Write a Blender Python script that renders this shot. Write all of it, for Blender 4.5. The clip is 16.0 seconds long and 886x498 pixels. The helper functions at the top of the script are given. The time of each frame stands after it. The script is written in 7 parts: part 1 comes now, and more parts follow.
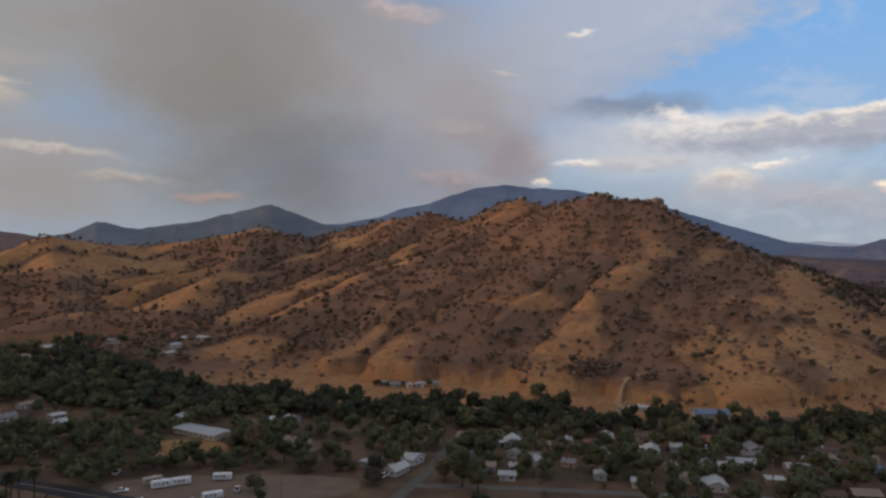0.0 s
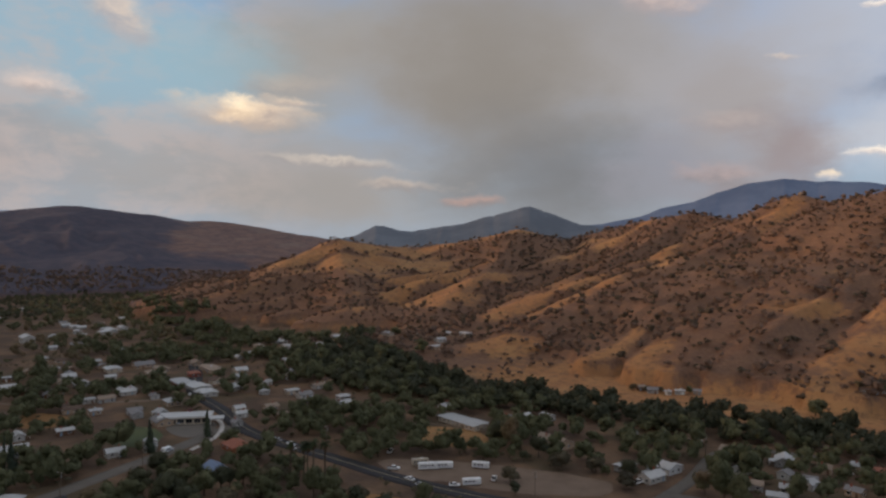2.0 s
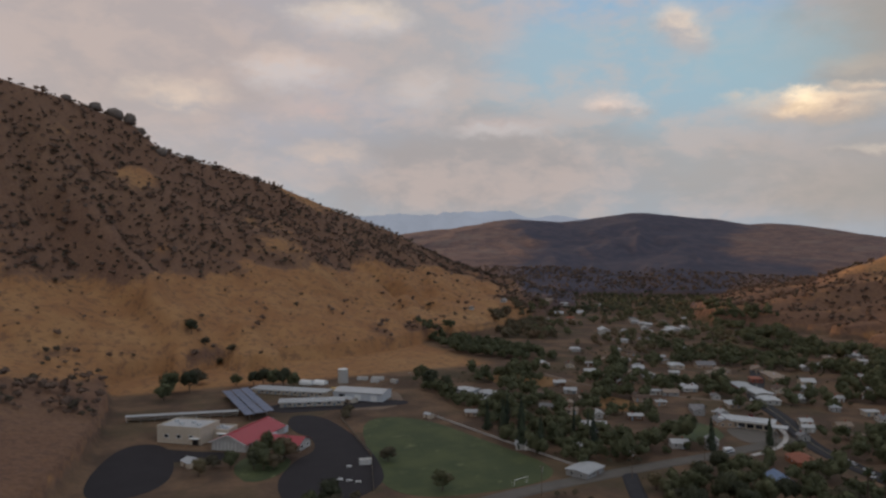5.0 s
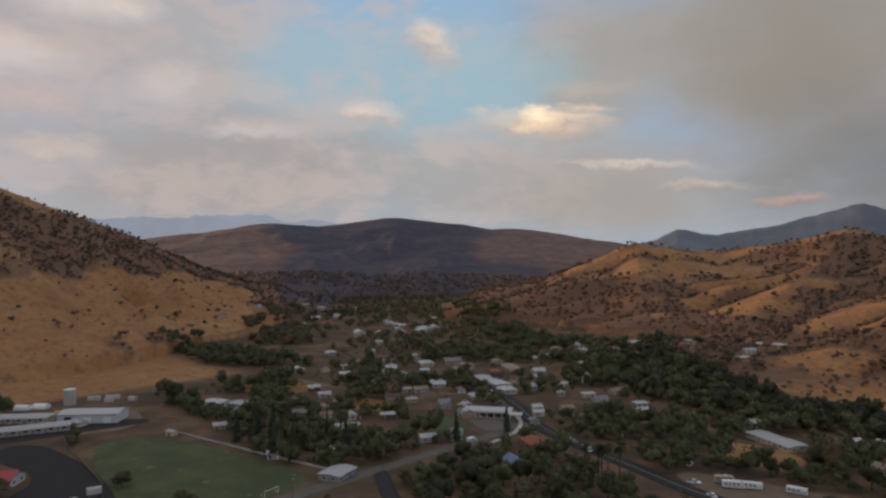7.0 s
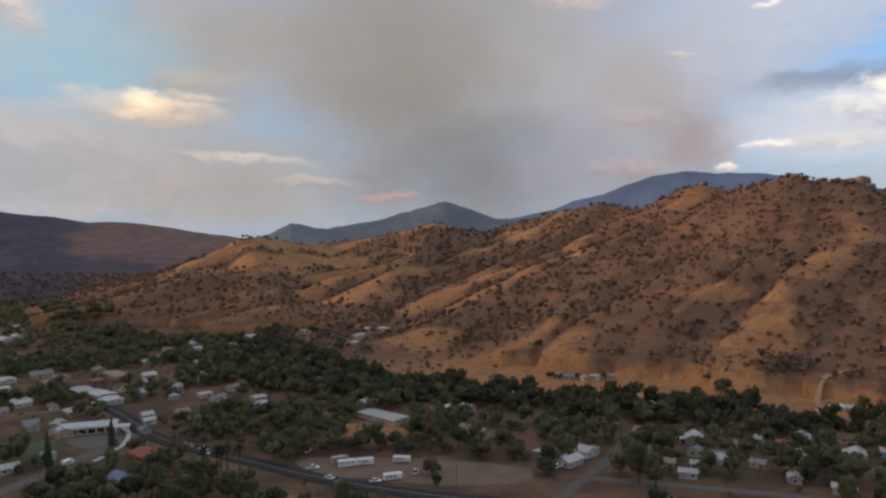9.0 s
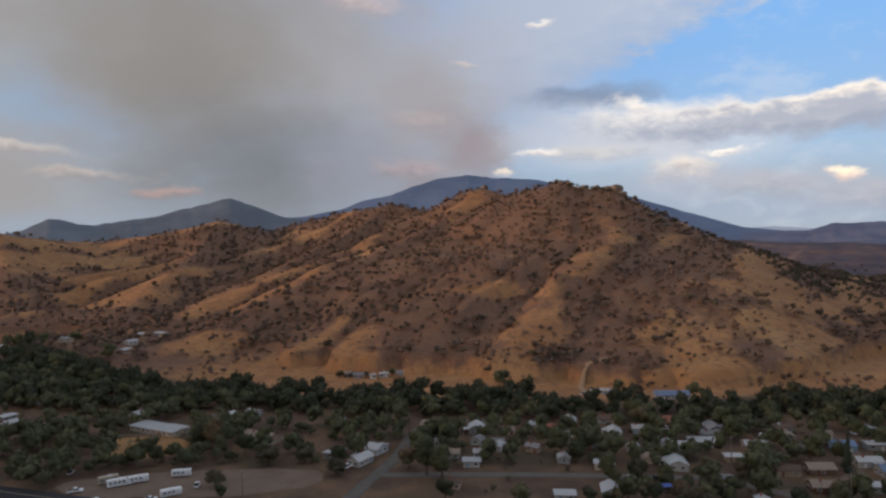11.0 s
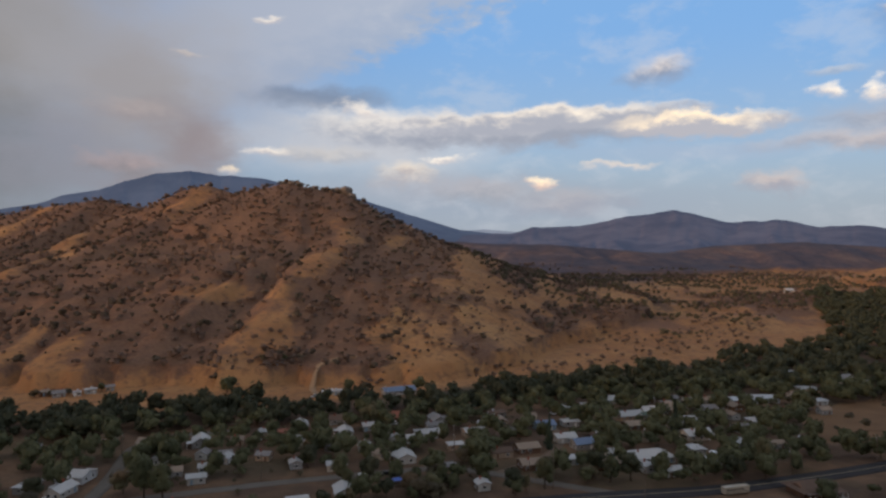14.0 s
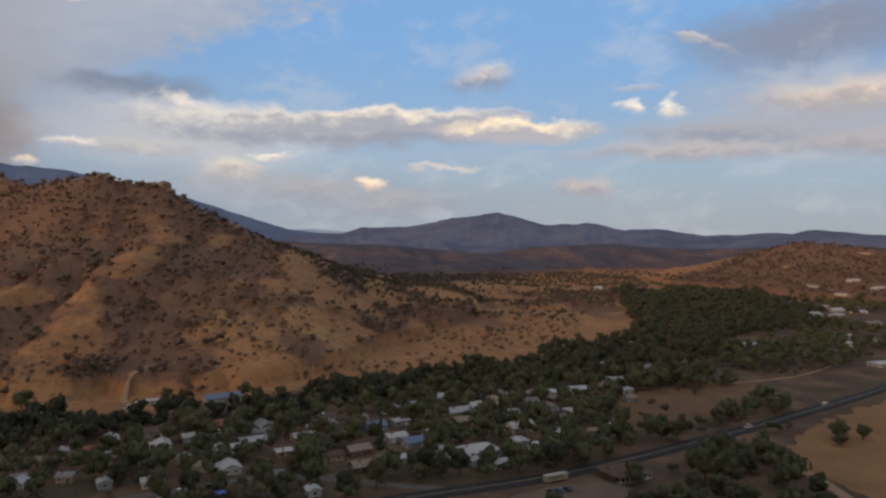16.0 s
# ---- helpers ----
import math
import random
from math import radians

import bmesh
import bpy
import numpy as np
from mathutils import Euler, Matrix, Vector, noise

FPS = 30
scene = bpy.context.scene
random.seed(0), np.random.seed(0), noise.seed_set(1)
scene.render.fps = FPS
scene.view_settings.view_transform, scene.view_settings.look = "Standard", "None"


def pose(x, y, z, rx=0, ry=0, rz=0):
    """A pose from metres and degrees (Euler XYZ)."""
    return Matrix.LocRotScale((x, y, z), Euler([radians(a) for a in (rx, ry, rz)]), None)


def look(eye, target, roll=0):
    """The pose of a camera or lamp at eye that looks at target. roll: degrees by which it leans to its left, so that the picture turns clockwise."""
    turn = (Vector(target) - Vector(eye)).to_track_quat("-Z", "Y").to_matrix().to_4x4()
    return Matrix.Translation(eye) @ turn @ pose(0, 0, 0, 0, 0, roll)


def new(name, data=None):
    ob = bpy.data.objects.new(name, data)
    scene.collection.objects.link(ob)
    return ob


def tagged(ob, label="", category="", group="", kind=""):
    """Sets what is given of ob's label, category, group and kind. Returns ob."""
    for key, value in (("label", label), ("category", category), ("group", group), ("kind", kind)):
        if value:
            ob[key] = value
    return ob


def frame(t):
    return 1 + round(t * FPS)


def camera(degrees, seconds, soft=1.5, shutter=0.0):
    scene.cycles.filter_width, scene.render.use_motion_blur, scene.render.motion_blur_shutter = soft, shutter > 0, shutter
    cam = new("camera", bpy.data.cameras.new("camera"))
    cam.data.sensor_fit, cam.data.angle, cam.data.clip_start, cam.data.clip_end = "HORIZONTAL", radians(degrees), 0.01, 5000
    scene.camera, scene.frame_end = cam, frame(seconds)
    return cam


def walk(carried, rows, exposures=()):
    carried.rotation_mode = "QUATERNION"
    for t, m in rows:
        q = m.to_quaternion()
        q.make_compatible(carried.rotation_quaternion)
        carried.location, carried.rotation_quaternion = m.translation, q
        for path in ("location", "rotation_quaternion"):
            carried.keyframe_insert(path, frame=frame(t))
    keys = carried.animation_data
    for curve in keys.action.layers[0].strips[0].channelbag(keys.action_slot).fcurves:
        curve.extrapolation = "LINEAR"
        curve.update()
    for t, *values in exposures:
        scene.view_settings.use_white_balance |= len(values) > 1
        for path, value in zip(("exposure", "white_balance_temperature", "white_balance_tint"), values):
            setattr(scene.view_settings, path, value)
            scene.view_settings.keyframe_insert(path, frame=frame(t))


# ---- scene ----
# camera: hovers over the valley and turns; seconds, x, y, z, yaw, pitch, roll
cam = camera(64.18, 16.0, soft=2.5)
ROWS = [
    (0.0, -0.00, 0.00, 100.00, 0.00, -0.52, -0.60),
    (0.5, -0.06, -0.51, 100.00, 3.94, -0.56, -0.62),
    (1.0, 1.55, -2.24, 100.41, 9.74, -0.62, -0.37),
    (1.5, 2.21, -3.22, 100.59, 14.92, -0.63, -0.31),
    (2.0, 3.09, -3.64, 100.37, 20.72, -0.62, -0.32),
    (2.5, 4.52, -4.79, 100.43, 24.96, -0.60, -0.33),
    (3.0, 4.03, -5.50, 100.39, 26.30, -0.52, -0.34),
    (3.5, 4.33, -6.88, 100.32, 36.24, -0.54, -0.31),
    (4.0, 4.79, -7.56, 100.00, 52.62, -0.58, -0.06),
    (4.2, 4.86, -7.86, 99.89, 56.70, -0.54, 0.04),
    (4.6, 5.30, -8.00, 99.80, 61.60, -0.48, 0.10),
    (5.2, 6.20, -7.60, 99.70, 64.20, -0.36, 0.15),
    (5.8, 6.90, -6.70, 99.60, 62.40, -0.24, 0.20),
    (6.3, 7.25, -5.82, 99.52, 57.31, -0.14, 0.22),
    (6.5, 7.11, -5.36, 99.43, 54.18, -0.13, 0.19),
    (7.0, 5.84, -3.55, 98.95, 44.53, -0.11, 0.45),
    (7.5, 5.11, -2.32, 99.02, 34.97, -0.27, 0.63),
    (8.0, 4.25, -1.86, 98.73, 26.65, -0.51, 0.77),
    (8.5, 3.40, -0.79, 98.46, 20.00, -0.73, 0.97),
    (9.0, 2.61, 0.32, 98.40, 14.03, -0.98, 0.95),
    (9.5, 1.61, 0.78, 98.60, 8.56, -1.15, 0.83),
    (12.0, 1.45, 3.35, 97.91, -9.26, -1.23, 0.24),
    (12.5, 0.96, 3.69, 98.03, -12.72, -1.22, 0.16),
    (13.0, 0.98, 4.48, 98.00, -16.06, -1.21, 0.02),
    (13.5, 0.78, 5.63, 98.11, -19.95, -1.23, -0.13),
    (14.0, 0.80, 6.81, 98.19, -24.71, -1.21, -0.18),
    (14.5, 1.26, 8.12, 98.43, -30.17, -1.22, -0.40),
    (15.0, 1.23, 9.63, 98.45, -35.93, -1.18, -0.57),
    (15.5, 1.61, 10.43, 98.07, -37.67, -1.16, -0.69),
    (16.0, 1.53, 10.52, 97.99, -38.48, -1.10, -0.74),
]
walk(cam, [(t, pose(x, y, z, 90 + p, r, yaw)) for t, x, y, z, yaw, p, r in ROWS],
     [(0.0, -0.12, 6400, 10), (1.5, -0.02, 6600, 10), (3.0, 0.08, 6800, 10), (4.2, 0.06, 6800, 10), (6.3, 0.06, 6800, 10), (7.5, 0.11, 6800, 10), (9.0, 0.22, 6550, 10), (9.7, 0.20, 6450, 10), (12.0, -0.03, 6250, 10), (13.5, -0.08, 6300, 10), (15.0, -0.17, 6600, 10), (16.0, -0.18, 6600, 10)])

# ---------------------------------------------------------------- node helpers
class Nodes:
    """Short names for the nodes of one tree."""

    def __init__(self, tree):
        self.tree = tree
        tree.nodes.clear()

    def node(self, kind):
        return self.tree.nodes.new(kind)

    def put(self, socket, value):
        if isinstance(value, bpy.types.NodeSocket):
            self.tree.links.new(value, socket)
        elif isinstance(value, (tuple, list)):
            v = tuple(value)
            socket.default_value = v + (1.0,) if len(v) == 3 and socket.type == "RGBA" else v
        else:
            socket.default_value = value

    def math(self, op, a, b=0.0, c=0.0, clamp=False):
        n = self.node("ShaderNodeMath")
        n.operation, n.use_clamp = op, clamp
        for s, v in zip(n.inputs, (a, b, c)):
            self.put(s, v)
        return n.outputs[0]

    def step(self, a, b, x):
        """Smooth step of x from a to b."""
        n = self.node("ShaderNodeMapRange")
        n.interpolation_type = "SMOOTHSTEP"
        for s, v in zip(n.inputs, (x, a, b, 0.0, 1.0)):
            self.put(s, v)
        return n.outputs[0]

    def mix(self, fac, a, b, mode="MIX"):
        n = self.node("ShaderNodeMix")
        n.data_type, n.blend_type = "RGBA", mode
        self.put(n.inputs[0], fac)
        self.put(n.inputs[6], a)
        self.put(n.inputs[7], b)
        return n.outputs[2]

    def noise(self, vector, scale, detail=4.0, rough=0.55, warp=0.0, out=0):
        n = self.node("ShaderNodeTexNoise")
        self.put(n.inputs["Vector"], vector)
        n.inputs["Scale"].default_value, n.inputs["Detail"].default_value = scale, detail
        n.inputs["Roughness"].default_value, n.inputs["Distortion"].default_value = rough, warp
        return n.outputs[out]

    def join(self, x, y, z):
        n = self.node("ShaderNodeCombineXYZ")
        for s, v in zip(n.inputs, (x, y, z)):
            self.put(s, v)
        return n.outputs[0]

    def split(self, v):
        n = self.node("ShaderNodeSeparateXYZ")
        self.put(n.inputs[0], v)
        return n.outputs


def srgb(r, g, b):
    """A colour as seen (0 to 255) in linear values."""
    return tuple(((c / 255 + 0.055) / 1.055) ** 2.4 if c > 10 else c / 255 / 12.92 for c in (r, g, b))


# ---------------------------------------------------------------- sky and sun
SUN_AZ, SUN_EL = 102.0, 8.0          # degrees to the left of straight ahead; above the level
sun = new("sun", bpy.data.lights.new("sun", "SUN"))
sun.data.energy, sun.data.angle, sun.data.color = 3.1, radians(12.0), (1.0, 0.63, 0.37)
sx, sy = (-math.sin(radians(SUN_AZ)), math.cos(radians(SUN_AZ)))
sun.matrix_world = look((sx * 3000, sy * 3000, 3000 * math.tan(radians(SUN_EL))), (0, 0, 0))

world = bpy.data.worlds.new("evening_sky")
scene.world = world
world.use_nodes = True
W = Nodes(world.node_tree)
sky = W.node("ShaderNodeTexSky")
sky.sky_type, sky.sun_disc, sky.sun_elevation, sky.sun_rotation = "NISHITA", False, radians(SUN_EL), radians(-SUN_AZ)
sky.altitude, sky.dust_density, sky.ozone_density = 300.0, 1.5, 2.0
dx, dy, dz = W.split(W.node("ShaderNodeTexCoord").outputs["Generated"])
AZ = W.math("MULTIPLY", W.math("ARCTAN2", W.math("MULTIPLY", dx, -1.0), dy), 57.29578)   # heading, left positive
EL = W.math("MULTIPLY", W.math("ARCSINE", dz), 57.29578)
swirl = W.node("ShaderNodeTexNoise")
W.put(swirl.inputs["Vector"], W.join(AZ, W.math("MULTIPLY", EL, 1.7), 3.0))
swirl.inputs["Scale"].default_value, swirl.inputs["Detail"].default_value, swirl.inputs["Roughness"].default_value = 0.21, 5.0, 0.62
wx, wy, _ = W.split(swirl.outputs[1])
AZW = W.math("MULTIPLY_ADD", W.math("SUBTRACT", wx, 0.5), 6.5, AZ)     # the same, stirred
ELW = W.math("MULTIPLY_ADD", W.math("SUBTRACT", wy, 0.5), 2.6, EL)
PLANE = W.join(AZ, W.math("MULTIPLY", EL, 1.9), 0.0)
PUFF = W.noise(PLANE, 0.16, 5.0, 0.55, 0.3)          # billows some degrees across
FINE = W.noise(PLANE, 0.55, 5.0, 0.6, 0.4)           # their ragged edges
SOFT = W.noise(PLANE, 0.045, 3.0, 0.5, 0.6)          # banks of haze and smoke
pf = W.math("SUBTRACT", PUFF, 0.5)
ff = W.math("SUBTRACT", FINE, 0.5)
sf = W.math("SUBTRACT", SOFT, 0.5)
LUMP = W.math("MULTIPLY_ADD", pf, 1.3, W.math("MULTIPLY", ff, 0.75))
DRIFT = W.math("MULTIPLY_ADD", sf, 1.6, W.math("MULTIPLY", pf, 0.5))


def blob(az, el, ra, re, tilt=0.0, ragged=0.0, by=None):
    """1 in the middle of an oval of the sky, 0 at its rim and beyond; its edge torn by noise."""
    u = W.math("DIVIDE", W.math("SUBTRACT", AZW, az), ra)
    e = W.math("SUBTRACT", ELW, el)
    if tilt:
        e = W.math("MULTIPLY_ADD", W.math("SUBTRACT", AZ, az), tilt, e)
    w = W.math("DIVIDE", e, re)
    d = W.math("SQRT", W.math("ADD", W.math("MULTIPLY", u, u), W.math("MULTIPLY", w, w)))
    if ragged:
        d = W.math("MULTIPLY_ADD", by or LUMP, ragged, d)
    return d, w


def over(base, az, el, ra, re, low, top, thick=0.9, tilt=0.0, ragged=0.7, edge=0.1, by=None, turn=0.0):
    """A cloud laid over the sky: grey beneath, lit above."""
    d, w = blob(az, el, ra, re, tilt, ragged, by)
    mask = W.math("MULTIPLY", W.step(1.0, edge, d), thick)
    lit = W.step(-0.5, 0.6, W.math("MULTIPLY_ADD", ff, 1.8, W.math("ADD", w, turn)))
    return W.mix(mask, base, W.mix(lit, low, top))


def bank(base, az, el, ra, re, colour, thick=0.9, tilt=0.0, ragged=0.5, edge=0.2):
    """A soft bank of smoke or haze."""
    d, _ = blob(az, el, ra, re, tilt, ragged, DRIFT)
    return W.mix(W.math("MULTIPLY", W.step(1.0, edge, d), thick), base, colour)


air = W.mix(1.0, sky.outputs[0], (0.055, 0.075, 0.105), "MULTIPLY")
blue = W.mix(W.step(2.0, 17.0, EL), srgb(160, 182, 204), srgb(126, 172, 226))
c = W.mix(0.9, air, blue)
c = bank(c, 50, 13, 34, 14, srgb(154, 180, 194), 0.9)
# haze along the horizon
c = W.mix(W.math("MULTIPLY", W.step(8.0, -1.0, EL), 0.85), c, srgb(158, 164, 174))
# thin high veil to the west and north
c = bank(c, 86, 14, 36, 16, srgb(178, 165, 160), 0.9)
c = bank(c, 66, 17, 16, 6, srgb(168, 168, 174), 0.75)
c = bank(c, 62, 6, 24, 7, srgb(162, 156, 157), 0.9)
c = bank(c, 35, 5.5, 18, 5.5, srgb(166, 161, 160), 0.9)
c = bank(c, 33, 15, 8, 7, srgb(160, 158, 154), 0.75)
c = bank(c, 33, 3.2, 15, 3.4, srgb(160, 156, 154), 0.85)
c = bank(c, -70, 9, 18, 5, srgb(170, 172, 184), 0.8)
c = bank(c, -67, 15, 12, 3.6, srgb(134, 142, 164), 0.9, 0.05)
c = bank(c, -30, 2.5, 26, 3.4, srgb(152, 164, 182), 0.85)
c = bank(c, -2, 13, 18, 9, srgb(168, 176, 194), 0.9)
rim = W.math("MULTIPLY_ADD", DRIFT, 3.0, W.math("MULTIPLY_ADD", LUMP, 4.5, W.math("MULTIPLY_ADD", AZ, 0.36, W.math("SUBTRACT", EL, 6.4))))
slate = W.math("MULTIPLY", W.math("MULTIPLY", W.step(-0.7, 1.6, rim), W.step(2.0, -9.0, AZ)), W.step(-46.0, -34.0, AZ))
c = W.mix(W.math("MULTIPLY", slate, 0.9), c, W.mix(W.step(0.3, 5.0, rim), srgb(160, 172, 194), srgb(174, 181, 197)))
c = bank(c, -14.5, 10.6, 7, 1.3, srgb(126, 140, 164), 0.9, 0.03)
# the smoke
c = bank(c, 18, 14, 28, 15, srgb(160, 154, 149), 0.95, -0.10, 0.4, 0.05)
c = bank(c, 8, 15, 12, 10, srgb(158, 154, 153), 0.85, 0.0, 0.4)
c = bank(c, -1, 11, 12, 11, srgb(170, 169, 175), 0.8, 0.0, 0.5, 0.0)
c = bank(c, 17, 12.5, 12, 13, srgb(140, 135, 130), 0.85, 0.0, 0.5, 0.0)
c = bank(c, 11, 5.5, 14, 8.0, srgb(120, 121, 124), 0.85, 0.0, 0.5, -0.1)
c = bank(c, 2, 6, 8, 5, srgb(150, 150, 160), 0.75, 0.0, 0.6)
c = bank(c, -1.2, 10.5, 6.5, 6.5, srgb(162, 157, 158), 0.75, -0.2, 0.4, 0.1)
c = bank(c, -5.6, 7.0, 5.0, 4.0, srgb(150, 138, 140), 0.85, -0.35, 0.5, 0.1)
c = bank(c, -3, 3.8, 6, 1.6, srgb(150, 142, 146), 0.75)
# broken mottling of the veil: pink-grey to the west, white haze behind the hill
west = W.math("MULTIPLY", W.step(26.0, 46.0, AZ), W.step(0.40, 0.66, W.math("MULTIPLY_ADD", ff, 0.35, PUFF)))
c = W.mix(W.math("MULTIPLY", west, 0.5), c, srgb(196, 180, 175))
c = bank(c, 40, 14, 9, 4.5, srgb(150, 182, 198), 0.6)
c = bank(c, 55, 15.5, 7, 3.5, srgb(152, 180, 198), 0.6)
c = bank(c, -19, 7.0, 15, 4.0, srgb(194, 196, 204), 0.9, -0.03)
c = bank(c, -24, 3.8, 14, 2.0, srgb(166, 172, 186), 0.8)
c = bank(c, -45, 6.4, 16, 1.3, srgb(160, 176, 200), 0.6)
c = bank(c, -60, 7.6, 14, 2.2, srgb(166, 172, 188), 0.85)
east = W.math("MULTIPLY", W.step(-8.0, -24.0, AZ), W.step(0.48, 0.72, W.math("MULTIPLY_ADD", ff, 0.4, PUFF)))
c = W.mix(W.math("MULTIPLY", east, 0.3), c, srgb(196, 200, 210))
# lit clouds
CREAM, PINK, GREY = srgb(272, 248, 214), srgb(214, 190, 182), srgb(176, 172, 176)
PALE, WHITE, SLATE = srgb(204, 198, 200), srgb(258, 246, 232), srgb(168, 172, 184)
c = over(c, 36.6, 9.7, 6.8, 1.6, srgb(190, 174, 164), srgb(238, 214, 190), 0.92, -0.06, 0.7, 0.2)
c = over(c, 32.6, 10.7, 2.8, 0.6, srgb(190, 176, 168), srgb(236, 214, 192), 0.8, -0.1)
c = over(c, 37.2, 10.2, 2.4, 1.2, srgb(228, 204, 178), CREAM, 0.95, -0.05, 0.5, 0.2)
c = over(c, 50.4, 10.8, 3.8, 1.5, srgb(180, 172, 172), srgb(228, 208, 198), 1.0, -0.08)
c = over(c, 45.2, 16.0, 3.2, 2.6, GREY, srgb(226, 206, 190), 0.85, -0.2)
c = over(c, 59, 9.4, 7, 1.0, PALE, srgb(196, 180, 178), 0.6)
c = over(c, 66, 12.5, 4, 2.5, PALE, srgb(205, 192, 188), 0.6)
c = over(c, 76, 13.5, 6, 2.2, PALE, srgb(214, 196, 188), 0.75)
c = over(c, 74, 10.2, 5, 1.6, GREY, srgb(200, 178, 174), 0.7)
c = over(c, 73, 6.7, 4, 2.2, GREY, srgb(208, 190, 180), 0.7)
c = over(c, 71, 17.5, 6, 1.8, PALE, srgb(222, 208, 196), 0.8)
c = over(c, 84, 11, 5, 2.0, GREY, srgb(224, 205, 190), 0.8)
c = over(c, 29.5, 6.2, 8, 0.8, srgb(164, 158, 158), srgb(216, 204, 192), 0.85, -0.07)
c = over(c, 23.5, 4.4, 5.5, 0.9, srgb(156, 150, 150), srgb(204, 188, 176), 0.75)
c = over(c, 18, 3.3, 3, 0.8, srgb(150, 136, 134), srgb(196, 160, 148), 0.7)
c = over(c, 4.2, 18.0, 4.0, 1.5, srgb(176, 164, 164), srgb(222, 198, 188), 0.75, -0.2)
c = over(c, 33, 12, 5, 1.6, srgb(166, 160, 158), srgb(196, 182, 170), 0.5)
c = over(c, -1, 9.0, 4, 1.2, srgb(160, 150, 152), srgb(186, 172, 168), 0.6)
c = over(c, 0, 5.2, 4, 1.4, srgb(146, 138, 140), srgb(188, 164, 160), 0.7)
c = over(c, -8.4, 4.8, 1.1, 0.45, PALE, CREAM, 0.7)
c = over(c, -5.2, 13.4, 1.8, 0.45, GREY, srgb(214, 200, 190), 0.8, 0.04)
c = over(c, -11.0, 16.5, 1.6, 0.35, PALE, WHITE, 0.8, -0.04)
c = over(c, -20.5, 8.3, 9.0, 2.3, srgb(174, 178, 190), srgb(238, 230, 222), 0.95, -0.02, 0.5, 0.2)
c = over(c, -26, 8.0, 11, 1.3, srgb(166, 172, 186), srgb(186, 188, 196), 0.9, 0.02, 0.5, 0.3)
c = over(c, -17.6, 10.0, 1.8, 1.0, PALE, WHITE, 0.95, -0.3)
c = over(c, -32.0, 8.5, 17.0, 2.1, srgb(150, 156, 172), srgb(196, 196, 204), 0.95, 0.03, 0.6, 0.35)
c = over(c, -33.0, 9.1, 14.0, 1.3, srgb(164, 168, 182), srgb(246, 234, 220), 0.95, 0.035, 0.75, 0.45, None, -0.25)
c = over(c, -44.0, 8.4, 8.0, 1.2, srgb(176, 176, 186), CREAM, 0.97, 0.02, 0.8, 0.45, None, -0.25)
c = over(c, -10.8, 6.4, 2.6, 0.5, PALE, WHITE, 0.95, -0.05)
c = over(c, -15, 6.2, 5.0, 1.2, srgb(170, 172, 180), srgb(206, 200, 196), 0.75)
c = over(c, -21.4, 4.7, 4.0, 1.4, srgb(178, 172, 176), srgb(236, 222, 206), 0.9, 0.04)
c = over(c, -25.5, 6.1, 2.2, 0.4, PALE, WHITE, 0.85, 0.06)
c = over(c, -28, 3.4, 7, 1.4, srgb(152, 156, 168), srgb(176, 172, 178), 0.7)
c = over(c, -32.8, 4.1, 1.4, 0.5, PINK, CREAM, 0.95, 0.0, 0.6)
c = over(c, -35, 2.6, 7, 1.6, srgb(156, 158, 172), srgb(178, 174, 180), 0.7)
c = over(c, -38.3, 5.5, 4.4, 0.35, PALE, srgb(226, 212, 200), 0.8)
c = over(c, -41.3, 12.6, 3.8, 1.7, srgb(140, 150, 172), srgb(222, 212, 208), 0.95, 0.05, 0.7)
c = over(c, -53.2, 10.0, 2.0, 0.7, PALE, WHITE, 0.95, -0.15)
c = over(c, -56.5, 9.9, 1.1, 0.9, PALE, WHITE, 0.95, -0.2)
c = over(c, -53.5, 11.6, 3.0, 0.5, srgb(160, 172, 192), srgb(192, 196, 206), 0.7)
c = over(c, -58.5, 14.6, 2.2, 0.5, SLATE, srgb(214, 206, 204), 0.8, -0.3)
c = over(c, -68, 10.2, 8.5, 1.8, srgb(172, 166, 172), srgb(232, 214, 200), 0.92, 0.0, 0.8)
c = over(c, -60, 7.8, 9, 0.9, srgb(142, 150, 168), srgb(168, 168, 178), 0.8)
c = over(c, -57, 6.6, 12, 0.9, srgb(164, 160, 168), srgb(200, 188, 186), 0.75)
c = over(c, -50.2, 3.8, 3.0, 1.0, srgb(160, 158, 170), srgb(206, 190, 184), 0.8)
c = over(c, -69, 6.8, 7, 1.2, srgb(158, 156, 166), srgb(184, 176, 178), 0.7)
# the clear eastern half shines brighter than the smoky west
c = W.mix(W.step(4.0, -30.0, AZ), c, W.mix(1.0, c, (1.24, 1.21, 1.15), "MULTIPLY"))
# overhead and behind, unseen: paler smoky grey to lift ground light, bluer eastward
far_off = W.math("MAXIMUM", W.step(21.0, 34.0, EL), W.math("MAXIMUM", W.step(95.0, 118.0, AZ), W.step(-82.0, -105.0, AZ)))
veil = W.mix(W.step(-0.3, 0.3, pf), srgb(178, 184, 194), srgb(196, 194, 196))
c = W.mix(W.math("MULTIPLY", far_off, 0.9), c, veil)
back = W.node("ShaderNodeBackground")
W.put(back.inputs[0], W.mix(1.0, c, (10.0, 10.0, 10.0), "MULTIPLY"))
back.inputs[1].default_value = 0.1
W.put(W.node("ShaderNodeOutputWorld").inputs[0], back.outputs[0])

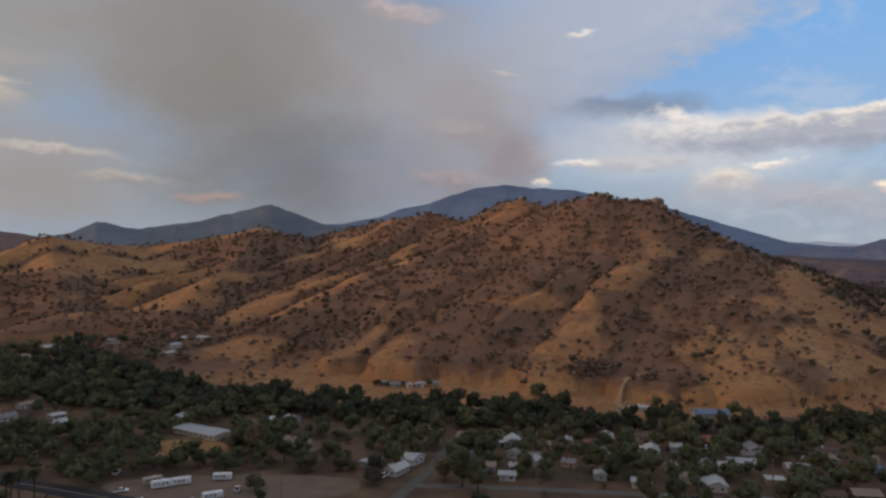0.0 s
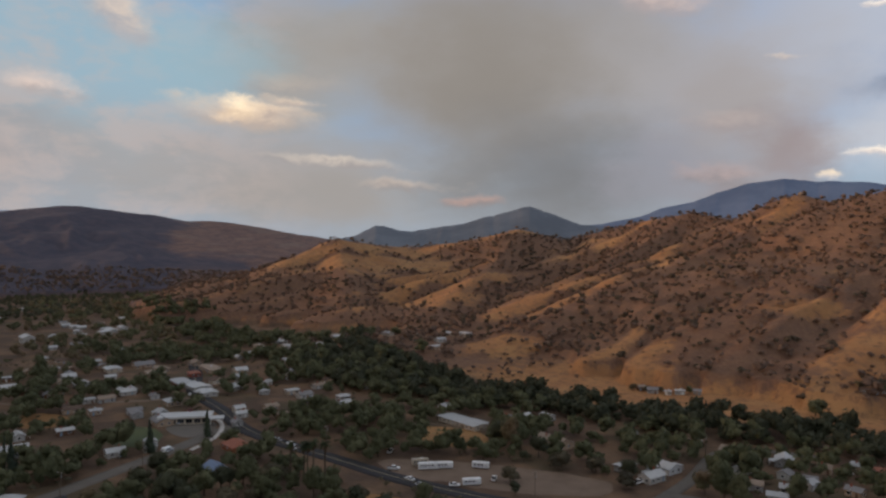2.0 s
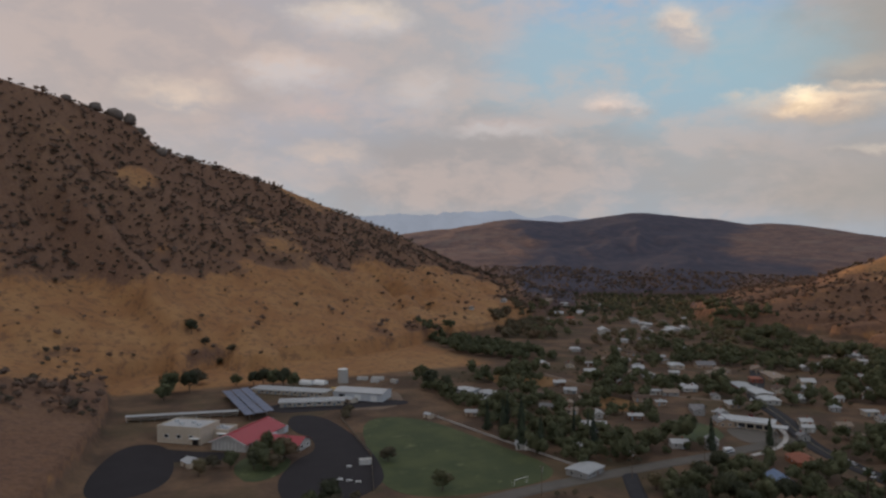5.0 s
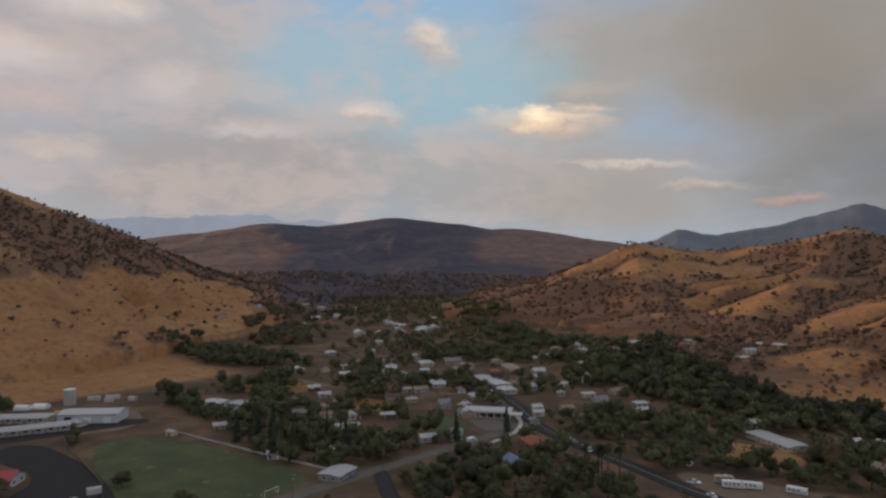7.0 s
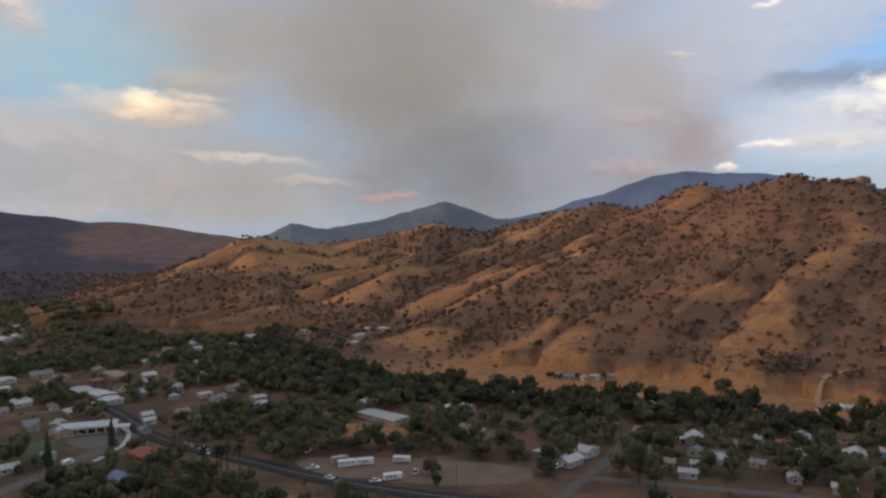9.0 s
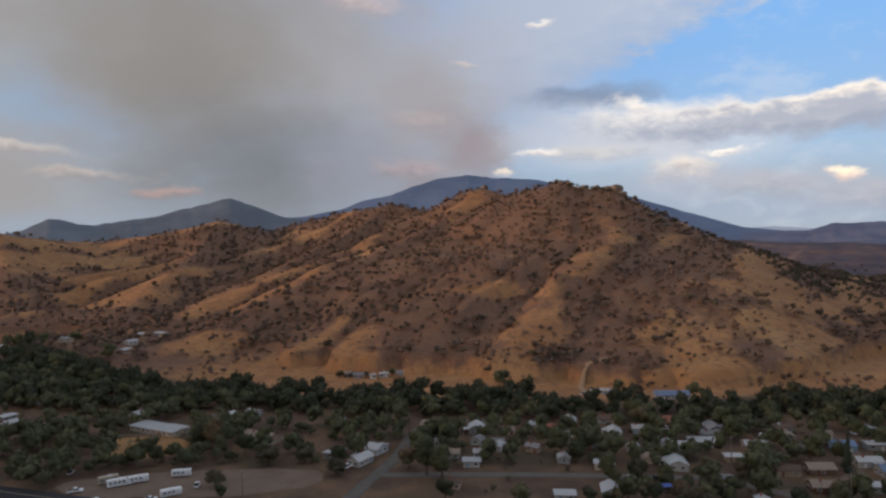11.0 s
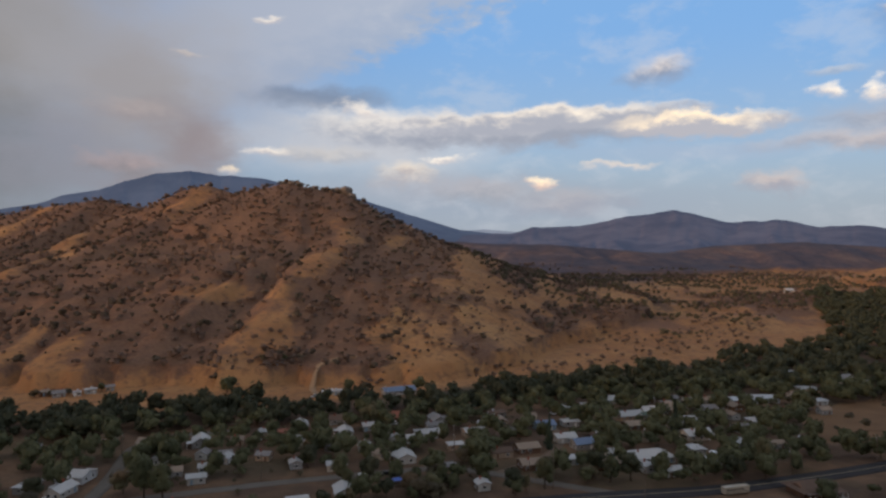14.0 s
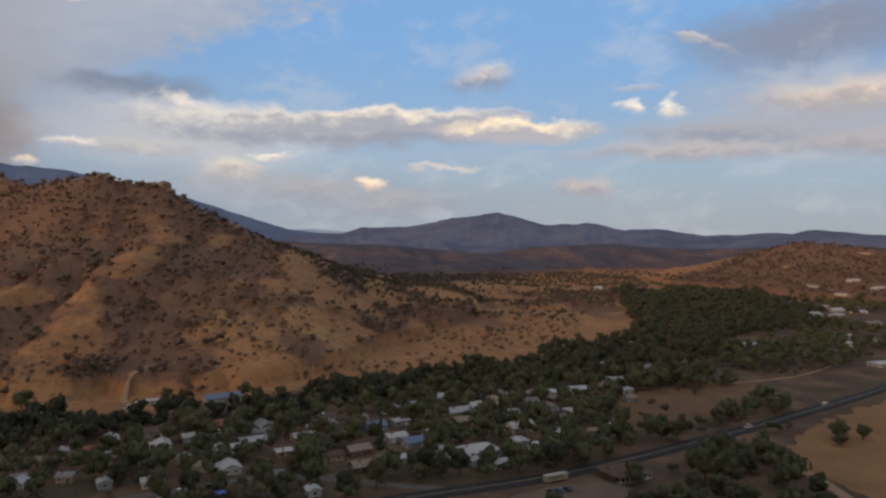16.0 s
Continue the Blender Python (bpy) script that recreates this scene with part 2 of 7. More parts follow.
# ---------------------------------------------------------------- materials
def material(name, rough=0.85, metal=0.0):
    """A node material; returns it, its node helper and its principled shader."""
    m = bpy.data.materials.new(name)
    m.use_nodes = True
    n = Nodes(m.node_tree)
    p = n.node("ShaderNodeBsdfPrincipled")
    p.inputs["Roughness"].default_value, p.inputs["Metallic"].default_value = rough, metal
    n.put(n.node("ShaderNodeOutputMaterial").inputs[0], p.outputs[0])
    return m, n, p


def position(n):
    return n.node("ShaderNodeNewGeometry").outputs["Position"]


def object_random(n):
    return n.node("ShaderNodeObjectInfo").outputs["Random"]


def island_random(n):
    return n.node("ShaderNodeNewGeometry").outputs["Random Per Island"]


def attribute(n, name):
    a = n.node("ShaderNodeAttribute")
    a.attribute_name = name
    return a.outputs["Fac"]


def bump(n, p, h, strength, distance):
    b = n.node("ShaderNodeBump")
    b.inputs["Strength"].default_value, b.inputs["Distance"].default_value = strength, distance
    n.put(b.inputs["Height"], h)
    n.put(p.inputs["Normal"], b.outputs[0])


def make_plain(name, colour, vary=0.25, scale=0.8, rough=0.8, metal=0.0, grain=6.0):
    """Paint, board, metal or concrete: one colour with weathering at two scales."""
    m, n, p = material(name, rough, metal)
    pos = position(n)
    big, small = n.noise(pos, scale, 4.0), n.noise(pos, grain, 3.0)
    k = n.math("ADD", n.math("MULTIPLY_ADD", n.math("SUBTRACT", big, 0.5), vary * 2, 1.0), n.math("MULTIPLY", n.math("SUBTRACT", small, 0.5), vary))
    k = n.math("MULTIPLY_ADD", n.math("SUBTRACT", object_random(n), 0.5), vary * 0.5, k)
    n.put(p.inputs["Base Color"], n.mix(1.0, colour, n.join(k, k, k), "MULTIPLY"))
    p.inputs["Specular IOR Level"].default_value = 0.5 if rough < 0.7 else 0.15
    bump(n, p, small, 0.2, 0.02)
    return m


def make_leaf(name, dark, light, dry=None, dry_share=0.0):
    m, n, p = material(name, 0.75)
    pos = position(n)
    tree = n.noise(pos, 0.09, 2.0)
    k = n.math("ADD", n.math("MULTIPLY", island_random(n), 0.36), n.math("MULTIPLY_ADD", n.math("SUBTRACT", tree, 0.5), 1.8, 0.30))
    k = n.math("MULTIPLY_ADD", n.math("SUBTRACT", object_random(n), 0.5), 0.6, k, clamp=True)
    col = n.mix(k, dark, light)
    if dry:
        d = n.step(1 - dry_share - 0.12, 1 - dry_share + 0.12, n.math("ADD", n.math("MULTIPLY", n.noise(pos, 0.04, 2.0), 0.6), n.math("MULTIPLY", object_random(n), 0.45)))
        col = n.mix(d, col, dry)
    n.put(p.inputs["Base Color"], col)
    p.inputs["Specular IOR Level"].default_value = 0.2
    thin = n.node("ShaderNodeBsdfTranslucent")
    n.put(thin.inputs[0], col)
    both = n.node("ShaderNodeMixShader")
    both.inputs[0].default_value = 0.25
    n.put(both.inputs[1], p.outputs[0])
    n.put(both.inputs[2], thin.outputs[0])
    n.put([q for q in m.node_tree.nodes if q.type == "OUTPUT_MATERIAL"][0].inputs[0], both.outputs[0])
    return m


# ground cover: dry grass, brush, bare soil and lawn
GROUND, n, p = material("ground_cover", 0.95)
pos = position(n)
wide, mid, fine = n.noise(pos, 0.006, 5.0, 0.6), n.noise(pos, 0.035, 5.0, 0.6), n.noise(pos, 0.35, 4.0, 0.65)
streak = n.noise(n.join(n.split(pos)[0], n.split(pos)[1], n.math("MULTIPLY", n.split(pos)[2], 5.0)), 0.06, 4.0)
clump = n.noise(pos, 0.15, 4.0, 0.7)
grass = n.mix(n.step(0.3, 0.72, mid), (0.268, 0.129, 0.060), (0.345, 0.180, 0.080))
grass = n.mix(n.math("MULTIPLY", n.step(0.45, 0.7, wide), 0.5), grass, (0.40, 0.242, 0.115))
grass = n.mix(n.math("MULTIPLY", n.step(0.5, 0.72, streak), 0.45), grass, (0.27, 0.135, 0.065))
grass = n.mix(n.math("MULTIPLY", n.step(0.50, 0.62, clump), 0.7), grass, (0.165, 0.090, 0.055))
grass = n.mix(n.math("MULTIPLY", n.step(0.45, 0.75, fine), 0.35), grass, (0.22, 0.125, 0.06))
brush = n.mix(n.step(0.35, 0.65, fine), (0.098, 0.060, 0.048), (0.168, 0.098, 0.070))
soil = n.mix(n.step(0.38, 0.64, mid), (0.084, 0.055, 0.040), (0.172, 0.106, 0.066))
soil = n.mix(n.math("MULTIPLY", n.step(0.5, 0.62, n.noise(pos, 0.018, 4.0)), 0.6), soil, (0.070, 0.060, 0.034))
soil = n.mix(n.math("MULTIPLY", n.step(0.4, 0.7, fine), 0.45), soil, (0.10, 0.072, 0.052))
# far hills: cloud shade and haze painted as purple-grey, lit flanks left red-brown
shade_haze = n.mix(n.step(0.4, 0.62, mid), (0.060, 0.057, 0.076), (0.082, 0.070, 0.086))
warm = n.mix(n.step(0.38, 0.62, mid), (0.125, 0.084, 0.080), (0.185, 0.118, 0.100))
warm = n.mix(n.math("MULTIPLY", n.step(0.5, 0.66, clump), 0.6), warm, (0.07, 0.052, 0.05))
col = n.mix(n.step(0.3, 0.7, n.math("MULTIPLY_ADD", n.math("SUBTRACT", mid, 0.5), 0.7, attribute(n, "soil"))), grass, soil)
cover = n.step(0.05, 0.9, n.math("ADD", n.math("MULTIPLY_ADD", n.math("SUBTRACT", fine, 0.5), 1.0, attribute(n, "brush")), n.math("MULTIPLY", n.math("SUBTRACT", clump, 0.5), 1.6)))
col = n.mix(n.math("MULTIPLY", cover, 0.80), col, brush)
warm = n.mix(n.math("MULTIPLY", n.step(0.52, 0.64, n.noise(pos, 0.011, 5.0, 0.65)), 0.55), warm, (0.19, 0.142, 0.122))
far = n.mix(n.step(0.3, 0.7, n.math("MULTIPLY_ADD", n.math("SUBTRACT", wide, 0.5), 1.2, attribute(n, "shade_haze_share"))), warm, shade_haze)
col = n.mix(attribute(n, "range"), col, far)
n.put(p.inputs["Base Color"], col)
p.inputs["Specular IOR Level"].default_value = 0.1
bump(n, p, n.math("ADD", mid, n.math("MULTIPLY", fine, 0.3)), 0.6, 2.5)


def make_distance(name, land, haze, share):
    """Mountains so far off that the air before them glows; that haze is emitted by their own surface."""
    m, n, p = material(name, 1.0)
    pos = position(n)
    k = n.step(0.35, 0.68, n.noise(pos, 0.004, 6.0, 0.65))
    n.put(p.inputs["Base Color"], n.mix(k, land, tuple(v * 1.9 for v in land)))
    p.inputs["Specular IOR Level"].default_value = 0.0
    # painted haze: a glow in the mountain's own material
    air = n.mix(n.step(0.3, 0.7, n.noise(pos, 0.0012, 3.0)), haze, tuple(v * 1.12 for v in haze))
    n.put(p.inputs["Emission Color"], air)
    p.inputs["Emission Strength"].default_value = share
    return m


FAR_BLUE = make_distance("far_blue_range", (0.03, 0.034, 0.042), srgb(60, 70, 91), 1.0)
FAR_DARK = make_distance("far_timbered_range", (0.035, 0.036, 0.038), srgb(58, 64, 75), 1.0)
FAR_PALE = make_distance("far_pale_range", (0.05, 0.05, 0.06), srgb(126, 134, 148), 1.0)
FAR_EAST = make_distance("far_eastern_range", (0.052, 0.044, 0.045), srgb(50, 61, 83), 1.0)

ASPHALT = make_plain("asphalt", (0.040, 0.038, 0.041), 0.3, 0.15, 0.9, 0.0, 2.0)
PLAYGROUND = make_plain("playground_asphalt", (0.030, 0.026, 0.028), 0.25, 0.1, 0.9, 0.0, 1.5)
PALE_ASPHALT = make_plain("worn_pale_asphalt", (0.125, 0.110, 0.096), 0.3, 0.12, 0.95, 0.0, 1.5)
GRAVEL = make_plain("gravel_lot", (0.165, 0.118, 0.088), 0.35, 0.12, 0.95, 0.0, 1.2)
DIRT = make_plain("pale_dirt", (0.29, 0.19, 0.115), 0.25, 0.15, 0.95, 0.0, 1.2)
CONCRETE = make_plain("concrete", (0.42, 0.39, 0.36), 0.2, 0.3)
PAINT_LINE = make_plain("road_paint", (0.30, 0.25, 0.16), 0.4)
LAWN, n, p = material("mown_lawn", 0.9)
pos = position(n)
k = n.step(0.35, 0.7, n.noise(pos, 0.06, 4.0, 0.6))
col = n.mix(k, (0.038, 0.052, 0.014), (0.064, 0.076, 0.022))
n.put(p.inputs["Base Color"], n.mix(n.step(0.6, 0.8, n.noise(pos, 0.11, 3.0)), col, (0.16, 0.16, 0.07)))
bump(n, p, n.noise(pos, 4.0, 2.0), 0.4, 0.05)
FIELD_BROWN = make_plain("brown_stubble_field", (0.150, 0.088, 0.048), 0.45, 0.06, 0.95, 0.0, 0.7)
FIELD_DRY = make_plain("dry_field", (0.235, 0.128, 0.056), 0.4, 0.05, 0.95, 0.0, 0.7)

BARK = make_plain("bark", (0.10, 0.075, 0.055), 0.3, 2.0, 0.95)
LEAF_OAK = make_leaf("oak_leaves", (0.070, 0.062, 0.042), (0.140, 0.116, 0.070), (0.16, 0.095, 0.055), 0.2)
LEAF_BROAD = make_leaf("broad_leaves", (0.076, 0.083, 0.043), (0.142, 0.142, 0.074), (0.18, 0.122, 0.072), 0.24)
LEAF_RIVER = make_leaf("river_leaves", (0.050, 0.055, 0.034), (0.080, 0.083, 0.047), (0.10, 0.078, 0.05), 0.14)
LEAF_FIR = make_leaf("conifer_needles", (0.036, 0.048, 0.034), (0.070, 0.086, 0.052))
LEAF_HILL = make_leaf("hill_oak_leaves", (0.128, 0.088, 0.070), (0.210, 0.142, 0.105), (0.24, 0.138, 0.092), 0.26)
LEAF_HILL_OAK = make_leaf("hill_evergreen_leaves", (0.076, 0.060, 0.044), (0.130, 0.102, 0.070), (0.20, 0.13, 0.085), 0.15)
LEAF_PALM = make_leaf("palm_fronds", (0.025, 0.034, 0.014), (0.06, 0.07, 0.03))
PALM_SKIRT = make_plain("dry_palm_skirt", (0.13, 0.085, 0.05), 0.35, 1.0)
ROCK = make_plain("granite", (0.16, 0.13, 0.11), 0.3, 0.3, 0.9, 0.0, 1.5)

WALL = {"white": make_plain("white_boards", (0.42, 0.40, 0.37), 0.18), "cream": make_plain("cream_stucco", (0.50, 0.42, 0.33), 0.18),
        "tan": make_plain("tan_stucco", (0.36, 0.26, 0.185), 0.2), "grey": make_plain("grey_boards", (0.30, 0.29, 0.28), 0.2),
        "brown": make_plain("brown_boards", (0.15, 0.085, 0.055), 0.25), "brick": make_plain("red_brick", (0.27, 0.085, 0.058), 0.3, 1.0),
        "blue": make_plain("blue_boards", (0.22, 0.30, 0.37), 0.2), "rust": make_plain("orange_stucco", (0.32, 0.12, 0.065), 0.25),
        "pale": make_plain("pale_metal_siding", (0.50, 0.52, 0.54), 0.15, 0.4, 0.5)}
ROOF = {"white": make_plain("white_metal_roof", (0.39, 0.385, 0.38), 0.15, 0.4, 0.45), "pale": make_plain("pale_grey_roof", (0.33, 0.33, 0.33), 0.2, 0.5, 0.6),
        "grey": make_plain("grey_shingle_roof", (0.20, 0.19, 0.19), 0.25, 0.8), "tan": make_plain("tan_shingle_roof", (0.26, 0.20, 0.155), 0.25, 0.8),
        "brown": make_plain("brown_shingle_roof", (0.115, 0.078, 0.060), 0.3, 0.8), "red": make_plain("red_metal_roof", (0.33, 0.030, 0.040), 0.2, 0.5, 0.5),
        "blue": make_plain("blue_metal_roof", (0.10, 0.15, 0.25), 0.2, 0.5, 0.5), "green": make_plain("green_shingle_roof", (0.10, 0.13, 0.11), 0.25, 0.8),
        "rust": make_plain("terracotta_roof", (0.27, 0.105, 0.07), 0.3, 0.8)}
TRIM = make_plain("white_trim", (0.72, 0.71, 0.69), 0.12)
GLASS, n, p = material("window_glass", 0.08)
n.put(p.inputs["Base Color"], n.mix(object_random(n), (0.012, 0.013, 0.016), (0.05, 0.05, 0.055)))
RUBBER = make_plain("black_rubber", (0.02, 0.02, 0.02), 0.2)
CHROME = make_plain("bare_steel", (0.55, 0.55, 0.56), 0.1, 0.5, 0.35, 0.9)
POLE_WOOD = make_plain("weathered_pole_wood", (0.16, 0.12, 0.09), 0.3, 1.0)
FENCE_WOOD = make_plain("grey_fence_boards", (0.22, 0.18, 0.14), 0.3, 1.0)
# blue base colour stands in for the sky mirrored in the panels
PANEL = make_plain("solar_panel", (0.10, 0.13, 0.20), 0.2, 0.4, 0.35)
TARP = make_plain("blue_tarp", (0.10, 0.17, 0.52), 0.25, 0.6, 0.5)
CARPAINT = {k: make_plain(k + "_car_paint", v, 0.06, 0.5, 0.3) for k, v in
            {"white": (0.74, 0.74, 0.74), "silver": (0.42, 0.43, 0.45), "black": (0.03, 0.03, 0.035), "red": (0.28, 0.03, 0.03), "blue": (0.05, 0.09, 0.2), "tan": (0.4, 0.34, 0.26), "yellow": (0.6, 0.36, 0.03)}.items()}
LIT_RED, n, p = material("red_neon", 0.4)
p.inputs["Base Color"].default_value = (0.7, 0.05, 0.03, 1)
p.inputs["Emission Color"].default_value, p.inputs["Emission Strength"].default_value = (1.0, 0.08, 0.04, 1), 3.0
# ---------------------------------------------------------------- the lie of the land
def hash2(i, j, k):
    n = (i.astype(np.int64) * 374761393 + j.astype(np.int64) * 668265263 + k * 974634777) & 0x7FFFFFFF
    n = ((n ^ (n >> 13)) * 1274126177) & 0x7FFFFFFF
    return ((n ^ (n >> 16)) & 0xFFFF) / 65535.0


def vnoise(x, y, k=0):
    """Smooth value noise in 0..1 on a unit lattice."""
    i, j = np.floor(x), np.floor(y)
    u, v = x - i, y - j
    u, v = u * u * (3 - 2 * u), v * v * (3 - 2 * v)
    a, b = hash2(i, j, k), hash2(i + 1, j, k)
    c, d = hash2(i, j + 1, k), hash2(i + 1, j + 1, k)
    return (a * (1 - u) + b * u) * (1 - v) + (c * (1 - u) + d * u) * v


def fbm(x, y, k=0, octaves=4):
    total, amp, norm = 0.0, 1.0, 0.0
    for o in range(octaves):
        total = total + amp * vnoise(x * 2 ** o + 17.3 * o, y * 2 ** o - 9.1 * o, k + o)
        norm += amp
        amp *= 0.5
    return total / norm


def smooth(a, b, x):
    t = np.clip((x - a) / (b - a), 0, 1)
    return t * t * (3 - 2 * t)


def polar(az, d):
    """Heading in degrees to the left of straight ahead, and distance."""
    return -math.sin(radians(az)) * d, math.cos(radians(az)) * d


# crests: heading, distance, height above the valley floor
FRONT = [(42, 960, 4, 150), (39, 970, 16, 190), (36.5, 1000, 38, 260), (32.8, 1080, 73, 340), (29, 1150, 103, 410), (26.8, 1180, 97, 450), (23.3, 1250, 88, 520), (19.2, 1230, 98, 570),
         (14.6, 1200, 121, 600), (10.5, 1250, 103, 620), (5.1, 1230, 134, 600), (1.2, 1200, 148, 600), (-2.4, 1150, 133, 600), (-6.2, 1080, 167, 600), (-8.4, 1050, 154, 600), (-12.5, 1000, 167, 600)]
FRONT_EAST = [(-12.5, 1000, 167, 600), (-16.5, 990, 162, 600), (-18, 985, 136, 600), (-22.5, 960, 88, 590), (-26.9, 940, 56, 510), (-31, 930, 24, 390), (-36, 960, 15, 300), (-40, 1020, 4, 240)]
# first three points are out of view, raised to keep the town in shade
LEFT = [(150, 1000, 400), (125, 1000, 400), (105, 1050, 345), (93, 1080, 300), (88.7, 1100, 276), (86.7, 1110, 240), (82.5, 1150, 224), (77.8, 1200, 199), (73.8, 1250, 168), (69.5, 1300, 132),
        (66.4, 1350, 93), (62.8, 1380, 58), (58.3, 1400, 12), (56, 1420, 2)]
MID = [(80, 2500, 150), (66.9, 2500, 113), (63.7, 2520, 153), (58.2, 2550, 190), (54.7, 2580, 178), (48.4, 2600, 210), (43.8, 2600, 187), (41, 2600, 164),
       (39.2, 2600, 168), (34.7, 2600, 122), (31.2, 2600, 82), (26, 2600, 60), (20, 2650, 50)]
EAST = [(-14, 2100, 95), (-22, 2000, 84), (-27.8, 1950, 70), (-33, 1920, 66), (-38, 1950, 56), (-42, 2150, 44), (-46, 2350, 66), (-51.5, 2450, 76), (-57, 2800, 58), (-64, 2800, 70), (-80, 2800, 90)]
# the shoulder of the hill falls away to the east
SHOULDER_AZ, SHOULDER = [-40, -34.4, -31.7, -28.8, -25.4, -20.6, -17, -12], [0.28, 0.30, 0.42, 0.61, 0.77, 0.83, 0.94, 1.0]
KNOLL = [(-60.5, 1650, 30), (-62.5, 1620, 62), (-64.7, 1600, 80), (-68.3, 1580, 78), (-72, 1560, 70), (-80, 1500, 80), (-95, 1400, 120)]
# out of view behind; its last point meets the raised end of LEFT
BACK = [(-130, 1300, 160), (-150, 1500, 220), (-170, 1500, 200), (170, 1300, 200), (150, 1000, 400)]
SPUR_A = [(14.6, 1200, 113), (16.5, 1020, 70), (19.5, 860, 38), (23, 740, 12)]
SPUR_E = [(-6.2, 1080, 160), (-2, 930, 108), (4, 800, 66), (11, 680, 34), (18, 590, 11), (22, 560, 4)]
SPUR_F = [(-8.4, 1050, 150), (-4.5, 890, 92), (0.5, 740, 47), (5, 630, 18), (9, 570, 5)]
SPUR_G = [(1.2, 1200, 143), (5, 1040, 96), (10, 890, 58), (15.5, 760, 30), (21, 660, 8)]
SPUR_H = [(23.3, 1250, 86), (25.5, 1080, 52), (27, 930, 22), (28, 850, 5)]
SPUR_B = [(-12.5, 1000, 155), (-9, 850, 92), (-5.5, 700, 40), (-4, 590, 11)]
SPUR_C = [(-14.5, 990, 155), (-18, 780, 72), (-21, 620, 24), (-22, 520, 5)]
SPUR_D = [(29, 1150, 100), (28.4, 960, 54), (28, 820, 16), (27.8, 760, 4)]
MOUND = [(28, 640, 7), (24, 620, 15), (19, 640, 12), (15, 620, 9)]


def folds(x, y):
    """1 along the gullies that run slantwise down the long hill, 0 on the spurs between."""
    wob = 0.7 * (vnoise(x / 110, y / 110, 3) - 0.5) + 0.3 * (vnoise(x / 40, y / 40, 4) - 0.5)
    west = smooth(0.9, 1.5, -x / np.maximum(y, 1.0))
    across, down = (1 - west) * (0.86 * x - 0.51 * y) + west * (0.35 * x + 0.94 * y), (1 - west) * (0.51 * x + 0.86 * y) + west * (0.94 * x - 0.35 * y)
    wide = 1 - np.abs(2 * vnoise(across / 50 + wob, down / 300, 17) - 1)
    tight = 1 - np.abs(2 * vnoise(across / 21 + 1.6 * wob, down / 130, 18) - 1)
    return 0.72 * wide + 0.28 * tight


def ridge(x, y, crest, width, power, gully, salt, blunt=22.0, fold=0.0, full=100.0):
    """Height of a range: its crest line, falling off to both sides, cut by gullies that run down its slopes."""
    best = np.zeros_like(x)
    run = 0.0
    for (a0, d0, z0, *w0), (a1, d1, z1, *w1) in zip(crest, crest[1:]):
        (ax, ay), (bx, by) = polar(a0, d0), polar(a1, d1)
        length = math.hypot(bx - ax, by - ay)
        s = np.clip(((x - ax) * (bx - ax) + (y - ay) * (by - ay)) / length ** 2, 0, 1)
        off = np.hypot(x - ax - s * (bx - ax), y - ay - s * (by - ay))
        off = np.sqrt(off * off + blunt * blunt) - blunt
        top = z0 + (z1 - z0) * s
        reach = w0[0] + (w1[0] - w0[0]) * s if w0 else width * (0.35 + 0.65 * np.clip(top / full, 0, 1.0))
        u = np.clip(off / reach, 0, 1)
        along = run + s * length
        wob = 26 * (vnoise(x / 90, y / 90, salt + 9) - 0.5)
        cut = 1 - np.abs(2 * vnoise((along + wob) / 62, off / 340 + along / 900, salt) - 1)
        cut2 = 1 - np.abs(2 * vnoise((along + wob * 1.6) / 27, off / 150, salt + 3) - 1)
        h = top * (1 - u) ** power
        h = h - gully * top * (0.75 * cut + 0.3 * cut2 - 0.25) * np.clip(4.2 * u * (1 - u) ** 1.3, 0, 1)
        if fold:
            h = h - fold * (1 - 0.45 * smooth(60, 260, x)) * (folds(x, y) - 0.45) * np.clip(3.2 * u * (1 - u), 0, 1) * np.clip(top / 60, 0, 1)
        best = np.maximum(best, h)
        run += length
    return best


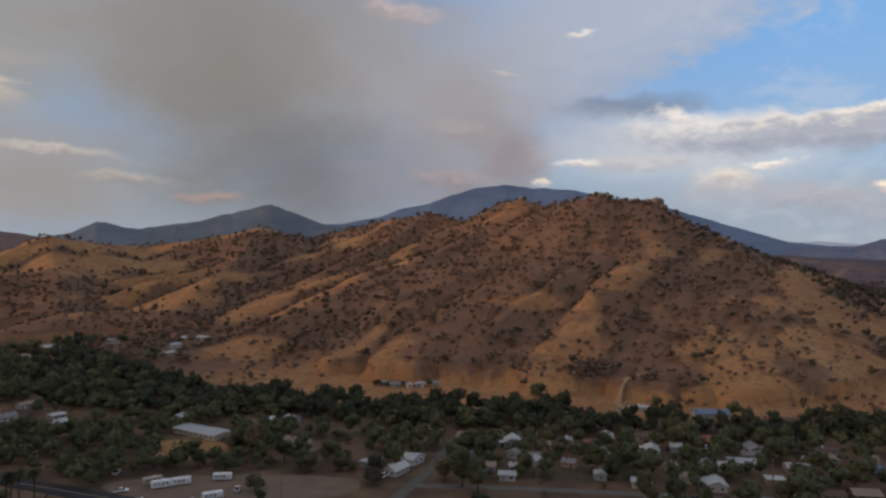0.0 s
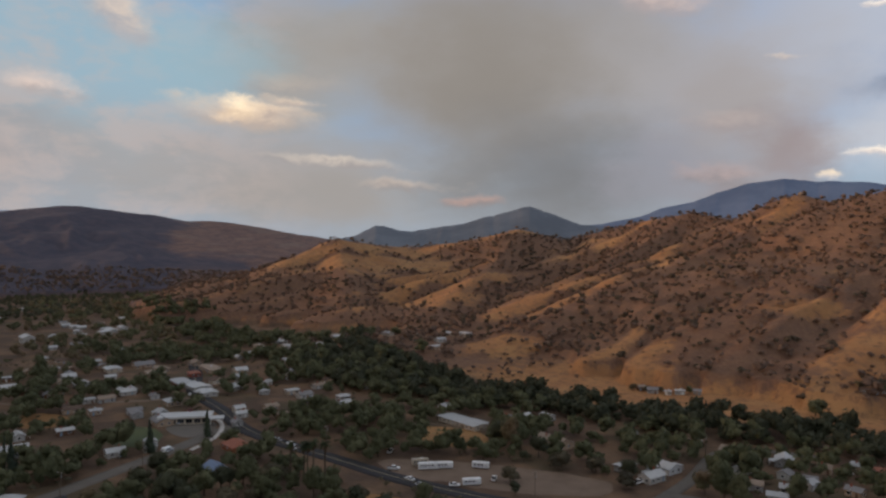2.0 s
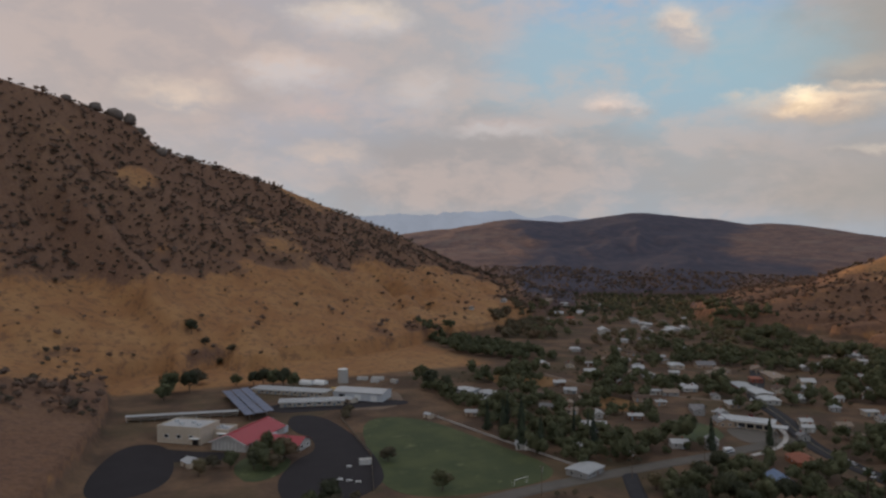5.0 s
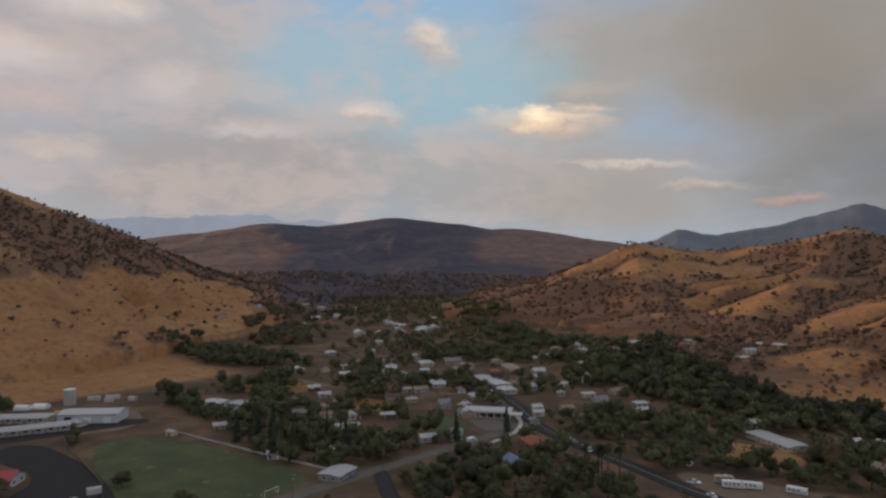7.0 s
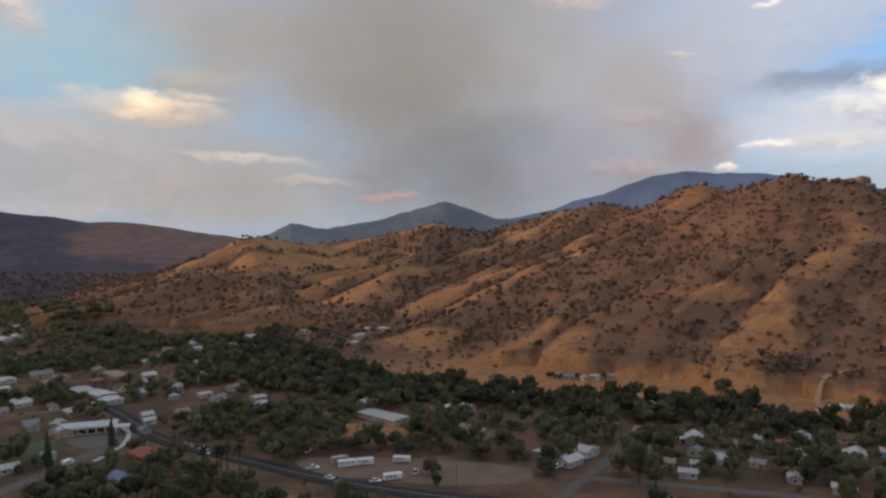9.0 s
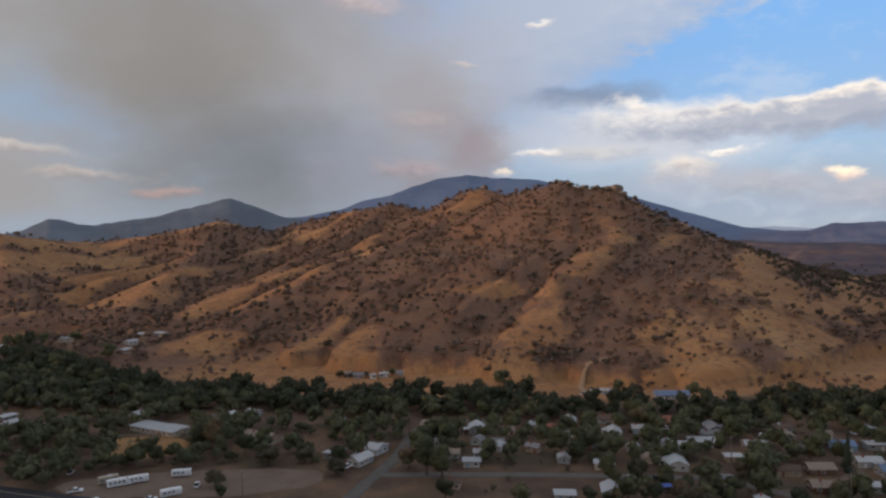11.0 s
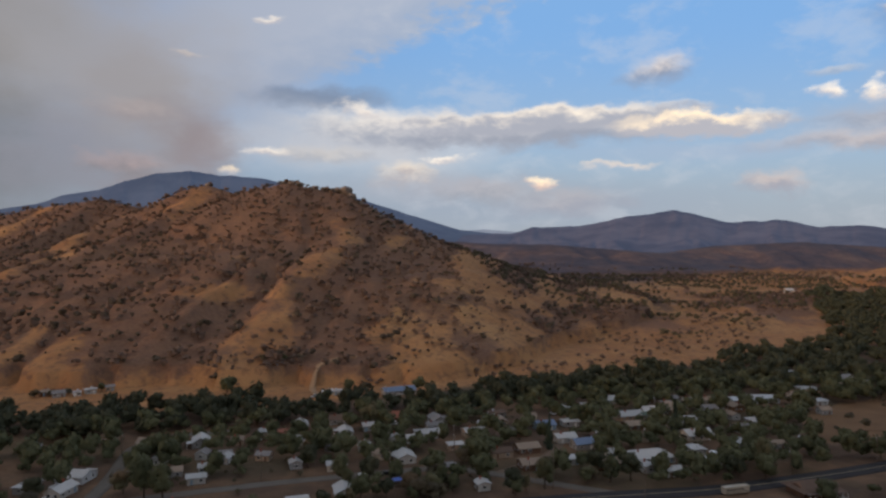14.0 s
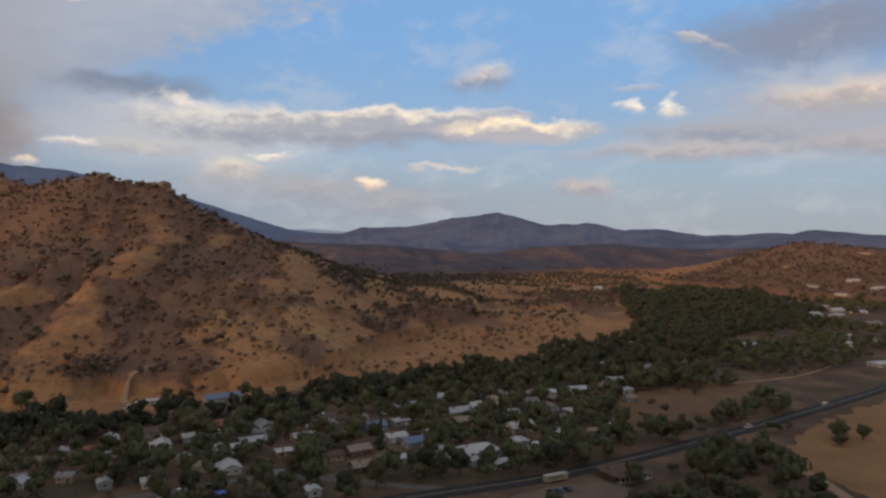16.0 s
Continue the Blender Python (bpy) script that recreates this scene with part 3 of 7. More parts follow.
def height(x, y):
    x, y = np.asarray(x, float), np.asarray(y, float)
    r = np.hypot(x, y)
    parts = [np.maximum(ridge(x, y, FRONT, 600, 1.4, 0.30, 11, 16.0, 34.0), ridge(x, y, FRONT_EAST, 600, 1.25, 0.17, 12, 18.0, 24.0)), ridge(x, y, LEFT, 650, 1.62, 0.26, 31, 14.0, 26.0, 230.0), ridge(x, y, MID, 1250, 1.15, 0.22, 51, 60.0),
             ridge(x, y, EAST, 430, 1.15, 0.42, 71, 40.0, 0.0, 60.0), ridge(x, y, KNOLL, 420, 1.3, 0.15, 91), ridge(x, y, BACK, 900, 1.3, 0.1, 95),
             ridge(x, y, SPUR_A, 200, 1.25, 0.16, 13, 16.0, 16.0), ridge(x, y, SPUR_B, 190, 1.25, 0.16, 15, 16.0, 16.0), ridge(x, y, SPUR_C, 200, 1.25, 0.16, 17, 18.0, 14.0),
             ridge(x, y, SPUR_D, 200, 1.3, 0.14, 19, 18.0, 10.0), ridge(x, y, SPUR_E, 190, 1.25, 0.16, 14, 14.0, 16.0), ridge(x, y, SPUR_F, 180, 1.25, 0.16, 16, 14.0, 16.0),
             ridge(x, y, SPUR_G, 190, 1.25, 0.16, 18, 14.0, 16.0), ridge(x, y, SPUR_H, 170, 1.25, 0.14, 20, 16.0, 12.0), ridge(x, y, MOUND, 150, 1.2, 0.1, 21, 25.0, 0.0, 15.0)]
    fall = np.interp(np.degrees(np.arctan2(-x, y)), SHOULDER_AZ, SHOULDER)
    for i in (0, 7, 8):
        parts[i] = parts[i] * fall
    h = parts[0]
    for p in parts[1:]:
        k = 10.0
        m = np.clip(0.5 + 0.5 * (h - p) / k, 0, 1)
        h = p + (h - p) * m + k * m * (1 - m) * np.clip(np.minimum(h, p) / 6, 0, 1)
    rough = np.clip(h / 14, 0, 1)
    h = h + rough * (4.5 * (fbm(x / 60, y / 60, 5) - 0.5) + 1.6 * (fbm(x / 14, y / 14, 7, 3) - 0.5))
    # low swells in the plain to the east, past the river woods
    swell = smooth(380, 600, x) * smooth(470, 620, y) * smooth(2200, 1500, r)
    h = h + swell * 17 * fbm(x / 120, y / 80, 25, 3)
    return h


# ---------------------------------------------------------------- mesh helpers
def link(name, verts, faces, mat, parent=None, smooth_faces=False):
    me = bpy.data.meshes.new(name)
    me.from_pydata([tuple(v) for v in verts], [], [tuple(f) for f in faces])
    me.materials.append(mat)
    if smooth_faces:
        me.polygons.foreach_set("use_smooth", [True] * len(me.polygons))
    ob = new(name, me)
    ob.parent = parent
    return ob


def quad_mesh(name, verts, faces, mat, shaded=True):
    """A mesh from arrays; faces all with the same number of corners."""
    me = bpy.data.meshes.new(name)
    nv, nf, k = len(verts), len(faces), faces.shape[1]
    me.vertices.add(nv)
    me.vertices.foreach_set("co", np.ascontiguousarray(verts, np.float32).ravel())
    me.loops.add(nf * k)
    me.loops.foreach_set("vertex_index", np.ascontiguousarray(faces, np.int32).ravel())
    me.polygons.add(nf)
    me.polygons.foreach_set("loop_start", np.arange(0, nf * k, k, dtype=np.int32))
    me.update(calc_edges=True)
    if shaded:
        me.polygons.foreach_set("use_smooth", np.ones(nf, bool))
    me.materials.append(mat)
    return me


def grid_faces(rows, cols, wrap=False):
    i, j = np.meshgrid(np.arange(rows - 1), np.arange(cols if wrap else cols - 1), indexing="ij")
    a, b = i * cols + j, i * cols + (j + 1) % cols
    return np.stack([a, b, b + cols, a + cols], -1).reshape(-1, 4)


def brush_cover(x, y, h):
    """How much of the slope is brush: thick in the gullies and on the upper slopes, none on the bare aprons."""
    r = np.hypot(x, y)
    patch = fbm(x / 48 + 3, y / 48, 41, 4)
    c = 0.52 * patch + 0.46 * folds(x, y) + 0.085
    # thick under the summit and on the upper right, thin on the sunny western end, the aprons and the eastern foot
    c = c + 0.10 * smooth(40, 120, h) * smooth(-260, -80, x) - 0.05 * smooth(26, 8, h) * smooth(-260, -180, x)
    c = c - 0.17 * smooth(-280, -400, x) * smooth(650, 740, y) * smooth(40, 70, h) - 0.05 * smooth(260, 420, x)
    c = c + 0.22 * smooth(-150, -230, x) * smooth(720, 660, y) * smooth(30, 12, h)
    c = c - 0.42 * smooth(-440, -500, x) * smooth(80, 50, h) * smooth(560, 460, y)
    c = c + 0.05 * smooth(-700, -800, x) * smooth(70, 120, h) * smooth(700, 500, y)
    c = c + 0.3 * smooth(1050, 1250, x) * smooth(300, 500, y) * smooth(840, 720, y) - 0.3 * smooth(700, 900, x) * smooth(720, 840, y)
    return smooth(0.42, 0.62, c) * smooth(1.0, 7, h)


# where the golden slopes begin behind the town
TOWN_EDGE_X = [-1400, -950, -620, -420, -290, -200, -60, 25, 100, 260, 430, 560, 700, 960]
TOWN_EDGE_Y = [1500, 1050, 760, 690, 620, 500, 428, 416, 402, 410, 405, 410, 430, 520]


# ---------------------------------------------------------------- the ground: one sheet out to the horizon
def build_ground():
    az = np.radians(np.concatenate([np.arange(-88, 112, 0.30), np.arange(112, 272, 4.0)]))
    r, rs = 1.0, []
    while r < 4900:
        rs.append(r)
        r += 12 if r < 380 else 6.0 if r < 600 else 6.0 if r < 1450 else 14.0 if r < 2900 else 80.0
    rs = np.array(rs + [4900.0])
    R, A = np.meshgrid(rs, az, indexing="ij")
    x, y = -np.sin(A) * R, np.cos(A) * R
    z = height(x, y)
    verts = np.stack([x, y, z], -1).reshape(-1, 3)
    me = quad_mesh("ground", verts, grid_faces(len(rs), len(az), True)[:, ::-1], GROUND)
    heading = np.degrees(A)
    brush = brush_cover(x, y, z) * smooth(1900, 1500, R)
    edge = np.interp(x, TOWN_EDGE_X, TOWN_EDGE_Y)
    soil = smooth(9, 3, z) * smooth(1800, 1400, R) * smooth(25, -15, y - edge) * np.maximum(smooth(-530, -480, x), smooth(240, 330, y)) * (1 - 0.75 * smooth(560, 700, x) * smooth(560, 700, y))
    head = smooth(38, 42, heading) * smooth(66, 60, heading) * smooth(800, 950, R) * smooth(16, 8, z)
    soil = np.maximum(soil, head)
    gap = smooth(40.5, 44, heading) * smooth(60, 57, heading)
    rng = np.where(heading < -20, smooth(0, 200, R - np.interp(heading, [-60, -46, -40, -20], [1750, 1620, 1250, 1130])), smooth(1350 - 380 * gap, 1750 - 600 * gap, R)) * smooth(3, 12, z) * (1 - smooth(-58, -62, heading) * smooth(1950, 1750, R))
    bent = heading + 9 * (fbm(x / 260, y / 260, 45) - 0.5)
    # painted cloud shadow on the middle hill; even haze tint to the east
    shade_share = np.where(heading > 0, smooth(36, 47, bent) * smooth(64, 52, bent) * 0.95 + 0.4 * smooth(90, 30, z) * smooth(62, 52, bent), 0.60)
    for name, values in (("brush", brush), ("soil", soil), ("range", rng), ("shade_haze_share", shade_share)):
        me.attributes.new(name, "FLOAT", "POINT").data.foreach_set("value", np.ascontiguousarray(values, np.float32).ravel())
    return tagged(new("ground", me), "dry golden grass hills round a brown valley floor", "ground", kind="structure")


build_ground()
FLAT_X, FLAT_Y = np.arange(-720, 720, 10.0), np.arange(-80, 720, 10.0)
FLAT = height(*np.meshgrid(FLAT_X, FLAT_Y, indexing="ij"))


def ground_at(x, y):
    """Height of the ground, at once where the valley floor is level."""
    i, j = int((x + 720) // 10), int((y + 80) // 10)
    if 0 <= i < len(FLAT_X) - 1 and 0 <= j < len(FLAT_Y) - 1 and FLAT[i:i + 2, j:j + 2].max() < 0.001:
        return 0.0
    return float(height(x, y))


# ---------------------------------------------------------------- the distance
def far_range(name, mat, label, crest, depth, salt, rough=0.10):
    """A distant range: crest as heading, distance and height; relief cut into both its slopes."""
    heads = np.arange(crest[0][0], crest[-1][0], -0.12)
    ca = [-a for a, _, _ in crest]
    dist, top = np.interp(-heads, ca, [d for _, d, _ in crest]), np.interp(-heads, ca, [z for _, _, z in crest])
    top = top * (1 + rough * 0.35 * (fbm(heads * 1.1, heads * 0 + 2, salt, 4) - 0.5))
    rows = np.linspace(0, 1, 22)
    U, HD = np.meshgrid(rows, heads, indexing="ij")
    shape = np.where(U < 0.78, (U / 0.78) ** 1.15, 1 - (U - 0.78) / 0.22)
    D = dist[None, :] + (U - 0.78) * depth
    bend = 1.3 * vnoise(HD * 0.35, U * 3, salt + 6) + 0.6 * vnoise(HD * 0.9, U * 6, salt + 8)
    cut = 1 - np.abs(2 * vnoise(HD * 0.42 + bend + U * 1.5, U * 3.1, salt + 2) - 1) + 0.6 * (1 - np.abs(2 * vnoise(HD * 1.1 + 2 * bend, U * 5.5, salt + 4) - 1))
    Z = top[None, :] * (shape - rough * 2.2 * cut * shape * (1 - shape)) - 4
    a = np.radians(HD)
    verts = np.stack([-np.sin(a) * D, np.cos(a) * D, Z], -1).reshape(-1, 3)
    me = quad_mesh(name, verts, grid_faces(len(rows), len(heads)), mat)
    return tagged(new(name, me), label, "mountains", kind="structure")


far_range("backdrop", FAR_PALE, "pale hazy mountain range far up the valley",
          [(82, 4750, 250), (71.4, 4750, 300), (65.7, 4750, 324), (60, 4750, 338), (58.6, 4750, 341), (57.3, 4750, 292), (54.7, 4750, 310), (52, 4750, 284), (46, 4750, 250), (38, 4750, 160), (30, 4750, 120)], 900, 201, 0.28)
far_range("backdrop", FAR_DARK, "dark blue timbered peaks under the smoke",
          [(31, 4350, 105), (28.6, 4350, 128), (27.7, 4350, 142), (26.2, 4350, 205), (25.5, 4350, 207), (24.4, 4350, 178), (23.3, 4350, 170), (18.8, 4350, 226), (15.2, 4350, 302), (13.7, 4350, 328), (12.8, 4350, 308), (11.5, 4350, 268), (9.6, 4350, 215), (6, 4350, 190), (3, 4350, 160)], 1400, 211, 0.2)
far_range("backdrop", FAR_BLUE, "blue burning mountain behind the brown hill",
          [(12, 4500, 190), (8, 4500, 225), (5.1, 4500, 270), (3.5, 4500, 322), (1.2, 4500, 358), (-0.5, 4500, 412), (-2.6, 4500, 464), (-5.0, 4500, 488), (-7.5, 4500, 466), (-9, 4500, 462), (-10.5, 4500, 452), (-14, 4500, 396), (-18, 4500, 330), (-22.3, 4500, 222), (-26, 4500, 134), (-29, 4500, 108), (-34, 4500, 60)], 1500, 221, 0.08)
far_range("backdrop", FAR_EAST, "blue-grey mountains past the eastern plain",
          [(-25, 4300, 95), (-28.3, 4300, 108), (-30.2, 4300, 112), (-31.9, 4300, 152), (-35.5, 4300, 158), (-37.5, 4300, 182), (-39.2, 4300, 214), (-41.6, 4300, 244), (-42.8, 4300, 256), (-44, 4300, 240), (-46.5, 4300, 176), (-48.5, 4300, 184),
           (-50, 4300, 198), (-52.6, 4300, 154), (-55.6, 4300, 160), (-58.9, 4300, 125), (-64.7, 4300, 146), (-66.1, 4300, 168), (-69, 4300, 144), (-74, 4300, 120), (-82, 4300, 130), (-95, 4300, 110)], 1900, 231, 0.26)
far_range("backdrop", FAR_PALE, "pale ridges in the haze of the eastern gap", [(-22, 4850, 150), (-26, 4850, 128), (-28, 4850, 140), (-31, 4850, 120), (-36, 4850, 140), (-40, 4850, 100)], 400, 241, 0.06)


# ---------------------------------------------------------------- parts and boxes
def box(cx, cy, cz, sx, sy, sz):
    """Corners and faces of a box given by its centre and size."""
    v = [(cx + sx / 2 * i, cy + sy / 2 * j, cz + sz / 2 * k) for k in (-1, 1) for j in (-1, 1) for i in (-1, 1)]
    return v, [(0, 2, 3, 1), (4, 5, 7, 6), (0, 1, 5, 4), (2, 6, 7, 3), (0, 4, 6, 2), (1, 3, 7, 5)]


def merged(*pieces):
    verts, faces = [], []
    for v, f in pieces:
        k = len(verts)
        verts += list(v)
        faces += [tuple(i + k for i in face) for face in f]
    return verts, faces


def cylinder(cx, cy, z0, z1, r0, r1, sides=10):
    v, f = [], []
    for i in range(sides):
        a = 2 * math.pi * i / sides
        v += [(cx + r0 * math.cos(a), cy + r0 * math.sin(a), z0), (cx + r1 * math.cos(a), cy + r1 * math.sin(a), z1)]
    for i in range(sides):
        a, b = 2 * i, 2 * ((i + 1) % sides)
        f.append((a, b, b + 1, a + 1))
    f += [tuple(range(0, 2 * sides, 2))[::-1], tuple(range(1, 2 * sides, 2))]
    return v, f


def part(name, shape, mat, parent, label=""):
    ob = link(name, shape[0], shape[1], mat, parent)
    return tagged(ob, label)


def share(name, mesh, parent, m):
    """A part on a mesh that alike parts share."""
    ob = new(name, mesh)
    ob.parent = parent
    ob.matrix_basis = m
    return ob


def mesh_of(name, shape, mat):
    me = bpy.data.meshes.new(name)
    me.from_pydata(shape[0], [], shape[1])
    me.materials.append(mat)
    return me


def base(name, x, y, turn=0.0, z=None):
    ob = new(name)
    ob.matrix_basis = pose(x, y, ground_at(x, y) if z is None else z, 0, 0, turn)
    ob.empty_display_size = 0.5
    return ob


# ---------------------------------------------------------------- roads and yards
def strip(name, path, width, mat, label, category, lift=0.08, thick=0.0, crown=False):
    """A strip of paving along a line, laid on the ground, in short even steps."""
    pts = []
    for (x0, y0), (x1, y1) in zip(path, path[1:]):
        k = max(1, int(math.hypot(x1 - x0, y1 - y0) / 6))
        pts += [(x0 + (x1 - x0) * i / k, y0 + (y1 - y0) * i / k) for i in range(k)]
    pts.append(path[-1])
    for _ in range(6):
        pts = [pts[0]] + [((a[0] + 2 * b[0] + c[0]) / 4, (a[1] + 2 * b[1] + c[1]) / 4) for a, b, c in zip(pts, pts[1:], pts[2:])] + [pts[-1]]
    P = np.array(pts)
    t = np.gradient(P, axis=0)
    t /= np.linalg.norm(t, axis=1)[:, None]
    nrm = np.stack([-t[:, 1], t[:, 0]], -1)
    rows = []
    for o in (-0.5, -0.25, 0.0, 0.25, 0.5):
        q = P + nrm * width * o
        rows.append(np.column_stack([q, height(q[:, 0], q[:, 1]) + lift + (0.06 if abs(o) < 0.4 else 0.0)]))
    edge = [np.column_stack([r[:, :2], r[:, 2] - lift - 0.4]) for r in (rows[0], rows[-1])]
    grid = np.stack([edge[0], *rows, edge[1]], 0)
    me = quad_mesh(name, grid.reshape(-1, 3), grid_faces(7, len(P))[:, ::-1], mat)
    return tagged(new(name, me), label, category, kind="structure"), P, nrm


def yard(name, corners, mat, label, category, lift=0.04, ragged=2.2):
    """A flat patch of ground with corners rounded off and an uneven rim."""
    pts = list(corners)
    for _ in range(3):
        pts = [p for a, b in zip(pts, pts[1:] + pts[:1]) for p in ((0.75 * a[0] + 0.25 * b[0], 0.75 * a[1] + 0.25 * b[1]), (0.25 * a[0] + 0.75 * b[0], 0.25 * a[1] + 0.75 * b[1]))]
    fine = []
    for a, b in zip(pts, pts[1:] + pts[:1]):
        k = max(1, int(math.hypot(b[0] - a[0], b[1] - a[1]) / 2.0))
        fine += [(a[0] + (b[0] - a[0]) * i / k, a[1] + (b[1] - a[1]) * i / k) for i in range(k)]
    X, Y = np.array(fine).T
    shake_x, shake_y = fbm(X / 9, Y / 9, 35, 3) - 0.5, fbm(X / 9, Y / 9, 39, 3) - 0.5
    pts = list(zip(X + shake_x * ragged * 2.4, Y + shake_y * ragged * 2.4))
    k = len(pts)
    zs = height(np.array([q[0] for q in pts]), np.array([q[1] for q in pts]))
    verts = [(x, y, z + lift) for (x, y), z in zip(pts, zs)] + [(x, y, z - 0.3) for (x, y), z in zip(pts, zs)]
    faces = [tuple(range(k))] + [(i, i + k, (i + 1) % k + k, (i + 1) % k) for i in range(k)]
    me = bpy.data.meshes.new(name)
    me.from_pydata(verts, [], faces)
    me.materials.append(mat)
    bm = bmesh.new()
    bm.from_mesh(me)
    bmesh.ops.recalc_face_normals(bm, faces=bm.faces)
    bm.to_mesh(me)
    bm.free()
    return tagged(new(name, me), label, category, kind="structure")


HIGHWAY = [(1300, 420), (1050, 330), (760, 238), (620, 203), (524, 193), (450, 194), (356, 196), (266, 201), (210, 207), (173, 218), (90, 238), (0, 254), (-73, 258), (-119, 267),
           (-149, 279), (-180, 290), (-211, 300), (-236, 313), (-256, 334), (-285, 352), (-317, 374), (-345, 412), (-385, 458)]
SCHOOL_ROAD = [(-238, 312), (-236, 262), (-237, 205), (-236, 164), (-233, 128), (-220, 80), (-190, 20)]
LANE = [(-235, 200), (-205, 180), (-165, 160), (-120, 150)]
SIDE_STREET = [(-22, 258), (-15, 283), (-5, 304), (2, 337), (6, 361), (22, 372), (60, 366)]
BACK_STREET = [(-14, 290), (59, 285), (91, 280), (128, 275), (141, 258), (160, 235), (172, 220)]
CROSS_STREET = [(141, 258), (176, 268), (200, 300), (205, 345)]
TOWN_STREET = [(-300, 362), (-340, 330), (-400, 300), (-450, 300)]
ROADS = [(HIGHWAY, 9.5), (SCHOOL_ROAD, 9.0), (LANE, 7.0), (SIDE_STREET, 7.0), (BACK_STREET, 6.0), (CROSS_STREET, 6.0), (TOWN_STREET, 6.0)]
_, HP, HN = strip("road", HIGHWAY, 9.5, ASPHALT, "worn two-lane asphalt highway through the valley", "road", 0.16)
strip("road", SCHOOL_ROAD, 9.0, PALE_ASPHALT, "wide asphalt street beside the school field", "road", 0.11)
strip("road", LANE, 7.0, ASPHALT, "short asphalt lane off the school street", "road", 0.09)
strip("road", SIDE_STREET, 6.0, PALE_ASPHALT, "narrow asphalt side street to the river", "road", 0.10)
strip("road", BACK_STREET, 5.5, PALE_ASPHALT, "narrow back street between the small houses", "road", 0.09)
strip("road", CROSS_STREET, 6.0, GRAVEL, "gravel cross street among the trailers", "road", 0.07)
strip("road", TOWN_STREET, 5.0, GRAVEL, "short dusty street behind the stores", "road", 0.09)
strip("trim", [tuple(p) for p in HP[::4]], 0.3, PAINT_LINE, "faded yellow centre line on the highway", "road line", 0.245)
strip("path", [(112, 424), (107, 436), (112, 450), (118, 466), (132, 476), (150, 474)], 4.0, DIRT, "pale dirt track up the golden slope", "track", 0.5)
strip("path", [(600, 252), (520, 246), (480, 254), (440, 266)], 2.0, DIRT, "pale dirt track across the eastern lots", "track", 0.3)
strip("path", [(318, 184), (310, 150), (285, 118), (250, 92)], 6.0, DIRT, "pale dirt drive off the highway", "track", 0.3)
strip("pavement", [(-228, 268), (-229, 290), (-246, 318), (-262, 326)], 2.4, CONCRETE, "pale concrete pavement at the corner", "pavement", 0.2)
yard("pavement", [(-240, 302), (-241, 282), (-262, 290), (-272, 300), (-252, 318)], PALE_ASPHALT, "pale worn forecourt of the store", "forecourt", 0.06, 0.2)
yard("lawn", [(-380, 127), (-366, 160), (-300, 170), (-243, 178), (-239, 126), (-254, 95), (-305, 106)], LAWN, "mown green school playing field with worn patches", "lawn", 0.06, 0.2)
yard("lawn", [(-250, 262), (-256, 286), (-284, 296), (-300, 278), (-280, 262)], LAWN, "small green lawn beside the store", "lawn", 0.05)
yard("playground", [(-404, 92), (-396, 110), (-339, 113), (-294, 108), (-264, 98), (-246, 58), (-286, 56), (-318, 74), (-326, 86), (-348, 92), (-372, 84)], PLAYGROUND, "dark asphalt school yard with worn paint", "school yard", 0.09, 0.2)
yard("playground", [(-380, 0), (-372, 26), (-300, 20), (-296, -20)], PLAYGROUND, "dark asphalt court beside the white school hall", "school yard", 0.09, 0.2)
yard("playground", [(-366, 18), (-352, 33), (-342, 52), (-330, 52), (-338, 22), (-352, 8)], PLAYGROUND, "dark asphalt forecourt of the school hall", "school yard", 0.10, 0.2)
yard("playground", [(-437, 84), (-410, 84), (-404, 132), (-398, 168), (-412, 170), (-434, 128)], PLAYGROUND, "dark asphalt lot between the classroom blocks", "school yard", 0.11, 0.2)
yard("lawn", [(-336, 56), (-322, 76), (-300, 64), (-292, 48), (-316, 44)], LAWN, "green lawn before the school hall", "lawn", 0.07, 0.6)
yard("pavement", [(-402, 120), (-390, 160), (-440, 178), (-470, 140), (-440, 112)], GRAVEL, "bare gravel yard behind the classrooms", "gravel yard", 0.05)
yard("field", [(-148, 352), (-107, 353), (-95, 320), (-136, 321)], FIELD_DRY, "fenced plot of dry golden grass", "dry field", 0.06)
yard("field", [(-140, 293), (-87, 302), (-33, 300), (-31, 276), (-79, 268), (-131, 275)], GRAVEL, "bare gravel lot of the trailer yard", "gravel lot", 0.06)
yard("field", [(-130, 250), (-90, 246), (-60, 238), (-100, 225), (-140, 230)], FIELD_DRY, "dry grass verge below the highway", "dry field", 0.06)
yard("field", [(330, 182), (520, 178), (700, 190), (690, 60), (300, 60), (290, 110)], FIELD_DRY, "open field of dry golden grass by the highway", "dry field", 0.05, 5.0)
yard("field", [(300, 222), (420, 212), (470, 240), (460, 285), (360, 280), (318, 262)], FIELD_BROWN, "dry vacant lots east of the houses", "dry field", 0.05, 6.0)
yard("pavement", [(180, 203), (206, 199), (232, 190), (226, 168), (190, 172)], GRAVEL, "gravel car park beside the highway", "car park", 0.07)
yard("field", [(-470, 250), (-440, 300), (-400, 290), (-410, 250)], FIELD_DRY, "dry golden vacant plot in the town", "dry field", 0.06)
yard("field", [(-330, 262), (-318, 288), (-352, 300), (-372, 280)], FIELD_DRY, "strip of dry grass among the trees", "dry field", 0.06)

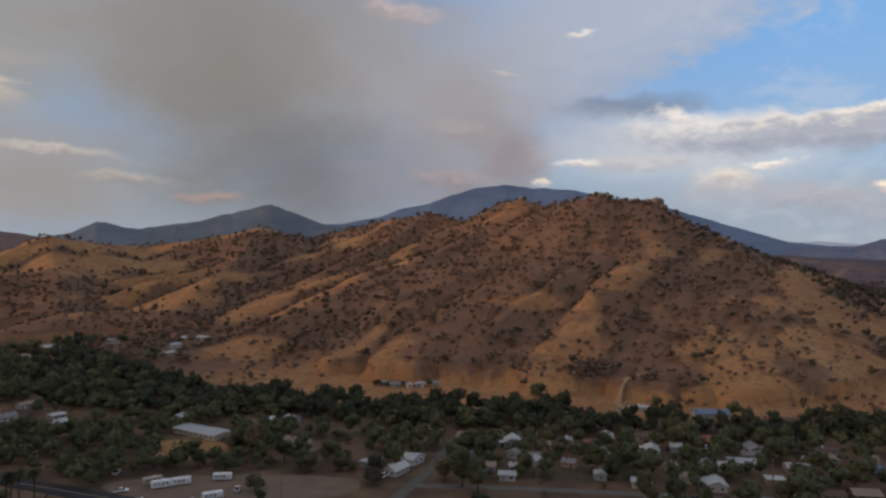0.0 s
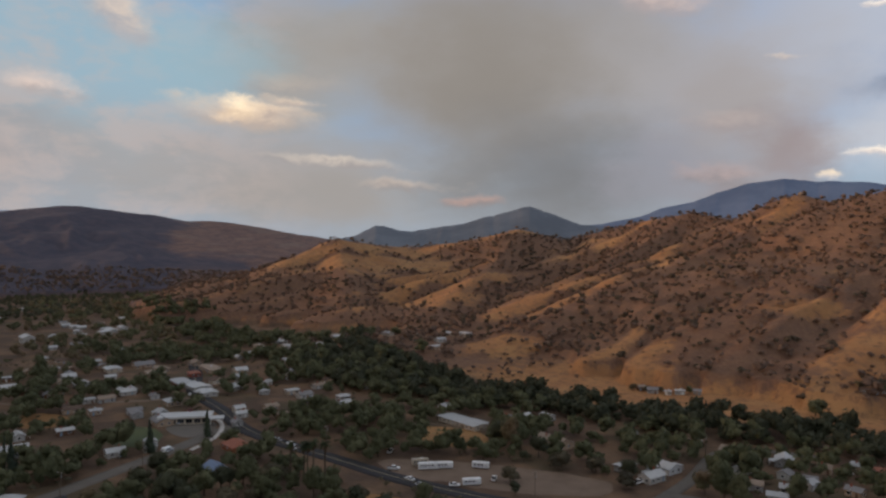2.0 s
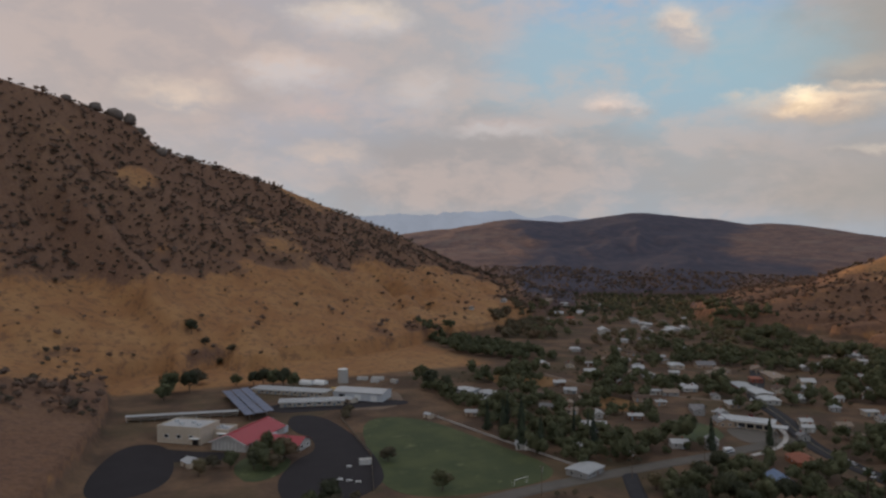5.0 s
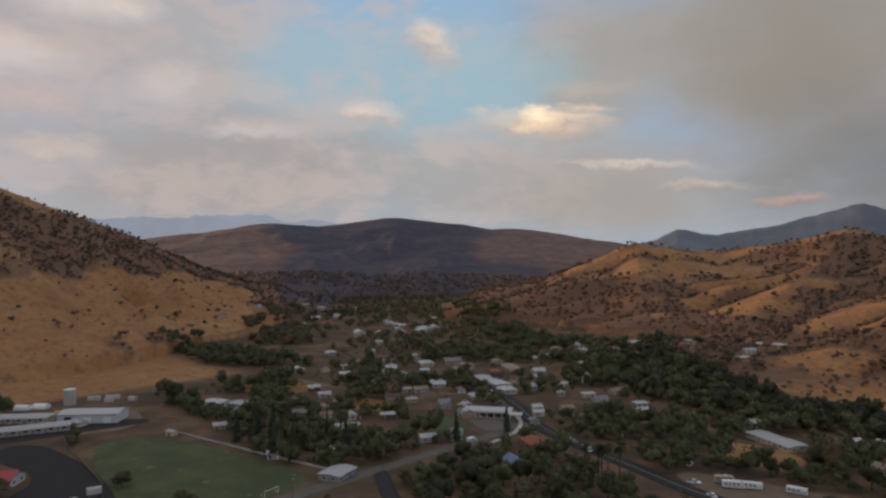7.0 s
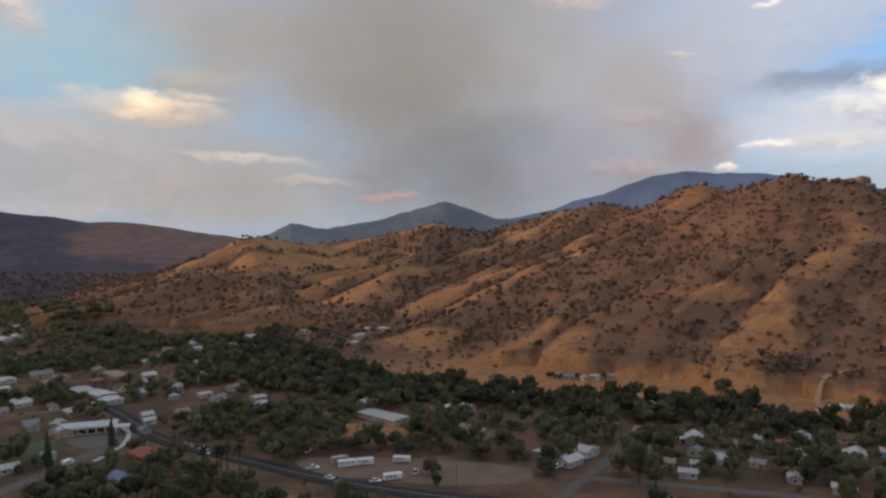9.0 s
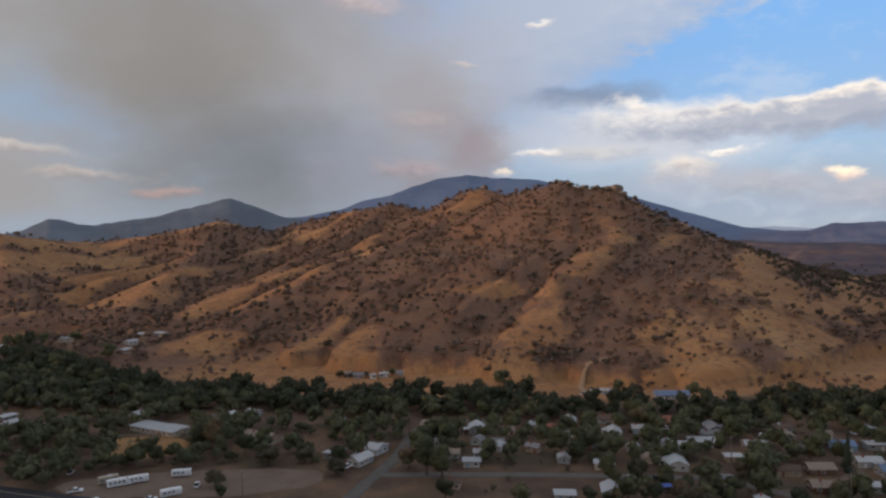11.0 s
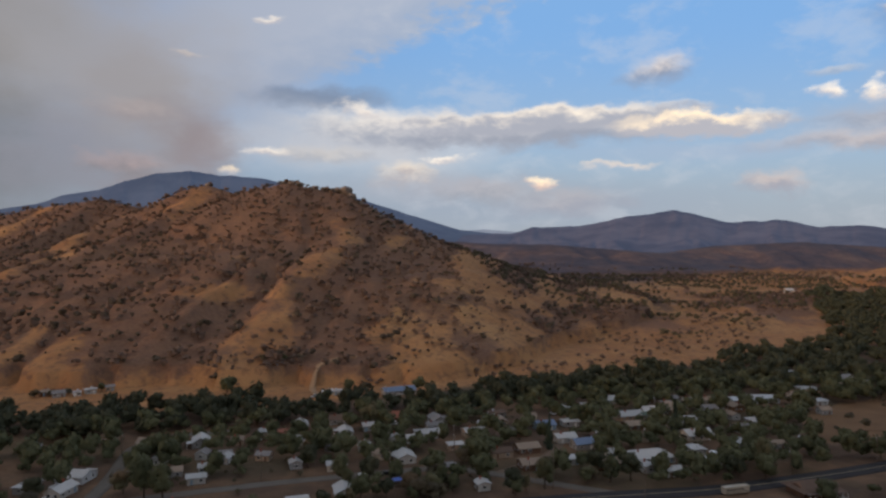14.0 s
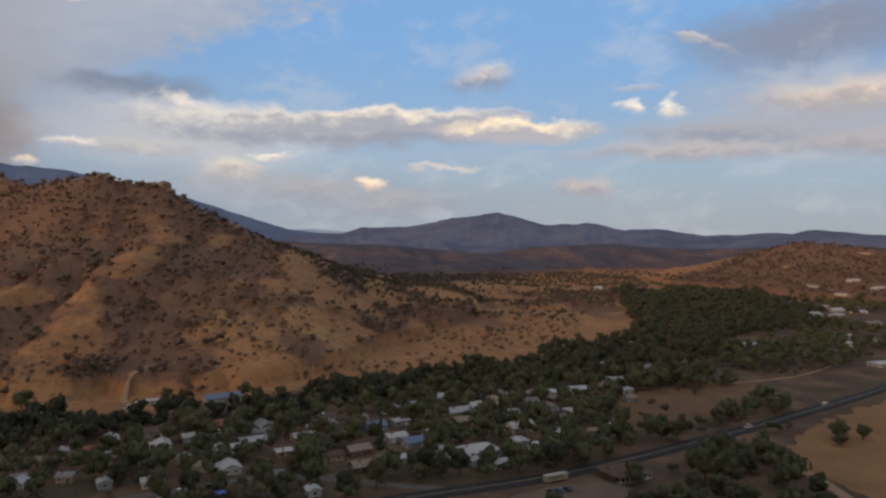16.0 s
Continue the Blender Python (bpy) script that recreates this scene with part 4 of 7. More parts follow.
# ---------------------------------------------------------------- houses
W_FRAME = mesh_of("window", box(0, 0, 0, 1.5, 0.10, 1.2), TRIM)
W_PANE = mesh_of("pane", box(0, 0, 0, 1.24, 0.05, 0.96), GLASS)
DOORS = [mesh_of("door", box(0, 0, 1.02, 0.95, 0.10, 2.04), m) for m in (WALL["brown"], TRIM, WALL["blue"])]
MATERIAL_WORD = {"white": "white board", "cream": "cream stucco", "tan": "tan stucco", "grey": "grey board", "brown": "brown board", "brick": "red brick", "blue": "blue board", "rust": "orange stucco", "pale": "pale metal"}
ROOF_WORD = {"white": "white metal", "pale": "pale grey", "grey": "grey shingle", "tan": "tan shingle", "brown": "brown shingle", "red": "red metal", "blue": "blue metal", "green": "green shingle", "rust": "terracotta"}
KIND_WORD = {"g": "gabled", "f": "flat", "h": "hipped", "t": "gabled two-storey"}


def roof_shape(kind, w, d, h, pitch, eave=0.5, t=0.16):
    """The roof's slabs over a plan w by d at height h: gabled, hipped or nearly flat."""
    hw, hd = w / 2 + eave, d / 2 + eave
    rise = pitch * d / 2
    drop = pitch * eave
    if kind == "h":
        inset = min(hw * 0.6, hd)
        lo = [(-hw, -hd, h - drop), (hw, -hd, h - drop), (hw, hd, h - drop), (-hw, hd, h - drop), (-hw + inset, 0, h + rise), (hw - inset, 0, h + rise)]
        v = lo + [(x, y, z + t) for x, y, z in lo]
        f = [(0, 4, 5, 1), (1, 5, 2), (2, 5, 4, 3), (3, 4, 0), (6, 7, 11, 10), (7, 8, 11), (8, 9, 10, 11), (9, 6, 10), (0, 1, 7, 6), (1, 2, 8, 7), (2, 3, 9, 8), (3, 0, 6, 9)]
        return v, f
    lo = [(-hw, -hd, h - drop), (hw, -hd, h - drop), (hw, 0, h + rise), (-hw, 0, h + rise), (-hw, hd, h - drop), (hw, hd, h - drop)]
    v = lo + [(x, y, z + t) for x, y, z in lo]
    f = [(0, 3, 2, 1), (3, 4, 5, 2), (6, 7, 8, 9), (9, 8, 11, 10), (0, 1, 7, 6), (4, 10, 11, 5), (1, 2, 8, 7), (2, 5, 11, 8), (0, 6, 9, 3), (3, 9, 10, 4)]
    return v, f


def wall_shape(w, d, h, rise):
    v = [(-w / 2, -d / 2, -1.0), (w / 2, -d / 2, -1.0), (w / 2, d / 2, -1.0), (-w / 2, d / 2, -1.0), (-w / 2, -d / 2, h), (w / 2, -d / 2, h), (w / 2, d / 2, h), (-w / 2, d / 2, h),
         (-w / 2, 0, h + rise), (w / 2, 0, h + rise)]
    return v, [(0, 1, 5, 4), (2, 3, 7, 6), (1, 2, 6, 9, 5), (3, 0, 4, 8, 7), (4, 5, 9, 8), (6, 7, 8, 9)]


def window(parent, x, y, z, turn, k=1.0, tall=1.0):
    w = share("window", W_FRAME, parent, pose(x, y, z, 0, 0, turn) @ Matrix.Diagonal((k, 1, tall, 1)))
    share("pane", W_PANE, w, pose(0, -0.045, 0))
    return w


def house(x, y, w, roof, wall, kind, turn, where="among trees", depth=None, storey=None, pitch=None):
    h = storey or (5.4 if kind == "t" else 2.7)
    d = depth or min(max(w * random.uniform(0.6, 0.78), 5.0), 10.5)
    pitch = pitch if pitch is not None else {"g": random.uniform(0.36, 0.55), "t": 0.45, "h": 0.45, "f": 0.10}[kind]
    ob = base("house", x, y, turn + random.uniform(-4, 4))
    part("wall", wall_shape(w, d, h, pitch * d / 2 if kind != "h" else 0.0), WALL[wall], ob)
    part("roof", roof_shape(kind, w, d, h, pitch, 0.45 if kind != "f" else 0.6), ROOF[roof], ob)
    for side, face in ((-1, 0), (1, 180)):
        count = max(2, int(w / 3.4))
        door_at = random.randrange(count)
        for i in range(count):
            px = (i + 0.5) / count * w - w / 2
            if i == door_at:
                share("door", DOORS[random.randrange(3)], ob, pose(px, side * (d / 2 + 0.02), 0, 0, 0, face))
            else:
                window(ob, px, side * (d / 2 + 0.02), 1.55, face, random.uniform(0.8, 1.2))
            if kind == "t":
                window(ob, px, side * (d / 2 + 0.02), 4.3, face)
    for side, face in ((1, 90), (-1, 270)):
        for k in ((-0.22, 0.22) if d > 6 else (0.0,)):
            window(ob, side * (w / 2 + 0.02), k * d, 1.55, face)
    if kind in "gth" and random.random() < 0.5:
        part("chimney", box(w * 0.22, d * 0.12, h + pitch * d * 0.38 + 0.5, 0.6, 0.6, 1.7), WALL["brick"], ob)
    if kind in "gf" and w > 8 and random.random() < 0.55:
        pw, pd = w * 0.4, 2.4
        px = random.choice((-1, 1)) * w * 0.22
        s = random.choice((-1, 1))
        part("porch_roof", box(px, s * (d / 2 + pd / 2 + 0.1), h - 0.28, pw, pd, 0.14), ROOF[roof], ob)
        for k in (-1, 1):
            part("porch_post", box(px + k * (pw / 2 - 0.15), s * (d / 2 + pd - 0.1), h / 2 - 0.5, 0.14, 0.14, h + 0.25), TRIM, ob)
    if kind == "f" and random.random() < 0.6:
        part("cooler", box(random.uniform(-0.25, 0.25) * w, 0, h + 0.75, 1.0, 1.0, 0.9), WALL["pale"], ob)
    return tagged(ob, "%s house with a %s %s roof %s" % (MATERIAL_WORD[wall], KIND_WORD[kind], ROOF_WORD[roof], where), "house", "houses of the valley town")


# houses: x, y, length, roof, wall, kind (g gabled, f low-pitched, h hipped, t two storeys), turn
RIVERSIDE = [
    (-144, 391, 8.9, "pale", "white", "g", 60),
    (-123, 362, 34.0, "pale", "cream", "f", 150),
    (-94, 383, 9.1, "white", "white", "g", 60),
    (-82, 390, 8.5, "pale", "grey", "g", 150),
    (-68, 339, 17.8, "tan", "tan", "g", 150),
    (-19, 305, 11.8, "white", "white", "g", 60),
    (-15, 321, 13.4, "white", "pale", "g", 150),
    (-31, 315, 10.1, "pale", "grey", "f", 60),
    (-20, 368, 11.0, "white", "white", "g", 60),
    (-103, 376, 8.4, "grey", "tan", "g", 60),
    (-35, 367, 9.2, "grey", "brown", "g", 60),
    (-3, 372, 8.0, "brown", "tan", "g", 150),
]
MIDDLE = [
    (13, 356, 9.5, "tan", "cream", "g", 150),
    (17, 330, 9.4, "white", "white", "g", 60),
    (34, 329, 6.0, "grey", "white", "g", 60),
    (58, 316, 7.0, "grey", "tan", "g", 150),
    (66, 352, 7.7, "pale", "cream", "g", 150),
    (102, 312, 6.0, "white", "white", "g", 70),
    (103, 298, 11.1, "tan", "cream", "g", 170),
    (113, 290, 12.0, "white", "white", "g", 80),
    (135, 353, 12.5, "rust", "brown", "g", 170),
    (137, 319, 14.5, "pale", "white", "f", 170),
    (83, 291, 8.7, "pale", "cream", "f", 170),
    (42, 319, 6.5, "pale", "grey", "g", 60),
    (119, 317, 6.0, "white", "white", "g", 60),
    (77, 261, 10.7, "white", "white", "g", 80),
    (59, 258, 8.2, "white", "white", "f", 170),
    (128, 246, 6.0, "white", "white", "g", 80),
    (127, 314, 7.4, "pale", "white", "g", 170),
    (124, 270, 8.5, "grey", "tan", "f", 170),
]
EAST_STREETS = [
    (151, 340, 12.3, "grey", "grey", "g", 80),
    (158, 312, 11.6, "pale", "tan", "g", 170),
    (179, 324, 10.4, "tan", "tan", "g", 80),
    (223, 331, 9.9, "pale", "cream", "g", 80),
    (264, 339, 16.2, "white", "white", "f", 170),
    (231, 315, 14.2, "brown", "tan", "g", 170),
    (248, 306, 15.6, "pale", "tan", "g", 170),
    (264, 307, 13.3, "white", "cream", "g", 170),
    (263, 284, 17.3, "pale", "white", "g", 170),
    (254, 264, 15.2, "white", "cream", "g", 170),
    (193, 286, 11.5, "white", "white", "g", 170),
    (154, 278, 10.7, "brown", "tan", "g", 170),
    (159, 259, 13.8, "tan", "brown", "g", 170),
    (195, 274, 11.2, "blue", "grey", "g", 170),
    (209, 247, 24.4, "white", "white", "h", 170),
    (196, 308, 10.9, "blue", "blue", "g", 170),
    (187, 247, 11.5, "tan", "brown", "g", 170),
    (206, 228, 7.8, "white", "white", "g", 170),
    (231, 230, 7.6, "pale", "grey", "f", 130),
]
EAST_EDGE = [
    (281, 308, 15.1, "tan", "tan", "g", 80),
    (299, 299, 11.8, "grey", "grey", "g", 170),
    (331, 307, 14.8, "white", "white", "f", 160),
    (347, 305, 15.9, "white", "pale", "f", 160),
    (411, 332, 12.9, "pale", "cream", "g", 160),
    (392, 312, 13.1, "pale", "tan", "f", 160),
    (441, 311, 12.3, "grey", "tan", "g", 100),
    (423, 308, 11.1, "tan", "cream", "g", 160),
    (738, 286, 23.0, "tan", "rust", "g", 160),
    (757, 309, 17.1, "pale", "cream", "g", 160),
    (617, 228, 23.4, "white", "white", "f", 160),
    (619, 341, 25.1, "pale", "grey", "f", 170),
    (595, 349, 16.7, "grey", "grey", "f", 170),
    (943, 424, 19.9, "pale", "white", "g", 160),
    (1031, 433, 23.3, "white", "white", "g", 160),
    (1027, 403, 24.8, "pale", "tan", "g", 160),
    (1087, 530, 19.4, "white", "white", "g", 160),
    (910, 343, 20.3, "grey", "tan", "g", 160),
    (1275, 507, 24.2, "white", "cream", "g", 160),
    (1255, 461, 25.7, "pale", "white", "g", 160),
    (935, 766, 17.5, "white", "white", "g", 160),
    (884, 759, 13.1, "white", "white", "g", 160),
]
MAIN_STREET = [
    (-412, 215, 16.0, "white", "pale", "f", 20),
    (-298, 230, 15.6, "white", "white", "g", 60),
    (-242, 182, 15.8, "pale", "grey", "f", 110),
    (-254, 248, 9.4, "white", "white", "g", 60),
    (-245, 260, 6.0, "pale", "white", "g", 60),
    (-275, 301, 13.4, "grey", "tan", "g", 150),
    (-195, 245, 12.1, "blue", "brown", "g", 150),
    (-209, 278, 14.5, "rust", "rust", "h", 150),
    (-319, 382, 18.7, "white", "white", "f", 150),
    (-301, 370, 15.6, "white", "white", "f", 150),
    (-338, 389, 24.4, "pale", "brick", "f", 150),
    (-379, 408, 20.8, "tan", "tan", "f", 150),
    (-353, 439, 32.0, "tan", "tan", "f", 150),
    (-413, 432, 16.5, "grey", "tan", "g", 60),
    (-298, 394, 10.5, "white", "white", "f", 60),
    (-326, 438, 10.7, "white", "cream", "g", 60),
    (-395, 358, 16.5, "white", "grey", "g", 150),
    (-430, 331, 10.6, "white", "white", "g", 60),
    (-349, 351, 10.5, "white", "white", "g", 60),
    (-300, 308, 10.6, "grey", "grey", "g", 150),
    (-345, 330, 10.9, "tan", "grey", "g", 60),
    (-426, 374, 10.1, "white", "white", "g", 60),
]
MAIN_STREET_MORE = [
    (-342, 302, 10.5, "brown", "tan", "g", 60),
    (-459, 427, 11.2, "pale", "tan", "g", 60),
    (-245, 330, 7.4, "white", "white", "g", 60),
    (-254, 340, 7.0, "white", "cream", "g", 60),
    (-239, 350, 9.1, "tan", "tan", "g", 60),
    (-279, 429, 8.3, "tan", "brown", "g", 60),
    (-393, 225, 22.2, "pale", "grey", "f", 20),
    (-381, 276, 9.2, "pale", "white", "g", 60),
    (-286, 178, 7.3, "pale", "white", "g", 60),
    (-348, 235, 10.4, "grey", "tan", "g", 60),
]
VALLEY = [
    (-531, 392, 12.8, "white", "white", "f", 150),
    (-616, 494, 21.7, "white", "white", "t", 150),
    (-611, 589, 27.4, "white", "white", "f", 150),
    (-555, 469, 10.6, "pale", "white", "g", 60),
    (-385, 575, 11.2, "white", "white", "g", 60),
    (-346, 534, 12.4, "pale", "white", "f", 60),
    (-319, 574, 12.7, "white", "cream", "g", 60),
    (-364, 619, 10.4, "pale", "tan", "g", 60),
    (-817, 576, 14.5, "white", "white", "g", 60),
    (-753, 549, 12.0, "rust", "tan", "g", 60),
    (-820, 615, 11.5, "white", "white", "g", 60),
    (-686, 599, 10.3, "pale", "white", "g", 60),
    (-653, 591, 9.9, "white", "white", "g", 60),
    (-684, 678, 9.3, "white", "white", "g", 60),
    (-894, 710, 11.0, "white", "white", "g", 60),
    (-860, 588, 13.4, "tan", "tan", "g", 60),
]
TOWN_MORE = [
    (-374, 207, 11.7, "pale", "grey", "g", 150),
    (-355, 187, 8.0, "pale", "tan", "g", 60),
    (-437, 384, 7.9, "grey", "white", "f", 150),
    (-272, 200, 8.0, "pale", "grey", "g", 150),
    (-349, 252, 9.8, "tan", "tan", "g", 150),
    (-804, 607, 14.7, "pale", "tan", "f", 60),
    (-850, 610, 15.2, "white", "white", "f", 150),
    (-422, 410, 16.0, "white", "cream", "f", 150),
    (-389, 425, 15.7, "tan", "tan", "f", 150),
    (-382, 456, 13.5, "tan", "tan", "g", 150),
    (-356, 353, 6.0, "white", "white", "g", 150),
    (-352, 358, 6.9, "white", "white", "g", 150),
    (-306, 313, 8.7, "grey", "grey", "g", 60),
    (-289, 316, 9.7, "pale", "grey", "g", 150),
    (-599, 573, 15.1, "white", "white", "f", 150),
    (-611, 608, 14.1, "white", "white", "g", 150),
    (-666, 594, 16.2, "pale", "white", "f", 150),
    (-374, 567, 9.3, "white", "white", "g", 150),
    (-312, 419, 9.5, "pale", "grey", "g", 60),
    (-294, 388, 7.1, "white", "white", "f", 60),
    (-324, 348, 6.0, "grey", "white", "g", 150),
    (-413, 356, 8.9, "tan", "tan", "g", 150),
    (-348, 305, 7.6, "brown", "tan", "g", 150),
    (-440, 417, 9.9, "grey", "tan", "g", 150),
    (-486, 483, 10.0, "pale", "grey", "g", 60),
    (-524, 478, 9.0, "tan", "tan", "g", 60),
    (-235, 313, 6.0, "grey", "grey", "g", 150),
    (-224, 338, 7.4, "tan", "tan", "f", 60),
    (-227, 374, 6.4, "grey", "brown", "g", 150),
    (-286, 443, 8.6, "grey", "white", "f", 150),
    (-220, 371, 6.3, "pale", "grey", "g", 150),
    (-251, 267, 6.0, "white", "white", "g", 150),
    (-469, 377, 8.7, "tan", "tan", "g", 150),
    (-510, 423, 8.4, "pale", "cream", "f", 60),
    (-487, 420, 9.4, "brown", "tan", "g", 60),
    (-353, 324, 7.8, "pale", "white", "f", 60),
    (-617, 525, 10.3, "pale", "white", "g", 150),
    (-574, 470, 8.1, "brown", "tan", "g", 150),
    (-352, 418, 10.9, "rust", "brick", "f", 150),
    (-268, 385, 6.0, "pale", "grey", "f", 150),
    (43, 325, 6.0, "grey", "grey", "g", 170),
    (73, 347, 7.1, "rust", "tan", "f", 80),
    (68, 300, 6.0, "white", "grey", "g", 80),
    (88, 318, 6.0, "grey", "grey", "g", 170),
    (145, 330, 9.2, "grey", "grey", "g", 170),
    (118, 308, 6.0, "white", "white", "g", 170),
    (19, 273, 6.0, "brown", "tan", "g", 170),
    (166, 298, 6.8, "brown", "tan", "g", 170),
    (168, 279, 11.8, "tan", "brown", "g", 170),
    (199, 257, 6.0, "white", "white", "g", 170),
    (200, 236, 6.7, "pale", "white", "g", 80),
    (224, 298, 7.5, "brown", "tan", "g", 170),
    (114, 342, 6.0, "pale", "grey", "g", 170),
    (33, 310, 6.0, "pale", "white", "g", 170),
    (51, 344, 6.0, "tan", "tan", "g", 170),
    (947, 510, 24.0, "pale", "white", "f", 80),
    (1045, 485, 24.0, "white", "grey", "f", 170),
    (1188, 489, 24.0, "pale", "cream", "f", 80),
    (1195, 443, 24.0, "pale", "white", "f", 80),
    (969, 407, 19.1, "white", "white", "f", 170),
    (708, 285, 11.1, "white", "white", "g", 80),
    (443, 325, 15.0, "grey", "grey", "g", 170),
    (430, 351, 18.1, "white", "white", "f", 170),
    (373, 303, 11.4, "tan", "grey", "g", 170),
    (1296, 625, 24.0, "tan", "tan", "f", 170),
    (1212, 543, 24.0, "grey", "grey", "f", 80),
    (1076, 467, 19.2, "white", "white", "f", 170),
    (903, 449, 20.2, "pale", "grey", "f", 170),
    (1431, 548, 24.0, "grey", "tan", "f", 80),
    (296, 326, 7.2, "grey", "grey", "g", 170),
    (300, 318, 7.9, "pale", "white", "g", 170),
    (312, 315, 7.2, "tan", "tan", "g", 170),
    (321, 312, 6.5, "grey", "white", "g", 170),
    (283, 317, 7.0, "grey", "tan", "g", 170),
    (257, 302, 8.6, "green", "grey", "g", 170),
    (199, 326, 6.0, "tan", "cream", "g", 170),
]
HOUSES = RIVERSIDE + MIDDLE + EAST_STREETS + EAST_EDGE + MAIN_STREET + MAIN_STREET_MORE + VALLEY + TOWN_MORE
# small houses that fill the blocks between
def clear_spot(x, y, w):
    if any(math.hypot(x - h[0], y - h[1]) < 0.5 * (w + h[2]) + 5 for h in HOUSES):
        return False
    for path, width in ROADS:
        for (ax, ay), (bx, by) in zip(path, path[1:]):
            s = min(1, max(0, ((x - ax) * (bx - ax) + (y - ay) * (by - ay)) / ((bx - ax) ** 2 + (by - ay) ** 2)))
            if math.hypot(x - ax - s * (bx - ax), y - ay - s * (by - ay)) < width / 2 + w / 2 + 1.5:
                return False
    return True


random.seed(23)
for x0, x1, y0, y1, count, turn in [(-400, -200, 470, 640, 20, 60), (-480, -300, 240, 430, 18, 150), (-300, -190, 330, 430, 8, 150), (-800, -430, 380, 640, 12, 55), (20, 150, 290, 362, 9, 172), (150, 300, 235, 345, 16, 170), (300, 400, 270, 330, 4, 165), (700, 1250, 300, 520, 12, 165)]:
    for _ in range(400):
        w = random.uniform(7, 12.5)
        x, y = random.uniform(x0, x1), random.uniform(y0, y1)
        if count and clear_spot(x, y, w) and not (x < -410 and y < 310):
            HOUSES.append((x, y, w, random.choice(("white", "white", "pale", "pale", "tan", "grey", "brown")), random.choice(("white", "white", "cream", "tan", "grey", "brown")), random.choice("ggf"), turn + random.choice((0, 90))))
            count -= 1
random.seed(11)
for x, y, w, roof, wall, kind, turn in HOUSES:
    house(x, y, w * 0.88, roof, wall, kind, turn)
# the farm on the slope and the sheds by the river
for x, y, w, roof, wall, kind, turn, depth in [(-32, 486, 7, "grey", "grey", "g", 10, 5), (-15, 489, 6, "white", "white", "f", 10, 4), (-22, 484, 4, "pale", "white", "f", 0, 3), (-40, 492, 5, "tan", "brown", "g", 30, 4),
                                                (94, 477, 14, "brown", "brown", "f", 5, 4), (157, 411, 20, "blue", "grey", "g", -4, 8), (122, 424, 6, "white", "white", "f", 5, 3.5), (-4, 492, 5, "grey", "tan", "g", 0, 4)]:
    house(x, y, w, roof, wall, kind, turn, "on the slope", depth)

# ---------------------------------------------------------------- the school
def along(x0, y0, x1, y1):
    """Middle, length and turn of a wall from one corner to the other."""
    return (x0 + x1) / 2, (y0 + y1) / 2, math.hypot(x1 - x0, y1 - y0), math.degrees(math.atan2(y1 - y0, x1 - x0))


def classroom_block(x0, y0, x1, y1, depth):
    mx, my, w, turn = along(x0, y0, x1, y1)
    ob = base("school_building", mx, my, turn)
    part("wall", box(0, depth / 2, 1.4, w, depth, 4.0), WALL["cream"], ob)
    part("roof", box(0, depth / 2 - 0.6, 3.55, w + 1.6, depth + 2.6, 0.3), ROOF["pale"], ob)
    part("fascia", box(0, -1.9, 3.3, w + 1.6, 0.12, 0.5), TRIM, ob)
    for i in range(int(w / 6)):
        px = (i + 0.5) * 6 - int(w / 6) * 3
        window(ob, px + 1.4, -0.05, 1.9, 0, 1.7, 1.1)
        share("door", DOORS[2], ob, pose(px - 1.2, -0.03, 0))
        part("porch_post", box(px - 2.6, -1.75, 1.6, 0.12, 0.12, 3.3), TRIM, ob)
    for i in range(3):
        part("roof_vent", box((i - 1) * w / 3.5, depth * 0.5, 3.95, 1.3, 1.3, 0.6), WALL["pale"], ob)
    return tagged(ob, "long cream classroom block with a flat pale roof", "school building", "school classroom blocks")


classroom_block(-476, 86, -441, 126, 9)
classroom_block(-426, 92, -414, 129, 8.5)


def solar_canopy():
    ob = base("solar_canopy", -435, 74, 1.0)
    for i in range(12):
        for j in range(3):
            part("panel", box(-34 + i * 6.1, -5.6 + j * 5.6, 4.1 + j * 0.45, 5.9, 5.3, 0.12), PANEL, ob)
    for i in range(5):
        for j in (-1, 1):
            part("post", box(-32 + i * 16, j * 5.0, 1.9, 0.3, 0.3, 4.6), CHROME, ob)
    part("beam", merged(*[box(-32 + i * 16, 0, 4.0, 0.25, 15.5, 0.3) for i in range(5)]), CHROME, ob)
    return tagged(ob, "dark blue solar panel canopy on steel posts", "solar canopy")


solar_canopy()


def metal_hall():
    mx, my, w, turn = along(-440, 134, -417, 159)
    ob = base("metal_building", mx, my, turn)
    part("wall", wall_shape(w, 16, 5.2, 1.4), WALL["pale"], ob)
    part("roof", roof_shape("g", w, 16, 5.2, 0.17, 0.4), ROOF["white"], ob)
    for i in range(3):
        part("roller_door", box(-w / 2 + 6 + i * (w - 12) / 2, -8.05, 1.9, 4.2, 0.15, 3.8), TRIM if i else GLASS, ob)
    part("gutter", box(0, -8.5, 5.0, w + 0.8, 0.18, 0.2), WALL["grey"], ob)
    return tagged(ob, "pale blue metal hall with a white ribbed roof", "metal hall")


metal_hall()


